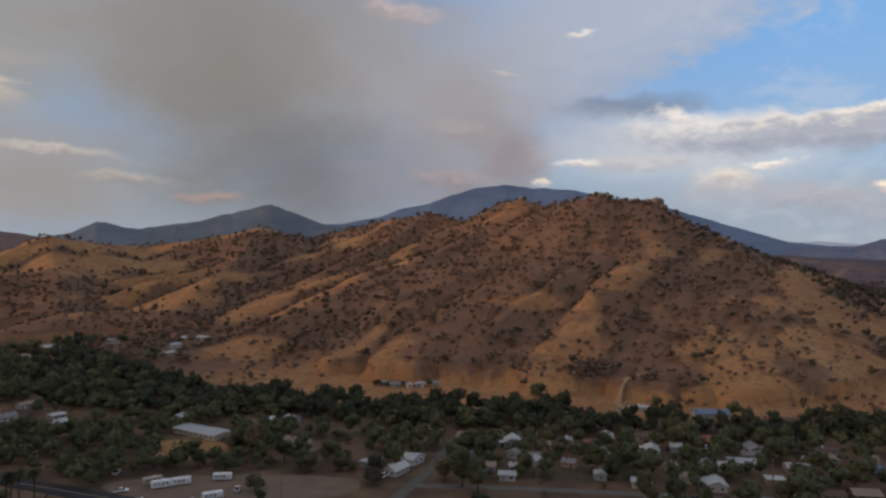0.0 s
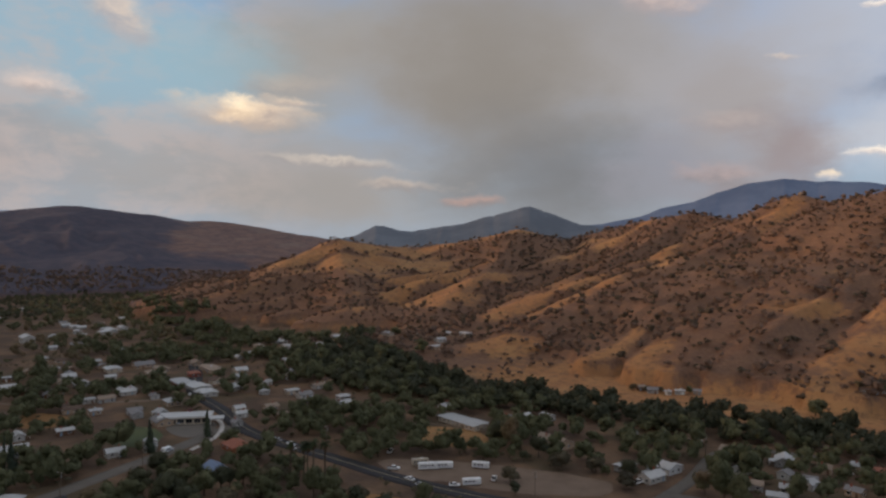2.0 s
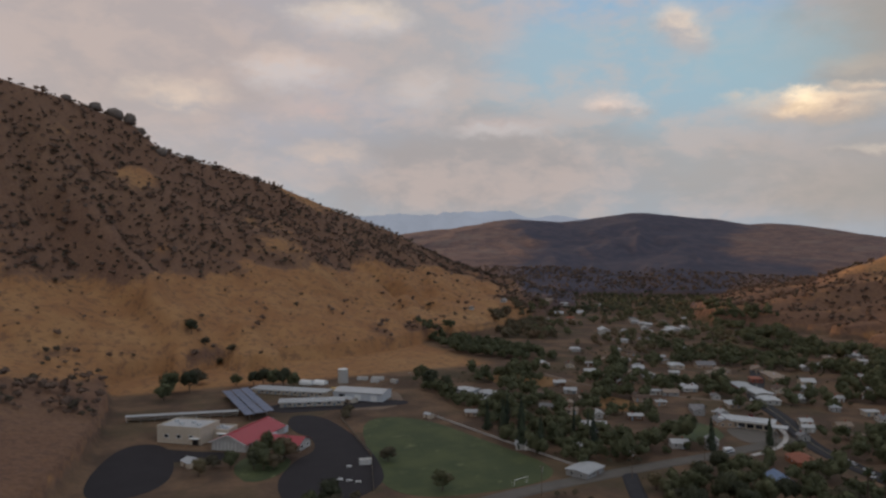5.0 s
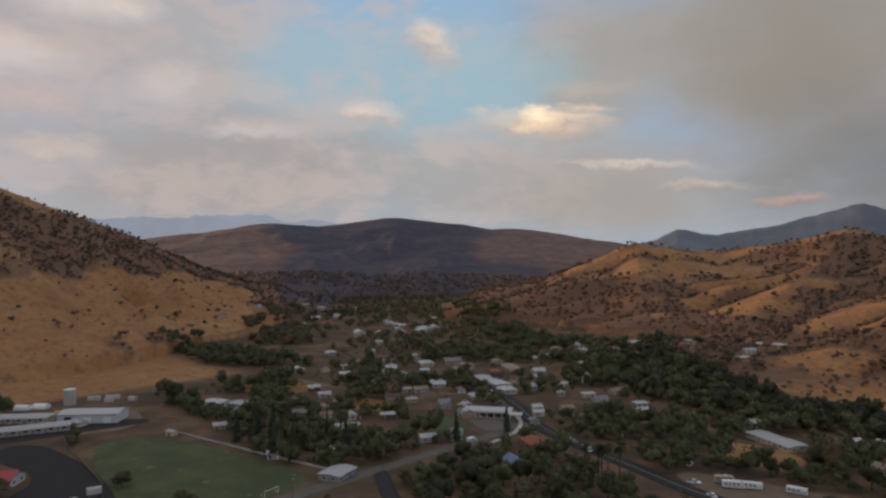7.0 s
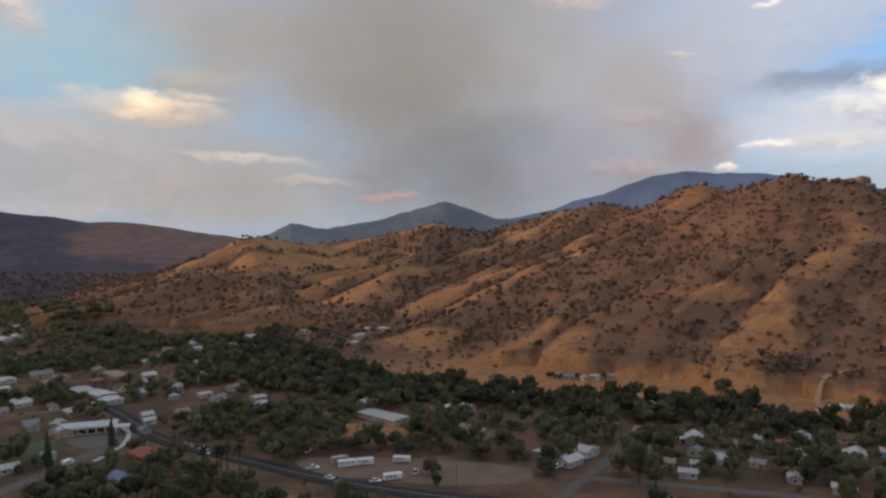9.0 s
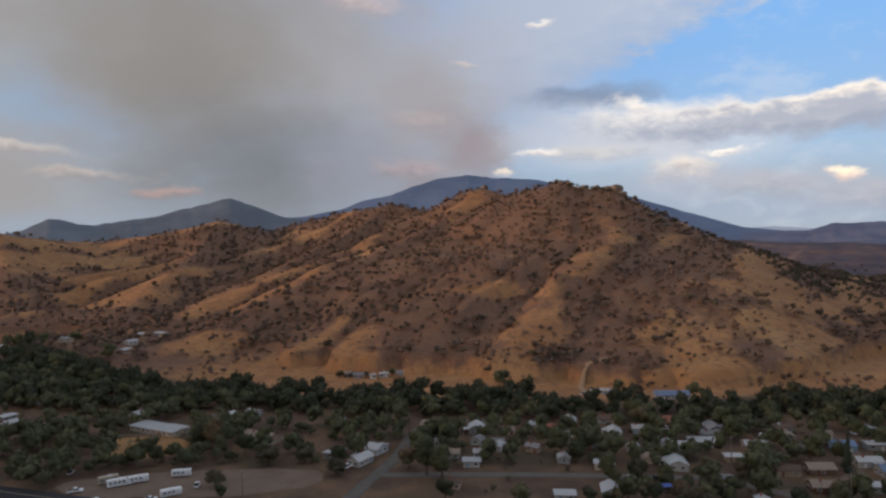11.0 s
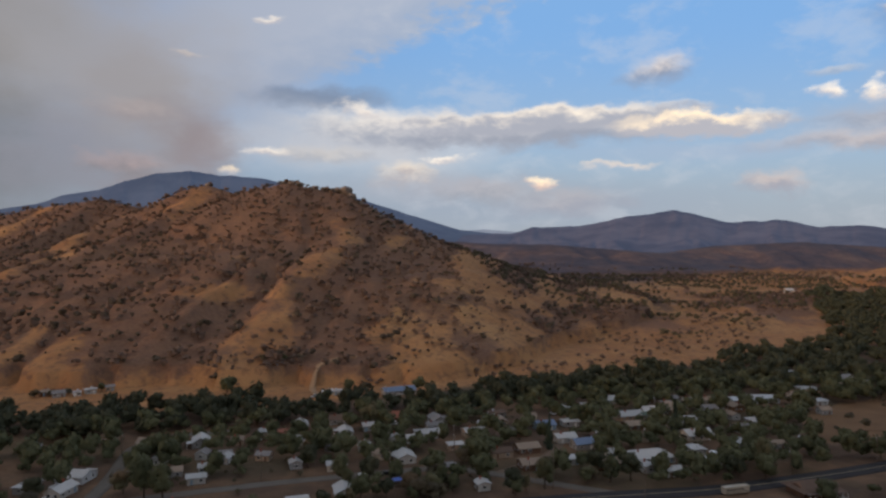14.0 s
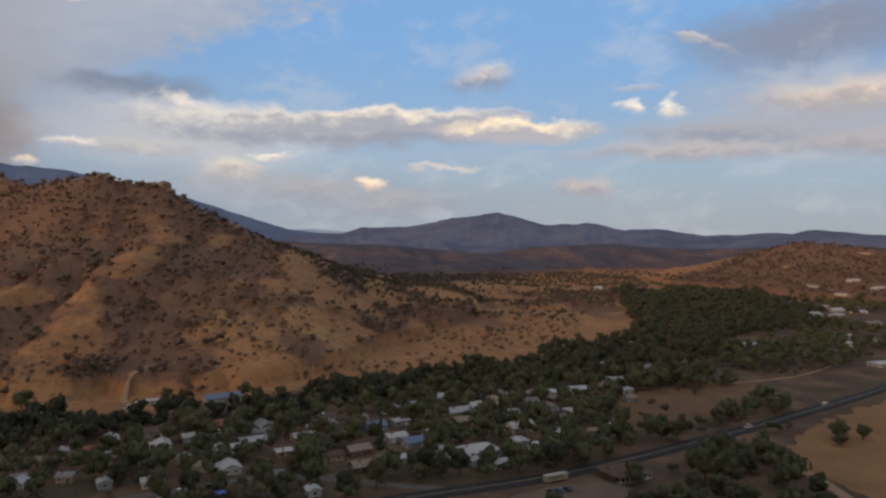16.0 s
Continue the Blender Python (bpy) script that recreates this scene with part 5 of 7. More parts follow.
def water_tank():
    ob = base("water_tank", -483, 151)
    v, f = cylinder(0, 0, -0.6, 10.0, 3.7, 3.7, 28)
    part("shell", (v, f), WALL["white"], ob)
    part("lid", cylinder(0, 0, 10.0, 10.6, 3.75, 0.3, 28), TRIM, ob)
    for z in (2.5, 5.0, 7.5):
        part("hoop", cylinder(0, 0, z, z + 0.12, 3.76, 3.76, 28), WALL["pale"], ob)
    part("ladder", merged(*[box(3.85, k * 0.22, 5, 0.06, 0.06, 10) for k in (-1, 1)], *[box(3.85, 0, 0.5 + i * 0.5, 0.05, 0.44, 0.05) for i in range(19)]), CHROME, ob)
    return tagged(ob, "tall white cylindrical water tank behind the school", "water tank")


water_tank()


def container(x, y, turn, w=6.0, d=2.5, h=2.6, mat=None):
    ob = base("container", x, y, turn)
    part("body", box(0, 0, h / 2 - 0.1, w, d, h + 0.2), mat or WALL["white"], ob)
    part("rib", merged(*[box(-w / 2 + 0.4 + i * (w - 0.8) / 9, s * (d / 2 + 0.03), h / 2, 0.12, 0.07, h - 0.2) for i in range(10) for s in (-1, 1)]), TRIM, ob)
    part("door", box(w / 2 + 0.03, 0, h / 2, 0.08, d - 0.2, h - 0.25), WALL["grey"], ob)
    return tagged(ob, "white steel storage container on bare ground", "container", "storage containers")


for x, y, turn, w in [(-486, 167, 55, 8), (-481, 177, 55, 9), (-474, 172, 52, 6), (-297, 101, 75, 5.5), (-466, 184, 20, 6)]:
    container(x, y, turn, w)


def tent(x, y):
    ob = base("shade_tent", x, y, 40)
    v, f = [], []
    for i in range(9):
        a = math.pi * i / 8
        v += [(-4.5, -3.2 * math.cos(a), 0.2 + 3.0 * math.sin(a)), (4.5, -3.2 * math.cos(a), 0.2 + 3.0 * math.sin(a))]
    f = [(2 * i, 2 * i + 1, 2 * i + 3, 2 * i + 2) for i in range(8)] + [tuple(range(0, 18, 2)), tuple(range(1, 18, 2))[::-1]]
    part("cover", (v, f), TRIM, ob)
    part("base_rail", merged(box(0, -3.2, 0, 9, 0.2, 0.5), box(0, 3.2, 0, 9, 0.2, 0.5)), CHROME, ob)
    return tagged(ob, "white rounded fabric shelter behind the classrooms", "shelter", "fabric shelters")


tent(-489, 126)
tent(-485, 135)


def walkway():
    mx, my, w, turn = along(-430, 6, -416, 66)
    ob = base("covered_walkway", mx, my, turn)
    part("roof", box(0, 0, 3.1, w, 5.0, 0.25), ROOF["pale"], ob)
    part("wall", box(0, 2.6, 1.2, w - 1, 0.3, 3.4), WALL["cream"], ob)
    for i in range(9):
        part("post", box(-w / 2 + 1 + i * (w - 2) / 8, -2.2, 1.4, 0.18, 0.18, 3.4), TRIM, ob)
    return tagged(ob, "long pale covered walkway between school buildings", "walkway")


walkway()


def white_hall(x0, y0, x1, y1, depth, h, label):
    mx, my, w, turn = along(x0, y0, x1, y1)
    ob = base("school_building", mx, my, turn)
    part("wall", box(0, depth / 2, h / 2 - 0.5, w, depth, h + 1), WALL["cream"], ob)
    part("parapet", merged(box(0, 0.15, h + 0.35, w + 0.2, 0.35, 0.7), box(0, depth - 0.15, h + 0.35, w + 0.2, 0.35, 0.7), box(-w / 2 + 0.1, depth / 2, h + 0.35, 0.35, depth - 0.6, 0.7),
                           box(w / 2 - 0.1, depth / 2, h + 0.35, 0.35, depth - 0.6, 0.7)), WALL["cream"], ob)
    part("roof", box(0, depth / 2, h + 0.06, w - 0.5, depth - 0.7, 0.12), ROOF["white"], ob)
    for i in range(4):
        part("roof_unit", box(w * (0.3 - 0.2 * i), depth * (0.35 + 0.2 * (i % 2)), h + 0.75, 2.0, 1.6, 1.3), WALL["pale"], ob)
    for i in range(max(1, int(w / 7))):
        window(ob, (i + 0.5) * 7 - int(w / 7) * 3.5, -0.05, h * 0.45, 0, 1.8, 1.6)
    part("entrance", box(w / 2 - 3, -0.06, 1.6, 3.4, 0.14, 3.2), GLASS, ob)
    part("canopy", box(w / 2 - 3, -1.2, 3.5, 5.0, 2.4, 0.3), TRIM, ob)
    return tagged(ob, label, "school building")


white_hall(-378, 19, -362, 38, 17, 8.0, "tall white flat-roofed school gymnasium with roof units")
white_hall(-374, 40, -366, 52, 11, 4.6, "low white flat-roofed school wing with roof units")


def red_hall():
    ob = base("school_building", -359, 61, 137)
    part("wall", wall_shape(36, 19, 4.2, 3.8), WALL["white"], ob)
    part("roof", roof_shape("g", 36, 19, 4.2, 0.4, 1.0, 0.25), ROOF["red"], ob)
    part("ridge_cap", box(0, 0, 8.3, 37.6, 0.6, 0.16), ROOF["red"], ob)
    for sx in (-1, 1):
        for sy in (-1, 1):
            e, f = sx * 19.05, sx * 19.15
            part("barge_board", ([(e, 0, 8.2), (f, 0, 8.2), (f, sy * 10.5, 4.0), (e, sy * 10.5, 4.0), (e, 0, 7.7), (f, 0, 7.7), (f, sy * 10.5, 3.5), (e, sy * 10.5, 3.5)],
                                 [(0, 1, 2, 3), (4, 7, 6, 5), (0, 4, 5, 1), (1, 5, 6, 2), (2, 6, 7, 3), (3, 7, 4, 0)]), TRIM, ob)
    for i in range(9):
        part("batten", box(-18.04, -8 + i * 2, 2.2, 0.1, 0.16, 4.2), TRIM, ob)
    # open porch along the street side
    part("porch_roof", box(-4, -11.6, 3.75, 22, 3.4, 0.18), ROOF["pale"], ob)
    for i in range(6):
        part("porch_post", box(-14 + i * 4, -12.9, 1.8, 0.3, 0.3, 3.8), TRIM, ob)
    for i in range(7):
        window(ob, -14 + i * 4.4, -9.52, 2.1, 0, 1.2, 1.4)
    wing = pose(-4, -22, 0, 0, 0, 90)
    part("wing_wall", wall_shape(23, 12, 3.5, 2.4), WALL["white"], ob).matrix_basis = wing
    part("wing_roof", roof_shape("g", 23, 12, 3.5, 0.4, 0.7), ROOF["red"], ob).matrix_basis = wing
    for i in range(4):
        window(ob, -10.02, -31 + i * 4.4, 1.9, 270, 1.3, 1.3)
    for k in (-3, 3):
        window(ob, -4 + k, -33.52, 1.9, 0, 1.3, 1.3)
    part("rear_lean_to", box(20.5, -6, 1.5, 4.4, 7, 3.4), WALL["pale"], ob)
    return tagged(ob, "white school hall with a broad red metal roof", "school hall")


red_hall()


def kiosk(x, y, w, label):
    ob = base("shed", x, y, 20)
    part("wall", wall_shape(w, w * 0.8, 2.3, 0.6), WALL["cream"], ob)
    part("roof", roof_shape("g", w, w * 0.8, 2.3, 0.35, 0.3), ROOF["pale"], ob)
    share("door", DOORS[0], ob, pose(0, -w * 0.4 - 0.02, 0))
    return tagged(ob, label, "shed", "small sheds")


kiosk(-362, 163, 5.0, "small pale shed at the field's corner")
kiosk(-330, 30, 8.0, "small pale shed below the school hall")
kiosk(-421, 136, 7.0, "small pale shed beside the metal hall")


def goal():
    ob = base("football_goal", -243, 150, 100)
    for k in (-1, 1):
        part("post", cylinder(k * 3.66, 0, 0, 2.44, 0.08, 0.08, 8), TRIM, ob)
        part("stay", merged(box(k * 3.66, 0.9, 0.05, 0.08, 1.8, 0.08), box(k * 3.66, 1.75, 0.6, 0.07, 0.07, 1.2)), TRIM, ob)
    part("crossbar", box(0, 0, 2.44, 7.4, 0.14, 0.14), TRIM, ob)
    return tagged(ob, "white steel football goal on the school field", "goal")


goal()


def picnic_table(x, y):
    ob = base("picnic_table", x, y, 70)
    part("tabletop", box(0, 0, 0.75, 2.4, 0.8, 0.08), TRIM, ob)
    for s in (-1, 1):
        part("bench", box(0, s * 0.75, 0.45, 2.4, 0.3, 0.06), TRIM, ob)
        part("leg", merged(box(s * 0.9, 0, 0.4, 0.1, 1.6, 0.1), box(s * 0.9, 0.3, 0.37, 0.1, 0.1, 0.74), box(s * 0.9, -0.3, 0.37, 0.1, 0.1, 0.74)), CHROME, ob)
    return tagged(ob, "white picnic table on the school yard", "table", "school yard tables")


for x, y in [(-281, 84), (-278, 87), (-275, 90), (-296, 93)]:
    picnic_table(x, y)


def wall_run(name, path, h, mat, label, category, thick=0.25):
    ob = new(name)
    ob.matrix_basis = pose(0, 0, 0)
    for (x0, y0), (x1, y1) in zip(path, path[1:]):
        mx, my, w, turn = along(x0, y0, x1, y1)
        count = max(1, int(w / 2.6))
        for i in range(count + 1):
            k = i / count
            px, py = x0 + (x1 - x0) * k, y0 + (y1 - y0) * k
            part("post", box(px, py, ground_at(px, py) + h / 2, 0.2, 0.2, h + 0.3), mat, ob)
        for i in range(count):
            k0, k1 = i / count, (i + 1) / count
            a, b = (x0 + (x1 - x0) * k0, y0 + (y1 - y0) * k0), (x0 + (x1 - x0) * k1, y0 + (y1 - y0) * k1)
            za, zb = ground_at(*a), ground_at(*b)
            nx, ny = -(b[1] - a[1]) / (w / count) * thick / 2, (b[0] - a[0]) / (w / count) * thick / 2
            v = [(p[0] + s * nx, p[1] + s * ny, z + e) for p, z in ((a, za), (b, zb)) for s in (-1, 1) for e in (0.05, h)]
            part("panel", (v, [(0, 1, 3, 2), (4, 6, 7, 5), (0, 4, 5, 1), (2, 3, 7, 6), (1, 5, 7, 3), (0, 2, 6, 4)]), mat, ob)
    return tagged(ob, label, category)


wall_run("fence", [(-364, 167), (-330, 172), (-290, 178), (-249, 185)], 1.1, CONCRETE, "low pale wall along the school field", "wall")
wall_run("fence", [(-262, 92), (-308, 108), (-382, 117)], 1.2, FENCE_WOOD, "grey fence between field and school yard", "fence", 0.08)
wall_run("fence", [(-148, 353), (-107, 354), (-94, 320)], 1.3, FENCE_WOOD, "grey board fence round the dry plot", "fence", 0.08)

# ---------------------------------------------------------------- vehicles and poles
WHEEL = mesh_of("wheel", (lambda s: ([(x, z - 0.34, y) for x, y, z in s[0]], s[1]))(cylinder(0, 0, 0.23, 0.45, 0.34, 0.34, 12)), RUBBER)
RIM = mesh_of("rim", (lambda s: ([(x, z - 0.34, y) for x, y, z in s[0]], s[1]))(cylinder(0, 0, 0.215, 0.465, 0.19, 0.19, 10)), CHROME)


def loft(sections, half):
    """A body from side sections (x, z) that narrow towards the roof: lower and upper outlines."""
    v, f = [], []
    k = len(sections)
    for s in (-1, 1):
        for x, z, inset in sections:
            v.append((x, s * (half - inset), z))
    f = [tuple(range(k))[::-1], tuple(range(k, 2 * k))]
    f += [(i, (i + 1) % k, (i + 1) % k + k, i + k) for i in range(k)]
    return v, f


def vehicle(kind, paint, x, y, turn):
    name = {"sedan": "car", "pickup": "pickup_truck", "van": "van", "motorhome": "motorhome", "trailer": "travel_trailer", "bus": "bus"}[kind]
    ob = base(name, x, y, turn)
    ob.matrix_basis = Matrix.Translation((0, 0, 0.16)) @ ob.matrix_basis
    m = CARPAINT[paint]
    if kind == "sedan":
        part("body", loft([(-2.2, 0.35, 0), (2.2, 0.35, 0), (2.25, 0.7, 0), (1.2, 0.92, 0.02), (-1.8, 0.95, 0.02), (-2.25, 0.85, 0)], 0.9), m, ob)
        part("cabin", loft([(0.95, 0.93, 0.05), (0.35, 1.42, 0.2), (-1.1, 1.42, 0.2), (-1.75, 0.95, 0.05)], 0.88), GLASS, ob)
        part("roof", loft([(0.38, 1.42, 0.2), (0.3, 1.48, 0.24), (-1.0, 1.48, 0.24), (-1.12, 1.42, 0.2)], 0.88), m, ob)
        axles, half, length = (-1.35, 1.35), 0.78, 2.25
    elif kind == "pickup":
        part("body", loft([(-2.7, 0.45, 0), (2.7, 0.45, 0), (2.75, 0.95, 0), (1.3, 1.1, 0.02), (-2.7, 1.1, 0.02)], 0.97), m, ob)
        part("cabin", loft([(1.25, 1.1, 0.04), (0.65, 1.75, 0.18), (-0.6, 1.75, 0.18), (-0.75, 1.1, 0.04)], 0.94), GLASS, ob)
        part("roof", loft([(0.7, 1.74, 0.18), (0.6, 1.82, 0.22), (-0.55, 1.82, 0.22), (-0.62, 1.74, 0.18)], 0.94), m, ob)
        part("bed", box(-1.75, 0, 1.12, 1.7, 1.6, 0.03), RUBBER, ob)
        axles, half, length = (-1.7, 1.7), 0.85, 2.75
    else:
        L, H = {"van": (2.9, 2.4), "motorhome": (4.4, 3.0), "trailer": (3.8, 2.7), "bus": (5.4, 3.0)}[kind]
        hood = 0.9 if kind in ("van", "motorhome") else 0.0
        part("body", loft([(-L, 0.45, 0), (L, 0.45, 0), (L, 1.2, 0), (L - hood, 1.35 if hood else H - 0.25, 0.02), (L - hood * 1.5 - 0.1, H, 0.06), (-L + 0.15, H, 0.06), (-L, H - 0.2, 0.02)], 1.15), m, ob)
        for s in (-1, 1):
            for i in range(int(L)):
                part("side_window", box(-L + 1.3 + i * 1.6, s * 1.15, H * 0.66, 1.0, 0.06, 0.6), GLASS, ob)
        part("stripe", merged(box(0, -1.16, H * 0.4, 2 * L - 0.6, 0.04, 0.18), box(0, 1.16, H * 0.4, 2 * L - 0.6, 0.04, 0.18)), CARPAINT["blue" if kind != "bus" else "black"], ob)
        part("windscreen", box(L - hood * 1.2 - 0.02, 0, H * 0.68, 0.2, 1.9, 0.75), GLASS, ob)
        if kind in ("motorhome", "trailer"):
            part("roof_unit", box(0, 0, H + 0.15, 1.0, 0.8, 0.32), TRIM, ob)
        axles, half, length = (-L * 0.6, L * 0.62), 0.95, L
    for a in axles:
        for s in (-1, 1):
            w = share("wheel", WHEEL, ob, pose(a, s * half if s > 0 else s * half, 0.34, 0, 0, 0 if s > 0 else 180) @ Matrix.Translation((0, -0.34 + 0.34, 0)))
            share("rim", RIM, w, pose(0, 0, 0))
    for s in (-1, 1):
        part("headlight", box(length, s * (half - 0.15), 0.72, 0.08, 0.3, 0.18), TRIM, ob)
        part("tail_light", box(-length - 0.01, s * (half - 0.15), 0.78, 0.06, 0.22, 0.22), CARPAINT["red"], ob)
    words = {"sedan": "saloon car", "pickup": "pickup truck", "van": "delivery van", "motorhome": "motorhome", "trailer": "travel trailer", "bus": "school bus"}[kind]
    return tagged(ob, "%s %s parked in the valley town" % (paint, words), words.split()[-1], "parked vehicles")


random.seed(5)
for kind, paint, x, y, turn in [
        ("sedan", "white", -204, 300, 155), ("sedan", "silver", -198, 297, 155), ("pickup", "white", -188, 293, 157), ("sedan", "white", -184, 288, 157), ("sedan", "white", -114, 268, 157),
        ("sedan", "silver", -107, 263, 337), ("van", "white", -236, 262, 92), ("bus", "tan", 213, 202, 350), ("sedan", "black", 202, 194, 80), ("sedan", "blue", 205, 193, 80),
        ("sedan", "black", 209, 192, 80), ("pickup", "white", 354, 197, 0), ("van", "tan", 437, 194, 0), ("pickup", "white", -126, 278, 20), ("bus", "yellow", -452, 138, 50)]:
    vehicle(kind, paint, x, y, turn)
for kind, paint, x, y, turn in [
        ("motorhome", "white", -112, 284, 30), ("trailer", "white", -106, 288, 25), ("motorhome", "tan", -117, 288, 35), ("trailer", "white", -91, 294, 8), ("sedan", "white", -94, 268, 20),
        ("trailer", "white", -88, 272, 30), ("pickup", "white", -81, 281, 100), ("pickup", "white", -24, 299, 60), ("sedan", "white", 3, 319, 80), ("pickup", "white", -138, 300, 100),
        ("sedan", "white", 91, 279, 175), ("sedan", "black", 100, 276, 355), ("pickup", "white", 108, 422, 10), ("motorhome", "white", 117, 426, 20), ("sedan", "silver", 140, 414, 40)]:
    vehicle(kind, paint, x, y, turn)
for kind, paint, x, y, turn in [
        ("sedan", "white", -271, 310, 60), ("sedan", "silver", -266, 305, 60), ("sedan", "red", -281, 330, 150), ("pickup", "black", -293, 355, 148), ("sedan", "white", -310, 364, 148),
        ("sedan", "white", -335, 398, 120), ("pickup", "silver", -192, 240, 30), ("pickup", "white", -400, 214, 20), ("sedan", "white", -395, 218, 20), ("pickup", "tan", -386, 222, 100),
        ("sedan", "white", 170, 330, 60), ("sedan", "silver", 176, 336, 60), ("pickup", "white", 182, 341, 150), ("sedan", "white", 205, 262, 80), ("sedan", "red", 222, 252, 80),
        ("trailer", "white", 240, 236, 120), ("sedan", "white", 60, 345, 10), ("pickup", "white", 130, 345, 170), ("sedan", "silver", 160, 318, 70), ("sedan", "white", 216, 330, 80)]:
    vehicle(kind, paint, x, y, turn)


def utility_pole(x, y, turn, h=11.0):
    ob = base("utility_pole", x, y, turn)
    part("pole", cylinder(0, 0, -0.5, h, 0.17, 0.12, 10), POLE_WOOD, ob)
    part("crossarm", box(0, 0.16, h - 0.8, 2.4, 0.12, 0.14), POLE_WOOD, ob)
    for k in (-1.05, -0.4, 0.4, 1.05):
        part("insulator", cylinder(k, 0.16, h - 0.73, h - 0.5, 0.06, 0.04, 8), TRIM, ob)
    part("transformer", cylinder(0.38, 0, h - 2.6, h - 1.7, 0.22, 0.22, 12), WALL["grey"], ob)
    return tagged(ob, "weathered wooden utility pole with a crossarm", "utility pole", "utility poles")


for x, y, turn, h in [(128, 271, 80, 15), (139, 384, 80, 12), (153, 235, 60, 13), (135, 286, 80, 14), (179, 213, 60, 12), (141, 233, 60, 13), (159, 244, 60, 13), (-228, 196, 30, 12), (-228, 150, 5, 12),
                      (-230, 240, 5, 12), (-226, 282, 5, 12), (-60, 266, 65, 11), (52, 290, 80, 11), (2, 348, 80, 11), (300, 205, 85, 12), (380, 202, 85, 12), (460, 200, 85, 12), (250, 208, 85, 12), (-170, 296, 65, 11), (-440, 185, 40, 12)]:
    utility_pole(x, y, turn, h)


# a frame half covered with a blue tarp, the roadside lodge, the store's lit sign
def tarp_frame():
    ob = base("tarp_shelter", 98, 258, 80)
    for i in range(4):
        for j in (-1, 1):
            part("post", box(-6 + i * 4, j * 2.6, 1.4, 0.14, 0.14, 2.8), FENCE_WOOD, ob)
    part("rafter", merged(*[box(-6 + i * 4, 0, 2.85, 0.14, 5.4, 0.14) for i in range(4)], *[box(0, j * 2.6, 2.85, 12.2, 0.14, 0.14) for j in (-1, 1)]), FENCE_WOOD, ob)
    xs = np.linspace(1.5, 8.0, 12)
    ys = np.linspace(-3.0, 3.0, 9)
    v = [(x, y, 3.0 + 0.25 * math.sin(x * 1.7 + y) - max(0.0, x - 6.0) * 1.2) for x in xs for y in ys]
    f = [tuple(q) for q in grid_faces(12, 9).tolist()]
    part("tarp", (v, f), TARP, ob, "crumpled blue tarp")
    return tagged(ob, "timber frame shelter half covered with blue tarp", "shelter")


tarp_frame()


def lodge():
    ob = base("roadside_lodge", 240, 190, -12)
    part("wall", wall_shape(15, 10, 3.2, 1.6), WALL["brown"], ob)
    part("roof", roof_shape("h", 16, 11, 3.2, 0.42, 1.2), ROOF["brown"], ob)
    part("porch_roof", box(0, -7.2, 2.9, 17, 3.0, 0.16), ROOF["brown"], ob)
    part("porch_floor", box(0, -7.2, 0.2, 17, 3.0, 0.5), FENCE_WOOD, ob)
    for i in range(8):
        part("porch_post", box(-8.2 + i * 2.34, -8.5, 1.5, 0.16, 0.16, 2.9), TRIM, ob)
    part("porch_rail", merged(box(0, -8.55, 1.15, 16.6, 0.08, 0.1), box(0, -8.55, 0.75, 16.6, 0.06, 0.08)), TRIM, ob)
    for i in range(4):
        window(ob, -5.4 + i * 3.6, -5.05, 1.7, 0)
    return tagged(ob, "brown roadside lodge with a railed white porch", "lodge")


lodge()


def neon_sign():
    ob = base("neon_sign", -341, 372, 150)
    part("post", box(0, 0, 3.4, 0.25, 0.25, 7.2), CHROME, ob)
    part("lamp", box(0, -0.1, 7.6, 1.5, 0.3, 1.9), LIT_RED, ob, "glowing red sign face")
    return tagged(ob, "glowing red store sign on a steel post", "sign")


neon_sign()


def long_store():
    mx, my, w, turn = along(-275, 298, -252, 313)
    ob = base("store", mx, my, turn)
    part("wall", box(0, 4.5, 1.9, w, 9, 4.8), WALL["cream"], ob)
    part("roof", box(0, 4.2, 4.45, w + 1, 11, 0.35), ROOF["white"], ob)
    part("fascia", box(0, -1.35, 4.1, w + 1, 0.15, 0.9), TRIM, ob)
    part("canopy", box(w / 2 + 3, -4, 4.0, 8, 7, 0.5), ROOF["white"], ob)
    for k in (-1, 1):
        part("canopy_post", box(w / 2 + 3 + k * 3, -4, 1.9, 0.3, 0.3, 4.0), TRIM, ob)
    for i in range(6):
        part("shop_window", box(-w / 2 + 3 + i * (w - 6) / 5, -0.05, 1.7, 3.4, 0.12, 2.2), GLASS, ob)
    return tagged(ob, "long low white store with a flat canopy", "store")


long_store()

# ---------------------------------------------------------------- trees
def ico(level):
    bm = bmesh.new()
    bmesh.ops.create_icosphere(bm, subdivisions=level, radius=1.0)
    v = np.array([p.co[:] for p in bm.verts])
    f = np.array([[q.index for q in face.verts] for face in bm.faces])
    bm.free()
    return v, f


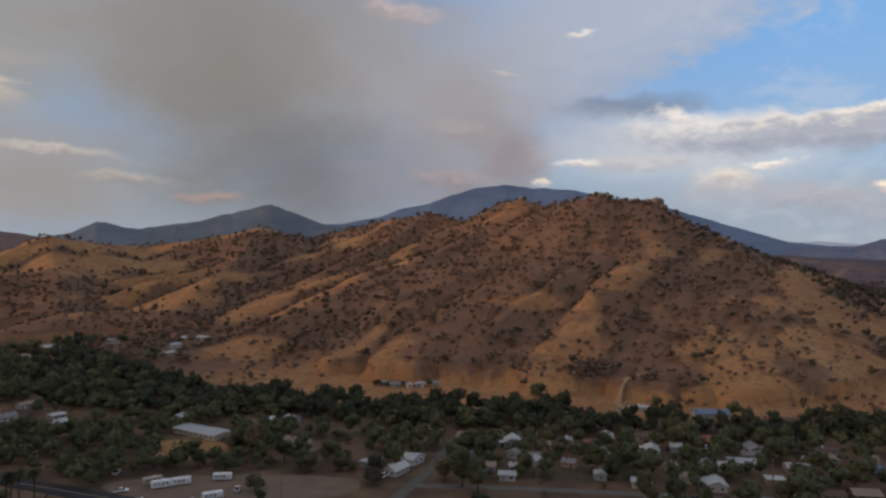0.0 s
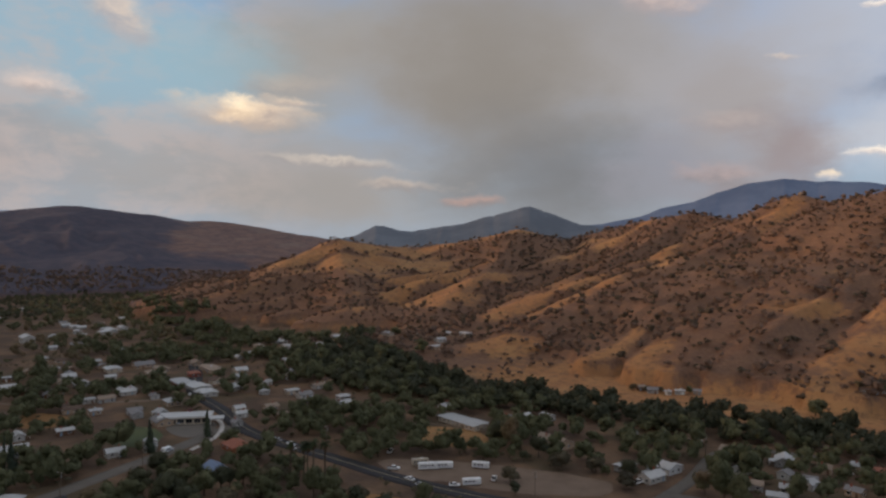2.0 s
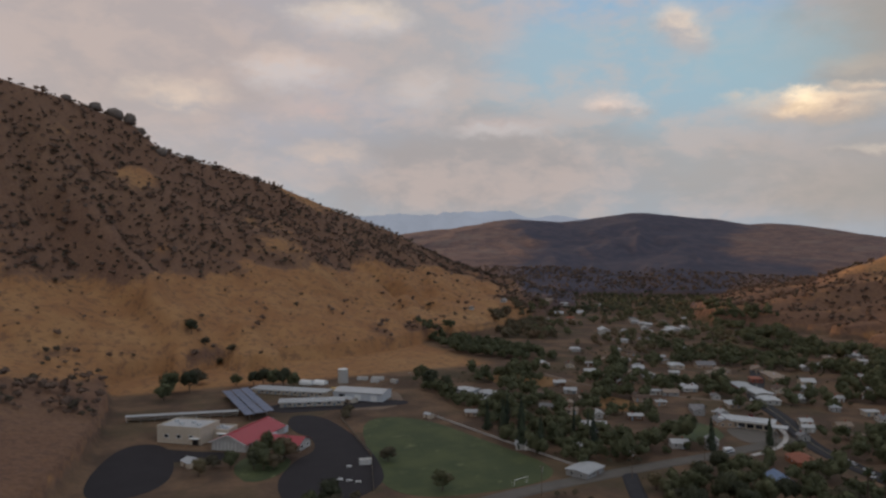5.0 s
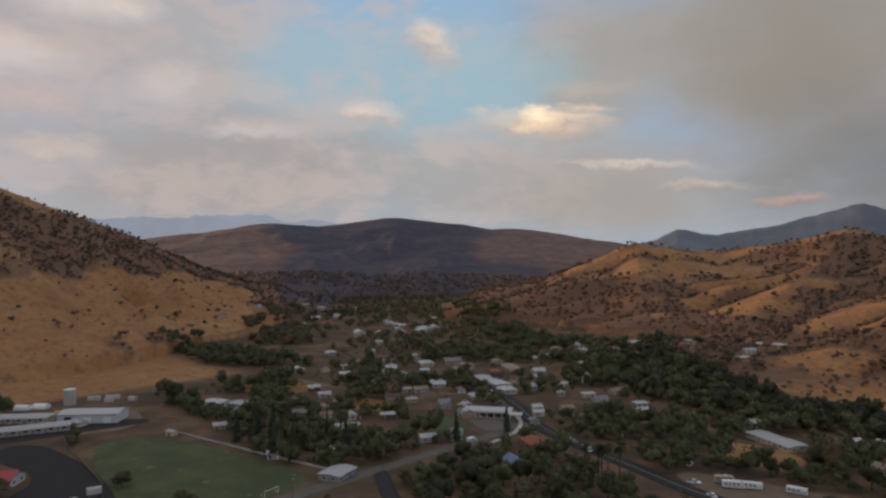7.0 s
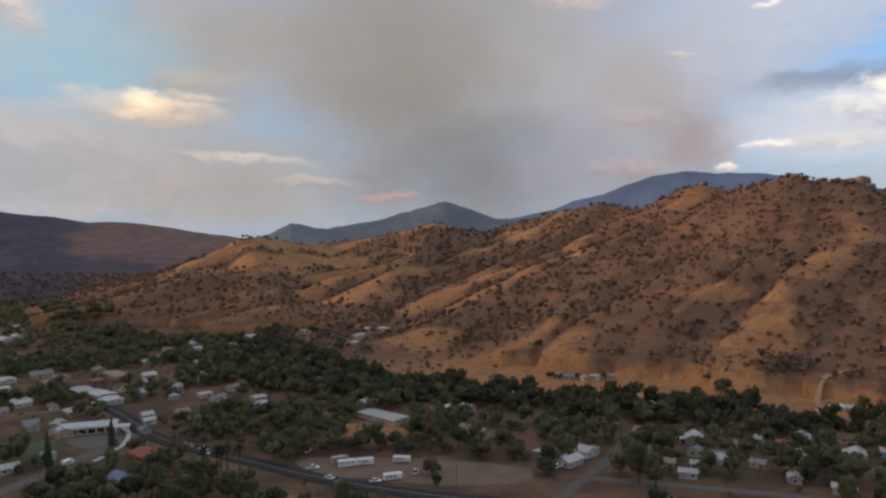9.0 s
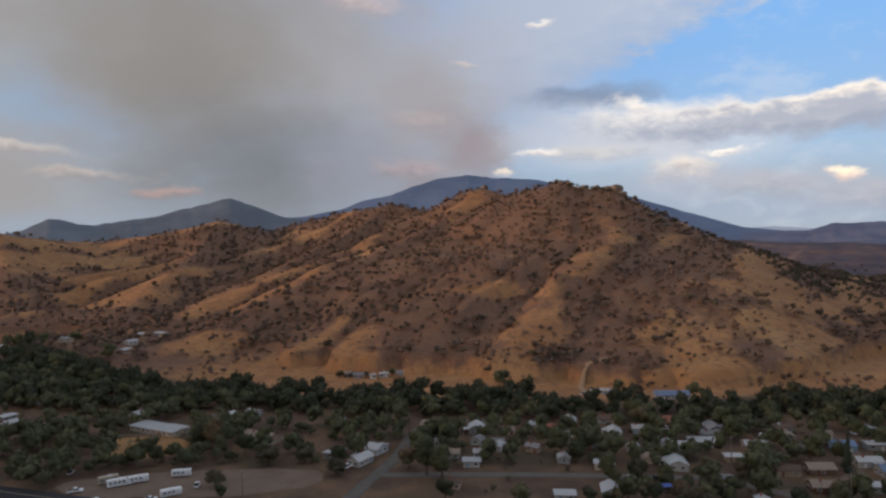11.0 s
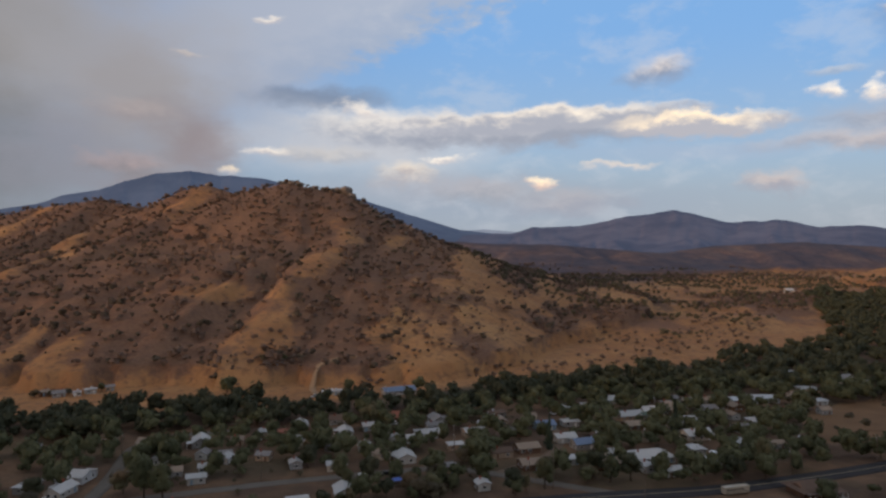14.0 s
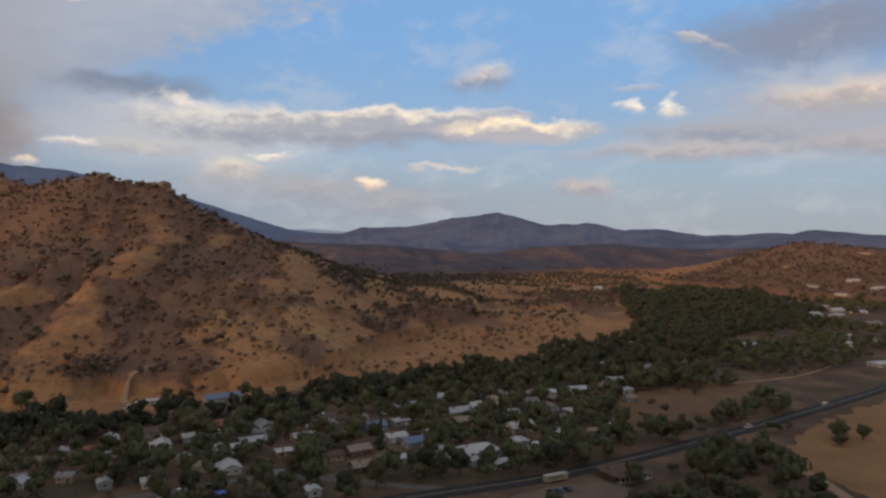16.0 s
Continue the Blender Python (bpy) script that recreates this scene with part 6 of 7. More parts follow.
def crown_shape(rng, lumps, leaves, leaf, core_level=1, width=1.0, tall=1.0, low=0.0, pointed=False):
    """A crown one unit in radius: uneven lumps and a shell of leaf sprays round them. Returns corners and triangles."""
    iv, itri = ico(core_level)
    V, F, k = [], [], 0
    centres = []
    for i in range(lumps):
        if pointed:
            h = i / max(1, lumps - 1)
            a = rng.uniform(0, 6.28)
            r = (1 - h) * 0.75 + 0.12
            c = np.array([math.cos(a) * 0.18 * (1 - h), math.sin(a) * 0.18 * (1 - h), -0.9 + 1.8 * h])
            size = np.array([r, r, 0.42])
        else:
            a, b = rng.uniform(0, 6.28), rng.uniform(-0.55, 0.95)
            q = 0.62 * math.sqrt(1 - min(1, b * b) * 0.8) * rng.uniform(0.5, 1.0) if i else 0.0
            c = np.array([math.cos(a) * q, math.sin(a) * q, b * 0.6 if i else 0.1])
            size = np.array([1, 1, 0.85]) * rng.uniform(0.34, 0.58) if i else np.array([0.62, 0.62, 0.6])
        centres.append((c, size))
        bumpy = 1 + 0.22 * (rng.random(len(iv)) - 0.5)
        V.append(iv * bumpy[:, None] * size * 0.74 + c)
        F.append(itri + k)
        k += len(iv)
    for i in range(leaves):
        c, size = centres[i % lumps]
        n = rng.normal(size=3)
        n /= np.linalg.norm(n)
        if n[2] < -0.4:
            n[2] *= -0.5
        p = c + n * size * rng.uniform(0.72, 1.14)
        u = np.cross(n, rng.normal(size=3))
        u /= np.linalg.norm(u)
        w = np.cross(n, u) + n * rng.uniform(-0.7, 0.7)
        s = leaf * rng.uniform(0.6, 1.4)
        V.append(np.array([p - u * s - w * s * 0.4, p + u * s - w * s * 0.6, p + w * s]))
        F.append(np.array([[k, k + 1, k + 2]]))
        k += 3
    v = np.concatenate(V) * np.array([width, width, tall])
    return v, np.concatenate(F)


def scatter(name, shapes, spots, mat, label, category, z_sink=0.0):
    """Many trees as one mesh. spots: arrays of x, y, z, radius, height share, turn, which shape."""
    x, y, z, r, t, turn, which = spots
    V, F, k = [], [], 0
    for i, (sv, sf) in enumerate(shapes):
        pick = np.nonzero(which == i)[0]
        if not len(pick):
            continue
        c, s = np.cos(turn[pick])[:, None], np.sin(turn[pick])[:, None]
        rad, tall = r[pick][:, None], (r * t)[pick][:, None]
        px = (sv[None, :, 0] * c - sv[None, :, 1] * s) * rad + x[pick][:, None]
        py = (sv[None, :, 0] * s + sv[None, :, 1] * c) * rad + y[pick][:, None]
        pz = (sv[None, :, 2] + 0.85) * tall + z[pick][:, None] - z_sink
        V.append(np.stack([px, py, pz], -1).reshape(-1, 3))
        F.append((sf[None] + (np.arange(len(pick)) * len(sv))[:, None, None]).reshape(-1, 3) + k)
        k += len(pick) * len(sv)
    me = quad_mesh(name, np.concatenate(V), np.concatenate(F), mat, False)
    return tagged(new(name, me), label, category, kind="stuff")


rng = np.random.default_rng(7)
NEAR = [crown_shape(rng, 14, 780, 0.09) for _ in range(4)]
WOOD = [crown_shape(rng, 5, 115, 0.165, 1) for _ in range(5)]
TINY = [crown_shape(rng, 1, 12, 0.34, 1, 1.0, 0.8) for _ in range(5)]
SHRUB = [crown_shape(rng, 2, 22, 0.30, 1, 1.0, 0.8) for _ in range(6)]


def inside(x, y, poly):
    """Which of the points lie in a polygon."""
    px, py = np.array(poly).T
    out = np.zeros(len(x), bool)
    j = len(px) - 1
    for i in range(len(px)):
        hit = ((py[i] > y) != (py[j] > y)) & (x < (px[j] - px[i]) * (y - py[i]) / (py[j] - py[i] + 1e-9) + px[i])
        out ^= hit
        j = i
    return out


def spread(poly, gap, rng, jitter=0.8):
    """Points on a shaken lattice inside a polygon."""
    p = np.array(poly)
    x, y = np.meshgrid(np.arange(p[:, 0].min(), p[:, 0].max(), gap), np.arange(p[:, 1].min(), p[:, 1].max(), gap))
    x, y = x.ravel(), y.ravel()
    x, y = x + rng.uniform(-jitter, jitter, len(x)) * gap, y + rng.uniform(-jitter, jitter, len(y)) * gap
    ok = inside(x, y, poly)
    return x[ok], y[ok]


def warped(poly, gap, rng, reach=34.0):
    """The same with the rim of the polygon frayed."""
    p = np.array(poly)
    x, y = np.meshgrid(np.arange(p[:, 0].min() - reach, p[:, 0].max() + reach, gap), np.arange(p[:, 1].min() - reach, p[:, 1].max() + reach, gap))
    x, y = x.ravel(), y.ravel()
    x, y = x + rng.uniform(-0.8, 0.8, len(x)) * gap, y + rng.uniform(-0.8, 0.8, len(y)) * gap
    ok = inside(x + reach * 3 * (fbm(x / 70, y / 70, 91) - 0.5), y + reach * 3 * (fbm(x / 70, y / 70, 95) - 0.5), poly)
    return x[ok], y[ok]


def spots_for(x, y, rng, small, large, shapes, tall=(0.9, 1.25), lift=0.0):
    k = len(x)
    return (x, y, height(x, y) + lift, rng.uniform(small, large, k), rng.uniform(tall[0], tall[1], k), rng.uniform(0, 6.28, k), rng.integers(0, shapes, k))


def clear_of_roads(x, y, extra=2.5):
    ok = np.ones(len(x), bool)
    for path, width in ROADS:
        for (ax, ay), (bx, by) in zip(path, path[1:]):
            l2 = (bx - ax) ** 2 + (by - ay) ** 2
            s = np.clip(((x - ax) * (bx - ax) + (y - ay) * (by - ay)) / l2, 0, 1)
            ok &= np.hypot(x - ax - s * (bx - ax), y - ay - s * (by - ay)) > width / 2 + extra
    return ok


def clear_of_houses(x, y, extra=2.0):
    ok = np.ones(len(x), bool)
    for hx, hy, w, *_ in HOUSES:
        ok &= np.hypot(x - hx, y - hy) > w * 0.42 + extra
        # keep the ground before each house open towards the middle of the valley
        d = math.hypot(hx, hy)
        t = x * hx / d + y * hy / d
        off = np.abs(x * hy / d - y * hx / d)
        ok &= ~((off < w * 0.28) & (t > d - np.where(hx < -150, 20, 9)) & (t < d))
    return ok


def open_before_roads(x, y):
    """Keep the verge on the valley side of the two main roads free of tall trees."""
    ok, r = np.ones(len(x), bool), np.hypot(x, y)
    for path, width in ROADS[:2]:
        for (ax, ay), (bx, by) in zip(path, path[1:]):
            if abs(ax) > 420:
                continue
            for step in (7, 14, 20):
                px, py = x * (1 + step / r), y * (1 + step / r)
                s = np.clip(((px - ax) * (bx - ax) + (py - ay) * (by - ay)) / ((bx - ax) ** 2 + (by - ay) ** 2), 0, 1)
                ok &= np.hypot(px - ax - s * (bx - ax), py - ay - s * (by - ay)) > width / 2 + 2
    return ok


OPEN = [[(-380, 127), (-366, 165), (-245, 182), (-236, 126), (-254, 90), (-290, 55), (-410, 80)], [(-148, 352), (-107, 353), (-95, 320), (-136, 321)], [(-140, 296), (-87, 304), (-33, 300), (-31, 274), (-79, 266), (-131, 273)],
        [(320, 182), (520, 178), (700, 190), (690, 60), (300, 60), (285, 110)], [(-530, 0), (-500, 190), (-380, 190), (-300, 0)], [(176, 205), (206, 201), (250, 205), (250, 168), (190, 168)], [(-240, 270), (-250, 335), (-310, 320), (-290, 262)],
        [(300, 226), (400, 216), (460, 250), (400, 280), (330, 270)], [(-420, 205), (-380, 205), (-370, 235), (-420, 235)]]


def clear_of_open(x, y):
    ok = np.ones(len(x), bool)
    for poly in OPEN:
        ok &= ~inside(x, y, poly)
    return ok


# woods along the river, below the hill
BELT = [(-300, 470), (-205, 410), (-125, 416), (-44, 384), (25, 380), (96, 366), (153, 354), (216, 354), (260, 362), (262, 398), (205, 398), (100, 408), (25, 424), (-60, 436), (-140, 452), (-220, 490), (-290, 560)]
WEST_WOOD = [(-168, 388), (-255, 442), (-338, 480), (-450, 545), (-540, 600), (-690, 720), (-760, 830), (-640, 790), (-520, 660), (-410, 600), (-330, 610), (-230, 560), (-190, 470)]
EAST_WOOD = [(235, 352), (340, 348), (420, 332), (480, 302), (560, 330), (660, 365), (820, 365), (1060, 465), (1180, 640), (960, 720), (700, 540), (560, 440), (430, 410), (340, 404), (235, 400)]
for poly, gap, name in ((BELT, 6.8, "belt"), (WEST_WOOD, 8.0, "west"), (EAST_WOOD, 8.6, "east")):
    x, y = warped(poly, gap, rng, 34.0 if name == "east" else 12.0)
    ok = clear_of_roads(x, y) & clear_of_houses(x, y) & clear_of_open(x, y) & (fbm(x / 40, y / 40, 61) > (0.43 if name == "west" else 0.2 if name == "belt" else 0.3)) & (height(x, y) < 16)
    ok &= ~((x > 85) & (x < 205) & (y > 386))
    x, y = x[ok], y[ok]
    # western woods take the paler leaves: the haze's lift put into leaf colour
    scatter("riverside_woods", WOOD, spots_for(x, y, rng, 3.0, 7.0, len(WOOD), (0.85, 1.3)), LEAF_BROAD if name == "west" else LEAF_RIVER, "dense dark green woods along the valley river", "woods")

# trees of the town: the nearer ones singly, the rest together
TOWN = [(-470, 200), (-330, 178), (-232, 40), (-120, 130), (0, 210), (140, 190), (250, 100), (420, 205), (470, 300), (400, 345), (230, 362), (90, 372), (20, 390), (-120, 425), (-260, 450), (-400, 520), (-560, 470), (-480, 300)]
x, y = spread(TOWN, 8.4, rng)
thick = fbm(x / 55, y / 55, 63)
ok = clear_of_roads(x, y) & open_before_roads(x, y) & clear_of_houses(x, y) & clear_of_open(x, y) & (thick > np.where(x < -230, 0.49, np.where(x > -30, 0.31, 0.47))) & (np.hypot(x, y) > 215)
x, y, thick = x[ok], y[ok], thick[ok]
order = np.argsort(np.hypot(x, y) + rng.uniform(0, 60, len(x)))
near, rest = order[:270], order[270:]
scatter("town_trees", WOOD, spots_for(x[rest], y[rest], rng, 2.4, 6.6, len(WOOD), (0.85, 1.35)), LEAF_BROAD, "dark green shade trees crowding the town", "trees")
bx, by = spread(TOWN, 9.0, rng)
ok = clear_of_roads(bx, by, 1.0) & clear_of_houses(bx, by, 1.0) & clear_of_open(bx, by) & (fbm(bx / 30, by / 30, 66) > 0.52) & (np.hypot(bx, by) > 200)
scatter("shrubs", SHRUB, spots_for(bx[ok], by[ok], rng, 1.0, 2.4, len(SHRUB), (0.7, 1.0)), LEAF_OAK, "low dark shrubs and hedges round the houses", "shrubs")

TREE_KINDS = []


def trunk_shape(h, r, rng):
    pieces = [cylinder(0, 0, -0.4, h, r, r * 0.6, 8)]
    for i in range(4):
        a, l = rng.uniform(0, 6.28), h * 0.8
        v, f = cylinder(0, 0, 0, l, r * 0.45, r * 0.18, 6)
        m = Matrix.Translation((0, 0, h * 0.8)) @ Matrix.Rotation(a, 4, "Z") @ Matrix.Rotation(radians(rng.uniform(25, 50)), 4, "X")
        pieces.append(([tuple(m @ Vector(p)) for p in v], f))
    return merged(*pieces)


for i, (leaf, label, squeeze, rise) in enumerate([(LEAF_BROAD, "round dark green shade tree beside the houses", 1.0, 1.0), (LEAF_OAK, "broad grey-green oak tree on dry ground", 1.1, 0.85),
                                                  (LEAF_BROAD, "tall leafy dark green tree in a yard", 0.85, 1.3), (LEAF_RIVER, "dense deep green tree by the street", 1.0, 1.1)]):
    v, f = NEAR[i]
    v = v * np.array([squeeze, squeeze, rise])
    crown = quad_mesh("crown", v + np.array([0, 0, 1.02 * rise]), f, leaf, False)
    trunk = mesh_of("trunk", trunk_shape(0.6 * rise, 0.085, rng), BARK)
    TREE_KINDS.append((crown, trunk, label))


def tree(kind, x, y, r, turn):
    crown, trunk, label = TREE_KINDS[kind]
    ob = base("tree", x, y, turn)
    m = Matrix.Scale(r, 4)
    share("trunk", trunk, ob, m)
    share("crown", crown, ob, m)
    return tagged(ob, label, "tree", "trees of the town")


for i in near:
    tree(int(rng.integers(0, 4)), float(x[i]), float(y[i]), float(rng.uniform(2.4, 5.2)), float(rng.uniform(0, 360)))
for kind, tx, ty, r in [(0, -250, 117, 4.6), (1, -297, 112, 4.2), (1, -388, 123, 4.0), (1, -380, 119, 3.2), (3, -433, 197, 6.5), (3, -424, 205, 5.0), (3, -500, 91, 5.0), (3, -497, 97, 6.0), (0, -493, 103, 6.4), (3, -488, 109, 6.2), (0, -484, 115, 5.4), (0, -506, 80, 4.5), (3, -611, 62, 6.0), (1, -604, 72, 4.2), (1, -600, 82, 4.0), (1, -596, 92, 4.0), (2, -330, 64, 4.8), (0, -322, 58, 5.0), (2, -316, 66, 4.4), (0, -310, 58, 4.8), (0, -497, 36, 8.0), (3, -500, 48, 7.0), (0, -478, 30, 6.0), (1, -524, 56, 7.0), (1, -321, 70, 6.5),
                        (2, 9, 288, 6.5), (0, 2, 296, 5.0), (2, 15, 282, 6.0), (1, -74, 281, 4.2), (1, -28, 291, 4.4), (0, 118, 350, 6.0), (3, -94, 334, 5.5), (2, -86, 328, 6.5), (0, 234, 180, 5.0), (2, 266, 158, 6.0), (2, 262, 166, 5.5),
                        (1, 311, 168, 4.8), (0, 304, 206, 5.5)]:
    tree(kind, tx, ty, r, tx * 7 % 360)
for kind, tx, ty, r in [(1, 360, 154, 3.6), (0, 372, 160, 5.0), (0, 380, 152, 4.0), (3, 280, 130, 4.0), (0, 236, 208, 5.5), (2, 242, 214, 6.0), (3, 226, 214, 4.5), (0, -313, 31, 4.0), (0, -318, 45, 4.2), (1, -308, 62, 4.6), (3, -312, 54, 4.0), (1, -322, 38, 3.6),
                        (0, -200, 203, 5.6), (3, -190, 209, 5.8), (0, -182, 222, 5.4), (3, -206, 214, 5.0), (2, -174, 236, 5.2), (1, -167, 247, 4.8), (0, -196, 222, 5.0), (0, 61, 454, 5.5), (3, 64, 457, 4.5), (1, -27, 489, 2.6), (1, -36, 489, 2.4), (0, -9, 492, 2.8), (1, -45, 489, 3.0), (1, 88, 482, 3.2), (0, 101, 481, 3.4), (0, 131, 430, 4.0), (1, 140, 422, 4.2), (0, 172, 414, 4.6)]:
    tree(kind, tx, ty, r, tx * 7 % 360)
for a, d, r in [(-12.1, 1001, 2.6), (-12.5, 999, 3.2), (-14.9, 993, 2.4), (-15.4, 990, 3.4), (-15.9, 988, 2.6), (-16.3, 986, 3.0), (-19.0, 942, 3.2), (-20.1, 922, 3.6), (-20.4, 920, 3.0)]:
    tree(1, *polar(a, d), r, a * 53 % 360)


def conifer(x, y, h, w, label, name="tree"):
    v, f = crown_shape(np.random.default_rng(int(h * 10 + w * 7)), 8, 260, 0.12, 1, 1.0, 1.0, 0.0, True)
    ob = base(name, x, y, (x * 13) % 360)
    share("crown", quad_mesh("crown", v * np.array([w, w, h * 0.52]) + np.array([0, 0, h * 0.55]), f, LEAF_FIR, False), ob, Matrix())
    part("trunk", cylinder(0, 0, -0.4, h * 0.4, 0.28, 0.16, 8), BARK, ob)
    return tagged(ob, label, "tree", "conifers of the town")


for x0, y0, h, w in [(-289, 211, 17, 1.6), (-284, 216, 14, 1.5), (-318, 186, 15, 3.2), (-306, 190, 17, 3.6), (-296, 184, 16, 3.4), (-286, 178, 18, 4.0), (-276, 182, 15, 3.6), (-324, 180, 13, 3.2), (-267, 206, 14, 4.2), (-330, 196, 14, 3.0),
                     (-243, 258, 13, 3.4), (180, 279, 13, 3.2), (-236, 290, 12, 3.0), (250, 274, 14, 3.4)]:
    conifer(x0, y0, h, w, "tall narrow dark conifer beside the street" if w < 2 else "tall dark green conifer in a yard")


def palm(x, y, h):
    prng = np.random.default_rng(int(abs(x) * 10))
    ob = base("palm_tree", x, y, (x * 31) % 360)
    part("trunk", cylinder(0, 0, -0.4, h, 0.38, 0.26, 10), BARK, ob)
    sv, sf = crown_shape(prng, 5, 150, 0.14, 1)
    share("skirt", quad_mesh("skirt", sv * np.array([1.3, 1.3, 2.2]) + np.array([0, 0, h - 2.0]), sf, PALM_SKIRT, False), ob, Matrix())
    V, F = [], []
    for i in range(34):
        a, up = prng.uniform(0, 6.28), prng.uniform(-0.5, 1.2)
        dirx, diry = math.cos(a), math.sin(a)
        k = len(V)
        for s in range(5):
            q = s / 4 * 2.4
            zz = h + 0.3 + up * q - 0.28 * q * q
            wd = 0.42 * math.sin(math.pi * (0.15 + 0.8 * s / 4))
            V += [(dirx * q - diry * wd, diry * q + dirx * wd, zz), (dirx * q, diry * q, zz + 0.1), (dirx * q + diry * wd, diry * q - dirx * wd, zz)]
        for s in range(4):
            b = k + 3 * s
            F += [(b, b + 1, b + 4, b + 3), (b + 1, b + 2, b + 5, b + 4)]
    part("fronds", (V, F), LEAF_PALM, ob)
    return tagged(ob, "tall fan palm with a brown frond skirt", "palm", "palms by the highway")


for x0, y0, h in [(-150, 246, 17), (-146, 244, 18.5), (-143, 248, 17.5), (-154, 250, 15), (-158, 246, 16)]:
    palm(x0, y0, h)

# far town trees, scattered oaks of the eastern plain and of the western slope
FAR_TOWN = [(-400, 380), (-520, 330), (-760, 480), (-950, 640), (-1000, 800), (-860, 860), (-700, 760), (-540, 600), (-420, 500)]
x, y = spread(FAR_TOWN, 13.0, rng)
ok = clear_of_roads(x, y) & clear_of_houses(x, y) & (fbm(x / 50, y / 50, 71) > 0.49)
scatter("town_trees", WOOD, spots_for(x[ok], y[ok], rng, 2.8, 5.6, len(WOOD)), LEAF_BROAD, "dark green trees of the upper valley", "trees")
VALLEY_HEAD = [(-820, 560), (-1000, 620), (-1250, 900), (-1150, 1150), (-900, 1180), (-720, 900), (-700, 760)]
x, y = spread(VALLEY_HEAD, 12.0, rng)
ok = clear_of_houses(x, y) & (fbm(x / 60, y / 60, 79) > 0.36) & (height(x, y) < 9)
scatter("town_trees", SHRUB, spots_for(x[ok], y[ok], rng, 3.0, 5.4, len(SHRUB)), LEAF_RIVER, "dark trees at the head of the valley", "trees")
EAST_LOTS = [(300, 285), (330, 232), (420, 262), (470, 250), (560, 240), (660, 250), (640, 330), (520, 330), (440, 310), (380, 300)]
x, y = spread(EAST_LOTS, 7.5, rng)
ok = clear_of_roads(x, y, 6) & clear_of_houses(x, y) & (fbm(x / 34, y / 34, 87) > 0.45)
scatter("brush", SHRUB, spots_for(x[ok], y[ok], rng, 1.6, 4.2, len(SHRUB), (0.8, 1.15)), LEAF_OAK, "brown-green thicket on the vacant eastern lots", "brush")
FAR_EAST_TOWN = [(520, 240), (760, 260), (1200, 340), (1500, 420), (1500, 640), (1200, 600), (1080, 460), (820, 355), (600, 350), (500, 300)]
x, y = spread(FAR_EAST_TOWN, 15.0, rng)
ok = clear_of_roads(x, y) & clear_of_houses(x, y) & (fbm(x / 60, y / 60, 73) > 0.42) & (height(x, y) < 10)
scatter("town_trees", WOOD, spots_for(x[ok], y[ok], rng, 3.6, 7.0, len(WOOD)), LEAF_BROAD, "dark green trees of the eastern outskirts", "trees")
PLAIN = [(440, 500), (700, 560), (960, 740), (1250, 760), (1300, 1200), (700, 1300), (420, 900), (380, 640)]
x, y = spread(PLAIN, 13.0, rng)
ok = fbm(x / 60, y / 60, 75) > 0.47
scatter("oaks", SHRUB, spots_for(x[ok], y[ok], rng, 2.6, 5.0, len(SHRUB)), LEAF_OAK, "scattered dark oaks on the golden plain", "oaks")
PLAIN_B = [(900, 1000), (1450, 860), (1700, 1250), (1150, 1600), (600, 1550), (560, 1300)]
x, y = spread(PLAIN_B, 20.0, rng)
ok = (fbm(x / 90, y / 90, 77) > 0.53) & (height(x, y) < 14)
scatter("oaks", TINY, spots_for(x[ok], y[ok], rng, 3.0, 6.0, len(TINY)), LEAF_HILL, "far dark oaks across the eastern plain", "oaks")
GROVE = [(-690, 300), (-560, 286), (-500, 320), (-500, 356), (-560, 350), (-660, 330)]
x, y = spread(GROVE, 8.5, rng)
scatter("grove", WOOD, spots_for(x, y, rng, 3.6, 6.5, len(WOOD)), LEAF_BROAD, "green grove at the foot of the slope", "grove")
GROVE_B = [(-720, 410), (-640, 380), (-600, 420), (-680, 470), (-800, 500)]
x, y = spread(GROVE_B, 9.0, rng)
scatter("grove", WOOD, spots_for(x, y, rng, 3.6, 6.0, len(WOOD)), LEAF_OAK, "dark grove at the mouth of the valley", "grove")

APRON = [(40, 440), (130, 430), (260, 424), (430, 446), (560, 482), (640, 560), (560, 640), (400, 640), (250, 580), (60, 520)]
x, y = spread(APRON, 11.0, rng)
ok = clear_of_houses(x, y, 4) & (fbm(x / 40, y / 40, 83) > 0.44) & (np.hypot(x - 112, y - 450) > 26)
scatter("oaks", SHRUB, spots_for(x[ok], y[ok], rng, 1.4, 3.6, len(SHRUB), (0.75, 1.05), -0.3), LEAF_HILL, "brown brush and small oaks at the foot of the hill", "oaks")

FOOT = [(-330, 650), (-250, 545), (-150, 470), (-75, 460), (-75, 540), (-160, 640), (-330, 760)]
x, y = spread(FOOT, 10.0, rng)
ok = clear_of_houses(x, y, 4) & (fbm(x / 34, y / 34, 85) > 0.45)
scatter("oaks", SHRUB, spots_for(x[ok], y[ok], rng, 1.4, 3.6, len(SHRUB), (0.75, 1.05), -0.3), LEAF_HILL, "brown brush along the foot of the hill", "oaks")

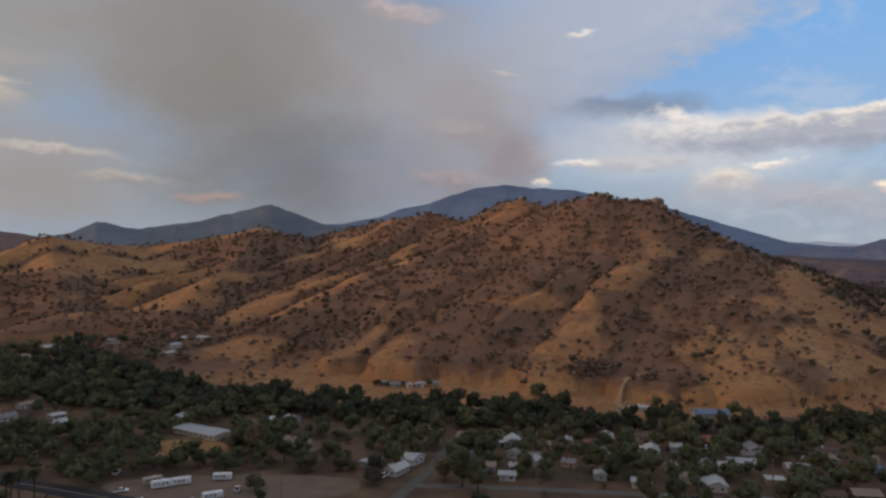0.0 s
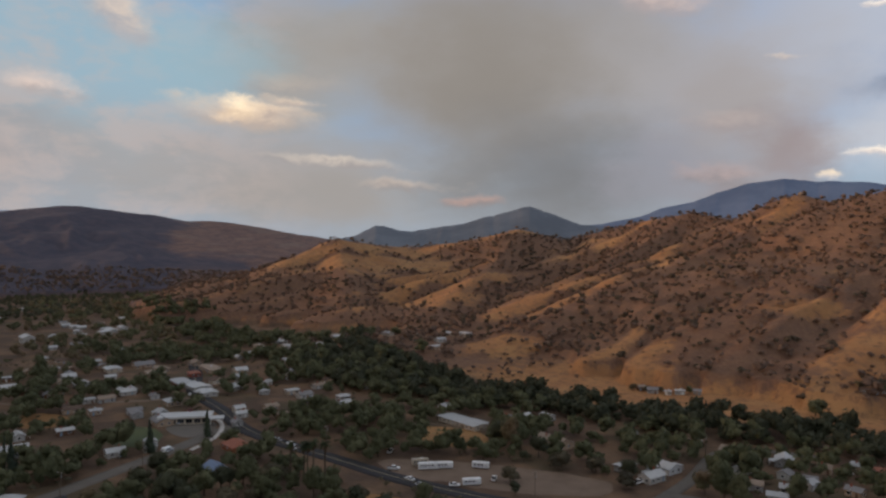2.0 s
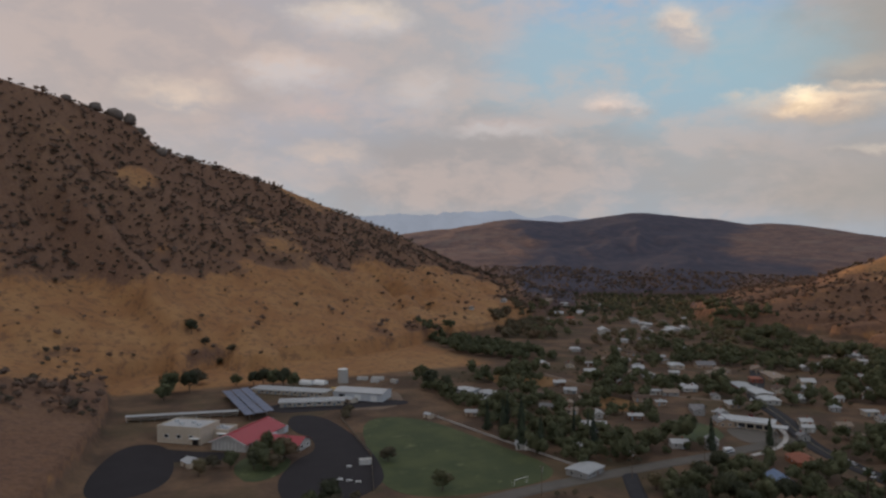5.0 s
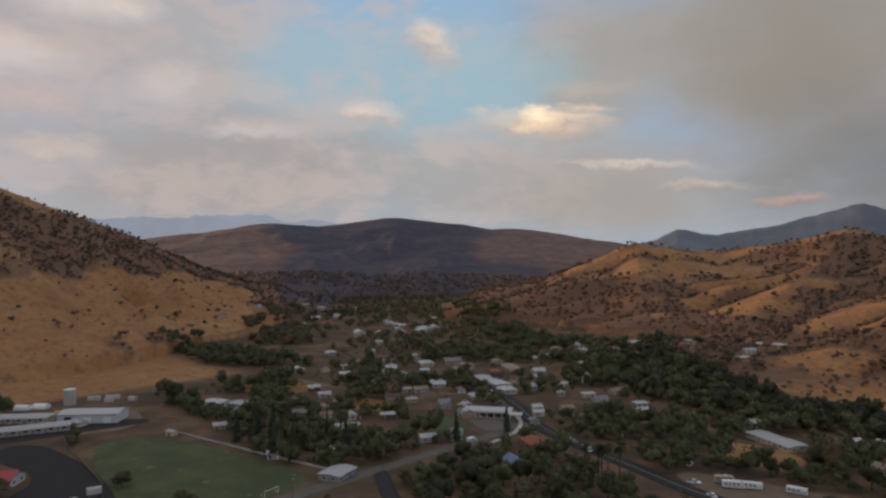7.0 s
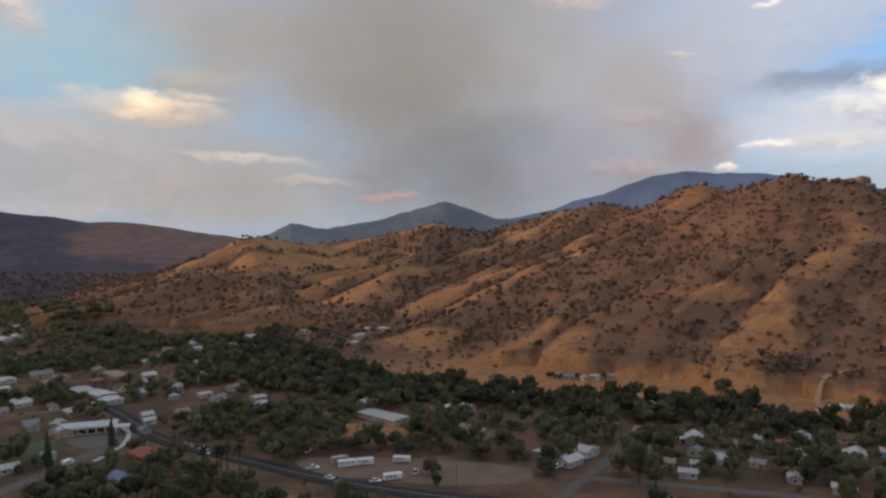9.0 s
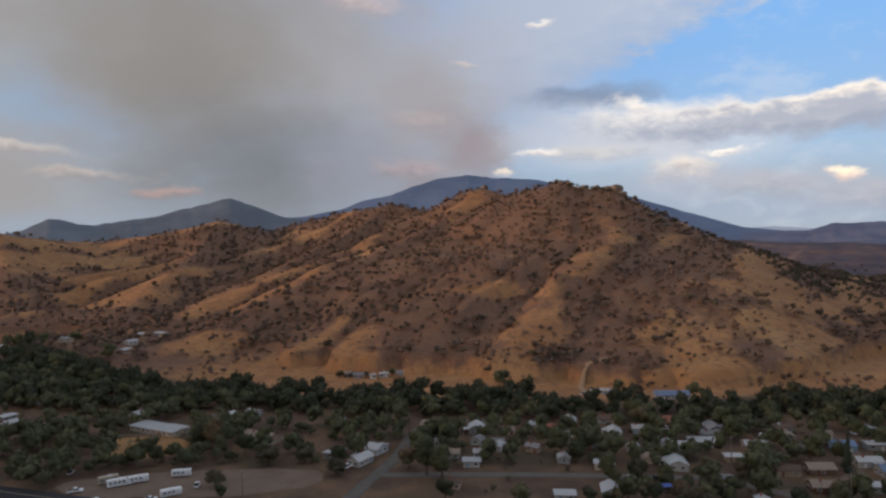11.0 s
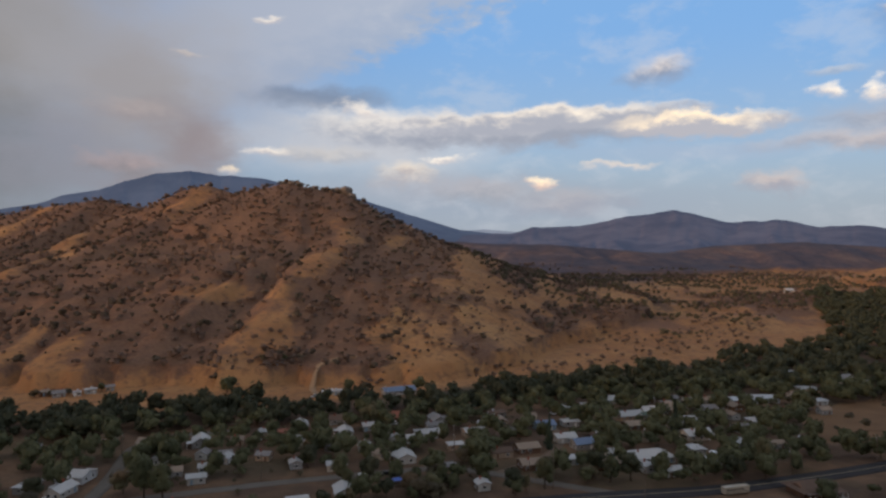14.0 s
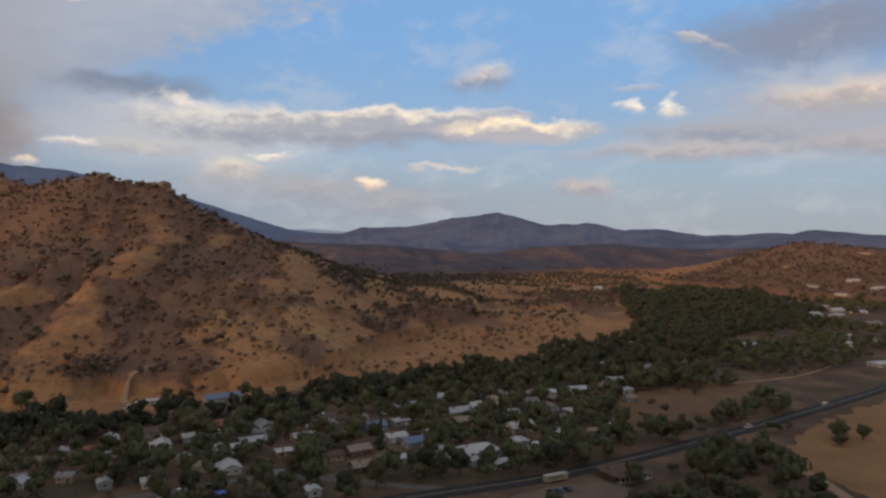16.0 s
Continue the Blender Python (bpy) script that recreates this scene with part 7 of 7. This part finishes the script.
# oaks and scrub of the hills: thick where the brush is, single on the grass
az = rng.uniform(-74, 110, 74000)
dd = np.sqrt(rng.uniform(400.0 ** 2, 1650.0 ** 2, 74000))
x, y = -np.sin(np.radians(az)) * dd, np.cos(np.radians(az)) * dd
z = height(x, y)
cover = brush_cover(x, y, z)
even = smooth(-120, 60, x) * smooth(-36, -30, az) * smooth(1300, 1100, dd)
keep = (z > 7 - 4.5 * even) & (rng.random(len(x)) < (0.10 + 0.07 * even + (0.64 - 0.18 * even) * cover ** 1.2) * np.where(az > 52, 1.1, 1.0)) & clear_of_houses(x, y, 4)
x, y, z, cover = x[keep], y[keep], z[keep], cover[keep]
dark = rng.random(len(x)) < 0.28
near_hill = np.hypot(x, y) < 700
for flag, shapes, mat, label in ((dark & near_hill, SHRUB, LEAF_HILL_OAK, "dark round oaks dotted over the lower hills"), (~dark & near_hill, SHRUB, LEAF_HILL, "brown half-bare oaks and brush on the lower hills"),
                                 (dark & ~near_hill, TINY, LEAF_HILL_OAK, "dark round oaks dotted over the upper hills"), (~dark & ~near_hill, TINY, LEAF_HILL, "brown half-bare oaks and brush on the upper hills")):
    k = int(flag.sum())
    big = rng.uniform(0, 1, k) ** 1.7
    scatter("hill_oaks", shapes, (x[flag], y[flag], z[flag], np.where(cover[flag] > 0.45, 2.0 + 3.5 * big, 1.1 + 3.8 * big ** 1.5), rng.uniform(0.8, 1.15, k), rng.uniform(0, 6.28, k), rng.integers(0, len(shapes), k)), mat, label, "oaks", 0.3)


# ---------------------------------------------------------------- rocks of the summit and the western crag
def boulder(x, y, size, turn, sink=0.25):
    brng = np.random.default_rng(int(abs(x * 3 + y)))
    v, f = ico(2)
    v = np.sign(v) * np.abs(v) ** 0.75
    v = v * (1 + 0.9 * (fbm(v[:, 0] * 1.7 + x, v[:, 1] * 1.7 + v[:, 2] * 1.3, 81, 3) - 0.5))[:, None] * np.array(size)
    ob = new("boulder", quad_mesh("boulder", v, f, ROCK, False))
    ob.matrix_basis = pose(x, y, float(height(x, y)) + size[2] * (1 - 2 * sink), brng.uniform(-8, 8), brng.uniform(-8, 8), turn)
    return tagged(ob, "weathered granite boulder on the hill crest", "boulder", "rocks of the crest")


for a, d, sx, sy, sz in [(-16.8, 985, 11, 8, 6.5), (-16.0, 990, 9, 7, 4.5), (-15.2, 992, 6, 6, 3.5), (-14.4, 994, 5, 5, 3), (-13.2, 996, 6, 5, 3.2), (-12.6, 998, 8, 6, 3.5), (-12.0, 1002, 5, 5, 3), (-17.3, 975, 6, 6, 4), (-18.0, 960, 5, 4, 3),
                         (-6.4, 1080, 6, 5, 3), (-19.5, 930, 4, 4, 2.6), (-20.5, 915, 5, 4, 2.6), (-21.5, 900, 4, 3, 2.2)]:
    bx0, by0 = polar(a, d)
    boulder(bx0, by0, (sx, sy, sz), a * 37 % 360)
for a, d, sx, sy, sz in [(88.2, 1098, 9, 8, 9), (89.2, 1096, 12, 9, 8), (90.6, 1090, 8, 9, 6), (87.4, 1095, 6, 6, 5), (92.4, 1085, 9, 7, 6), (84, 1120, 7, 6, 5), (79, 1170, 6, 6, 4), (86.0, 1060, 8, 7, 6)]:
    bx0, by0 = polar(a, d)
    boulder(bx0, by0, (sx, sy, sz), a * 37 % 360)
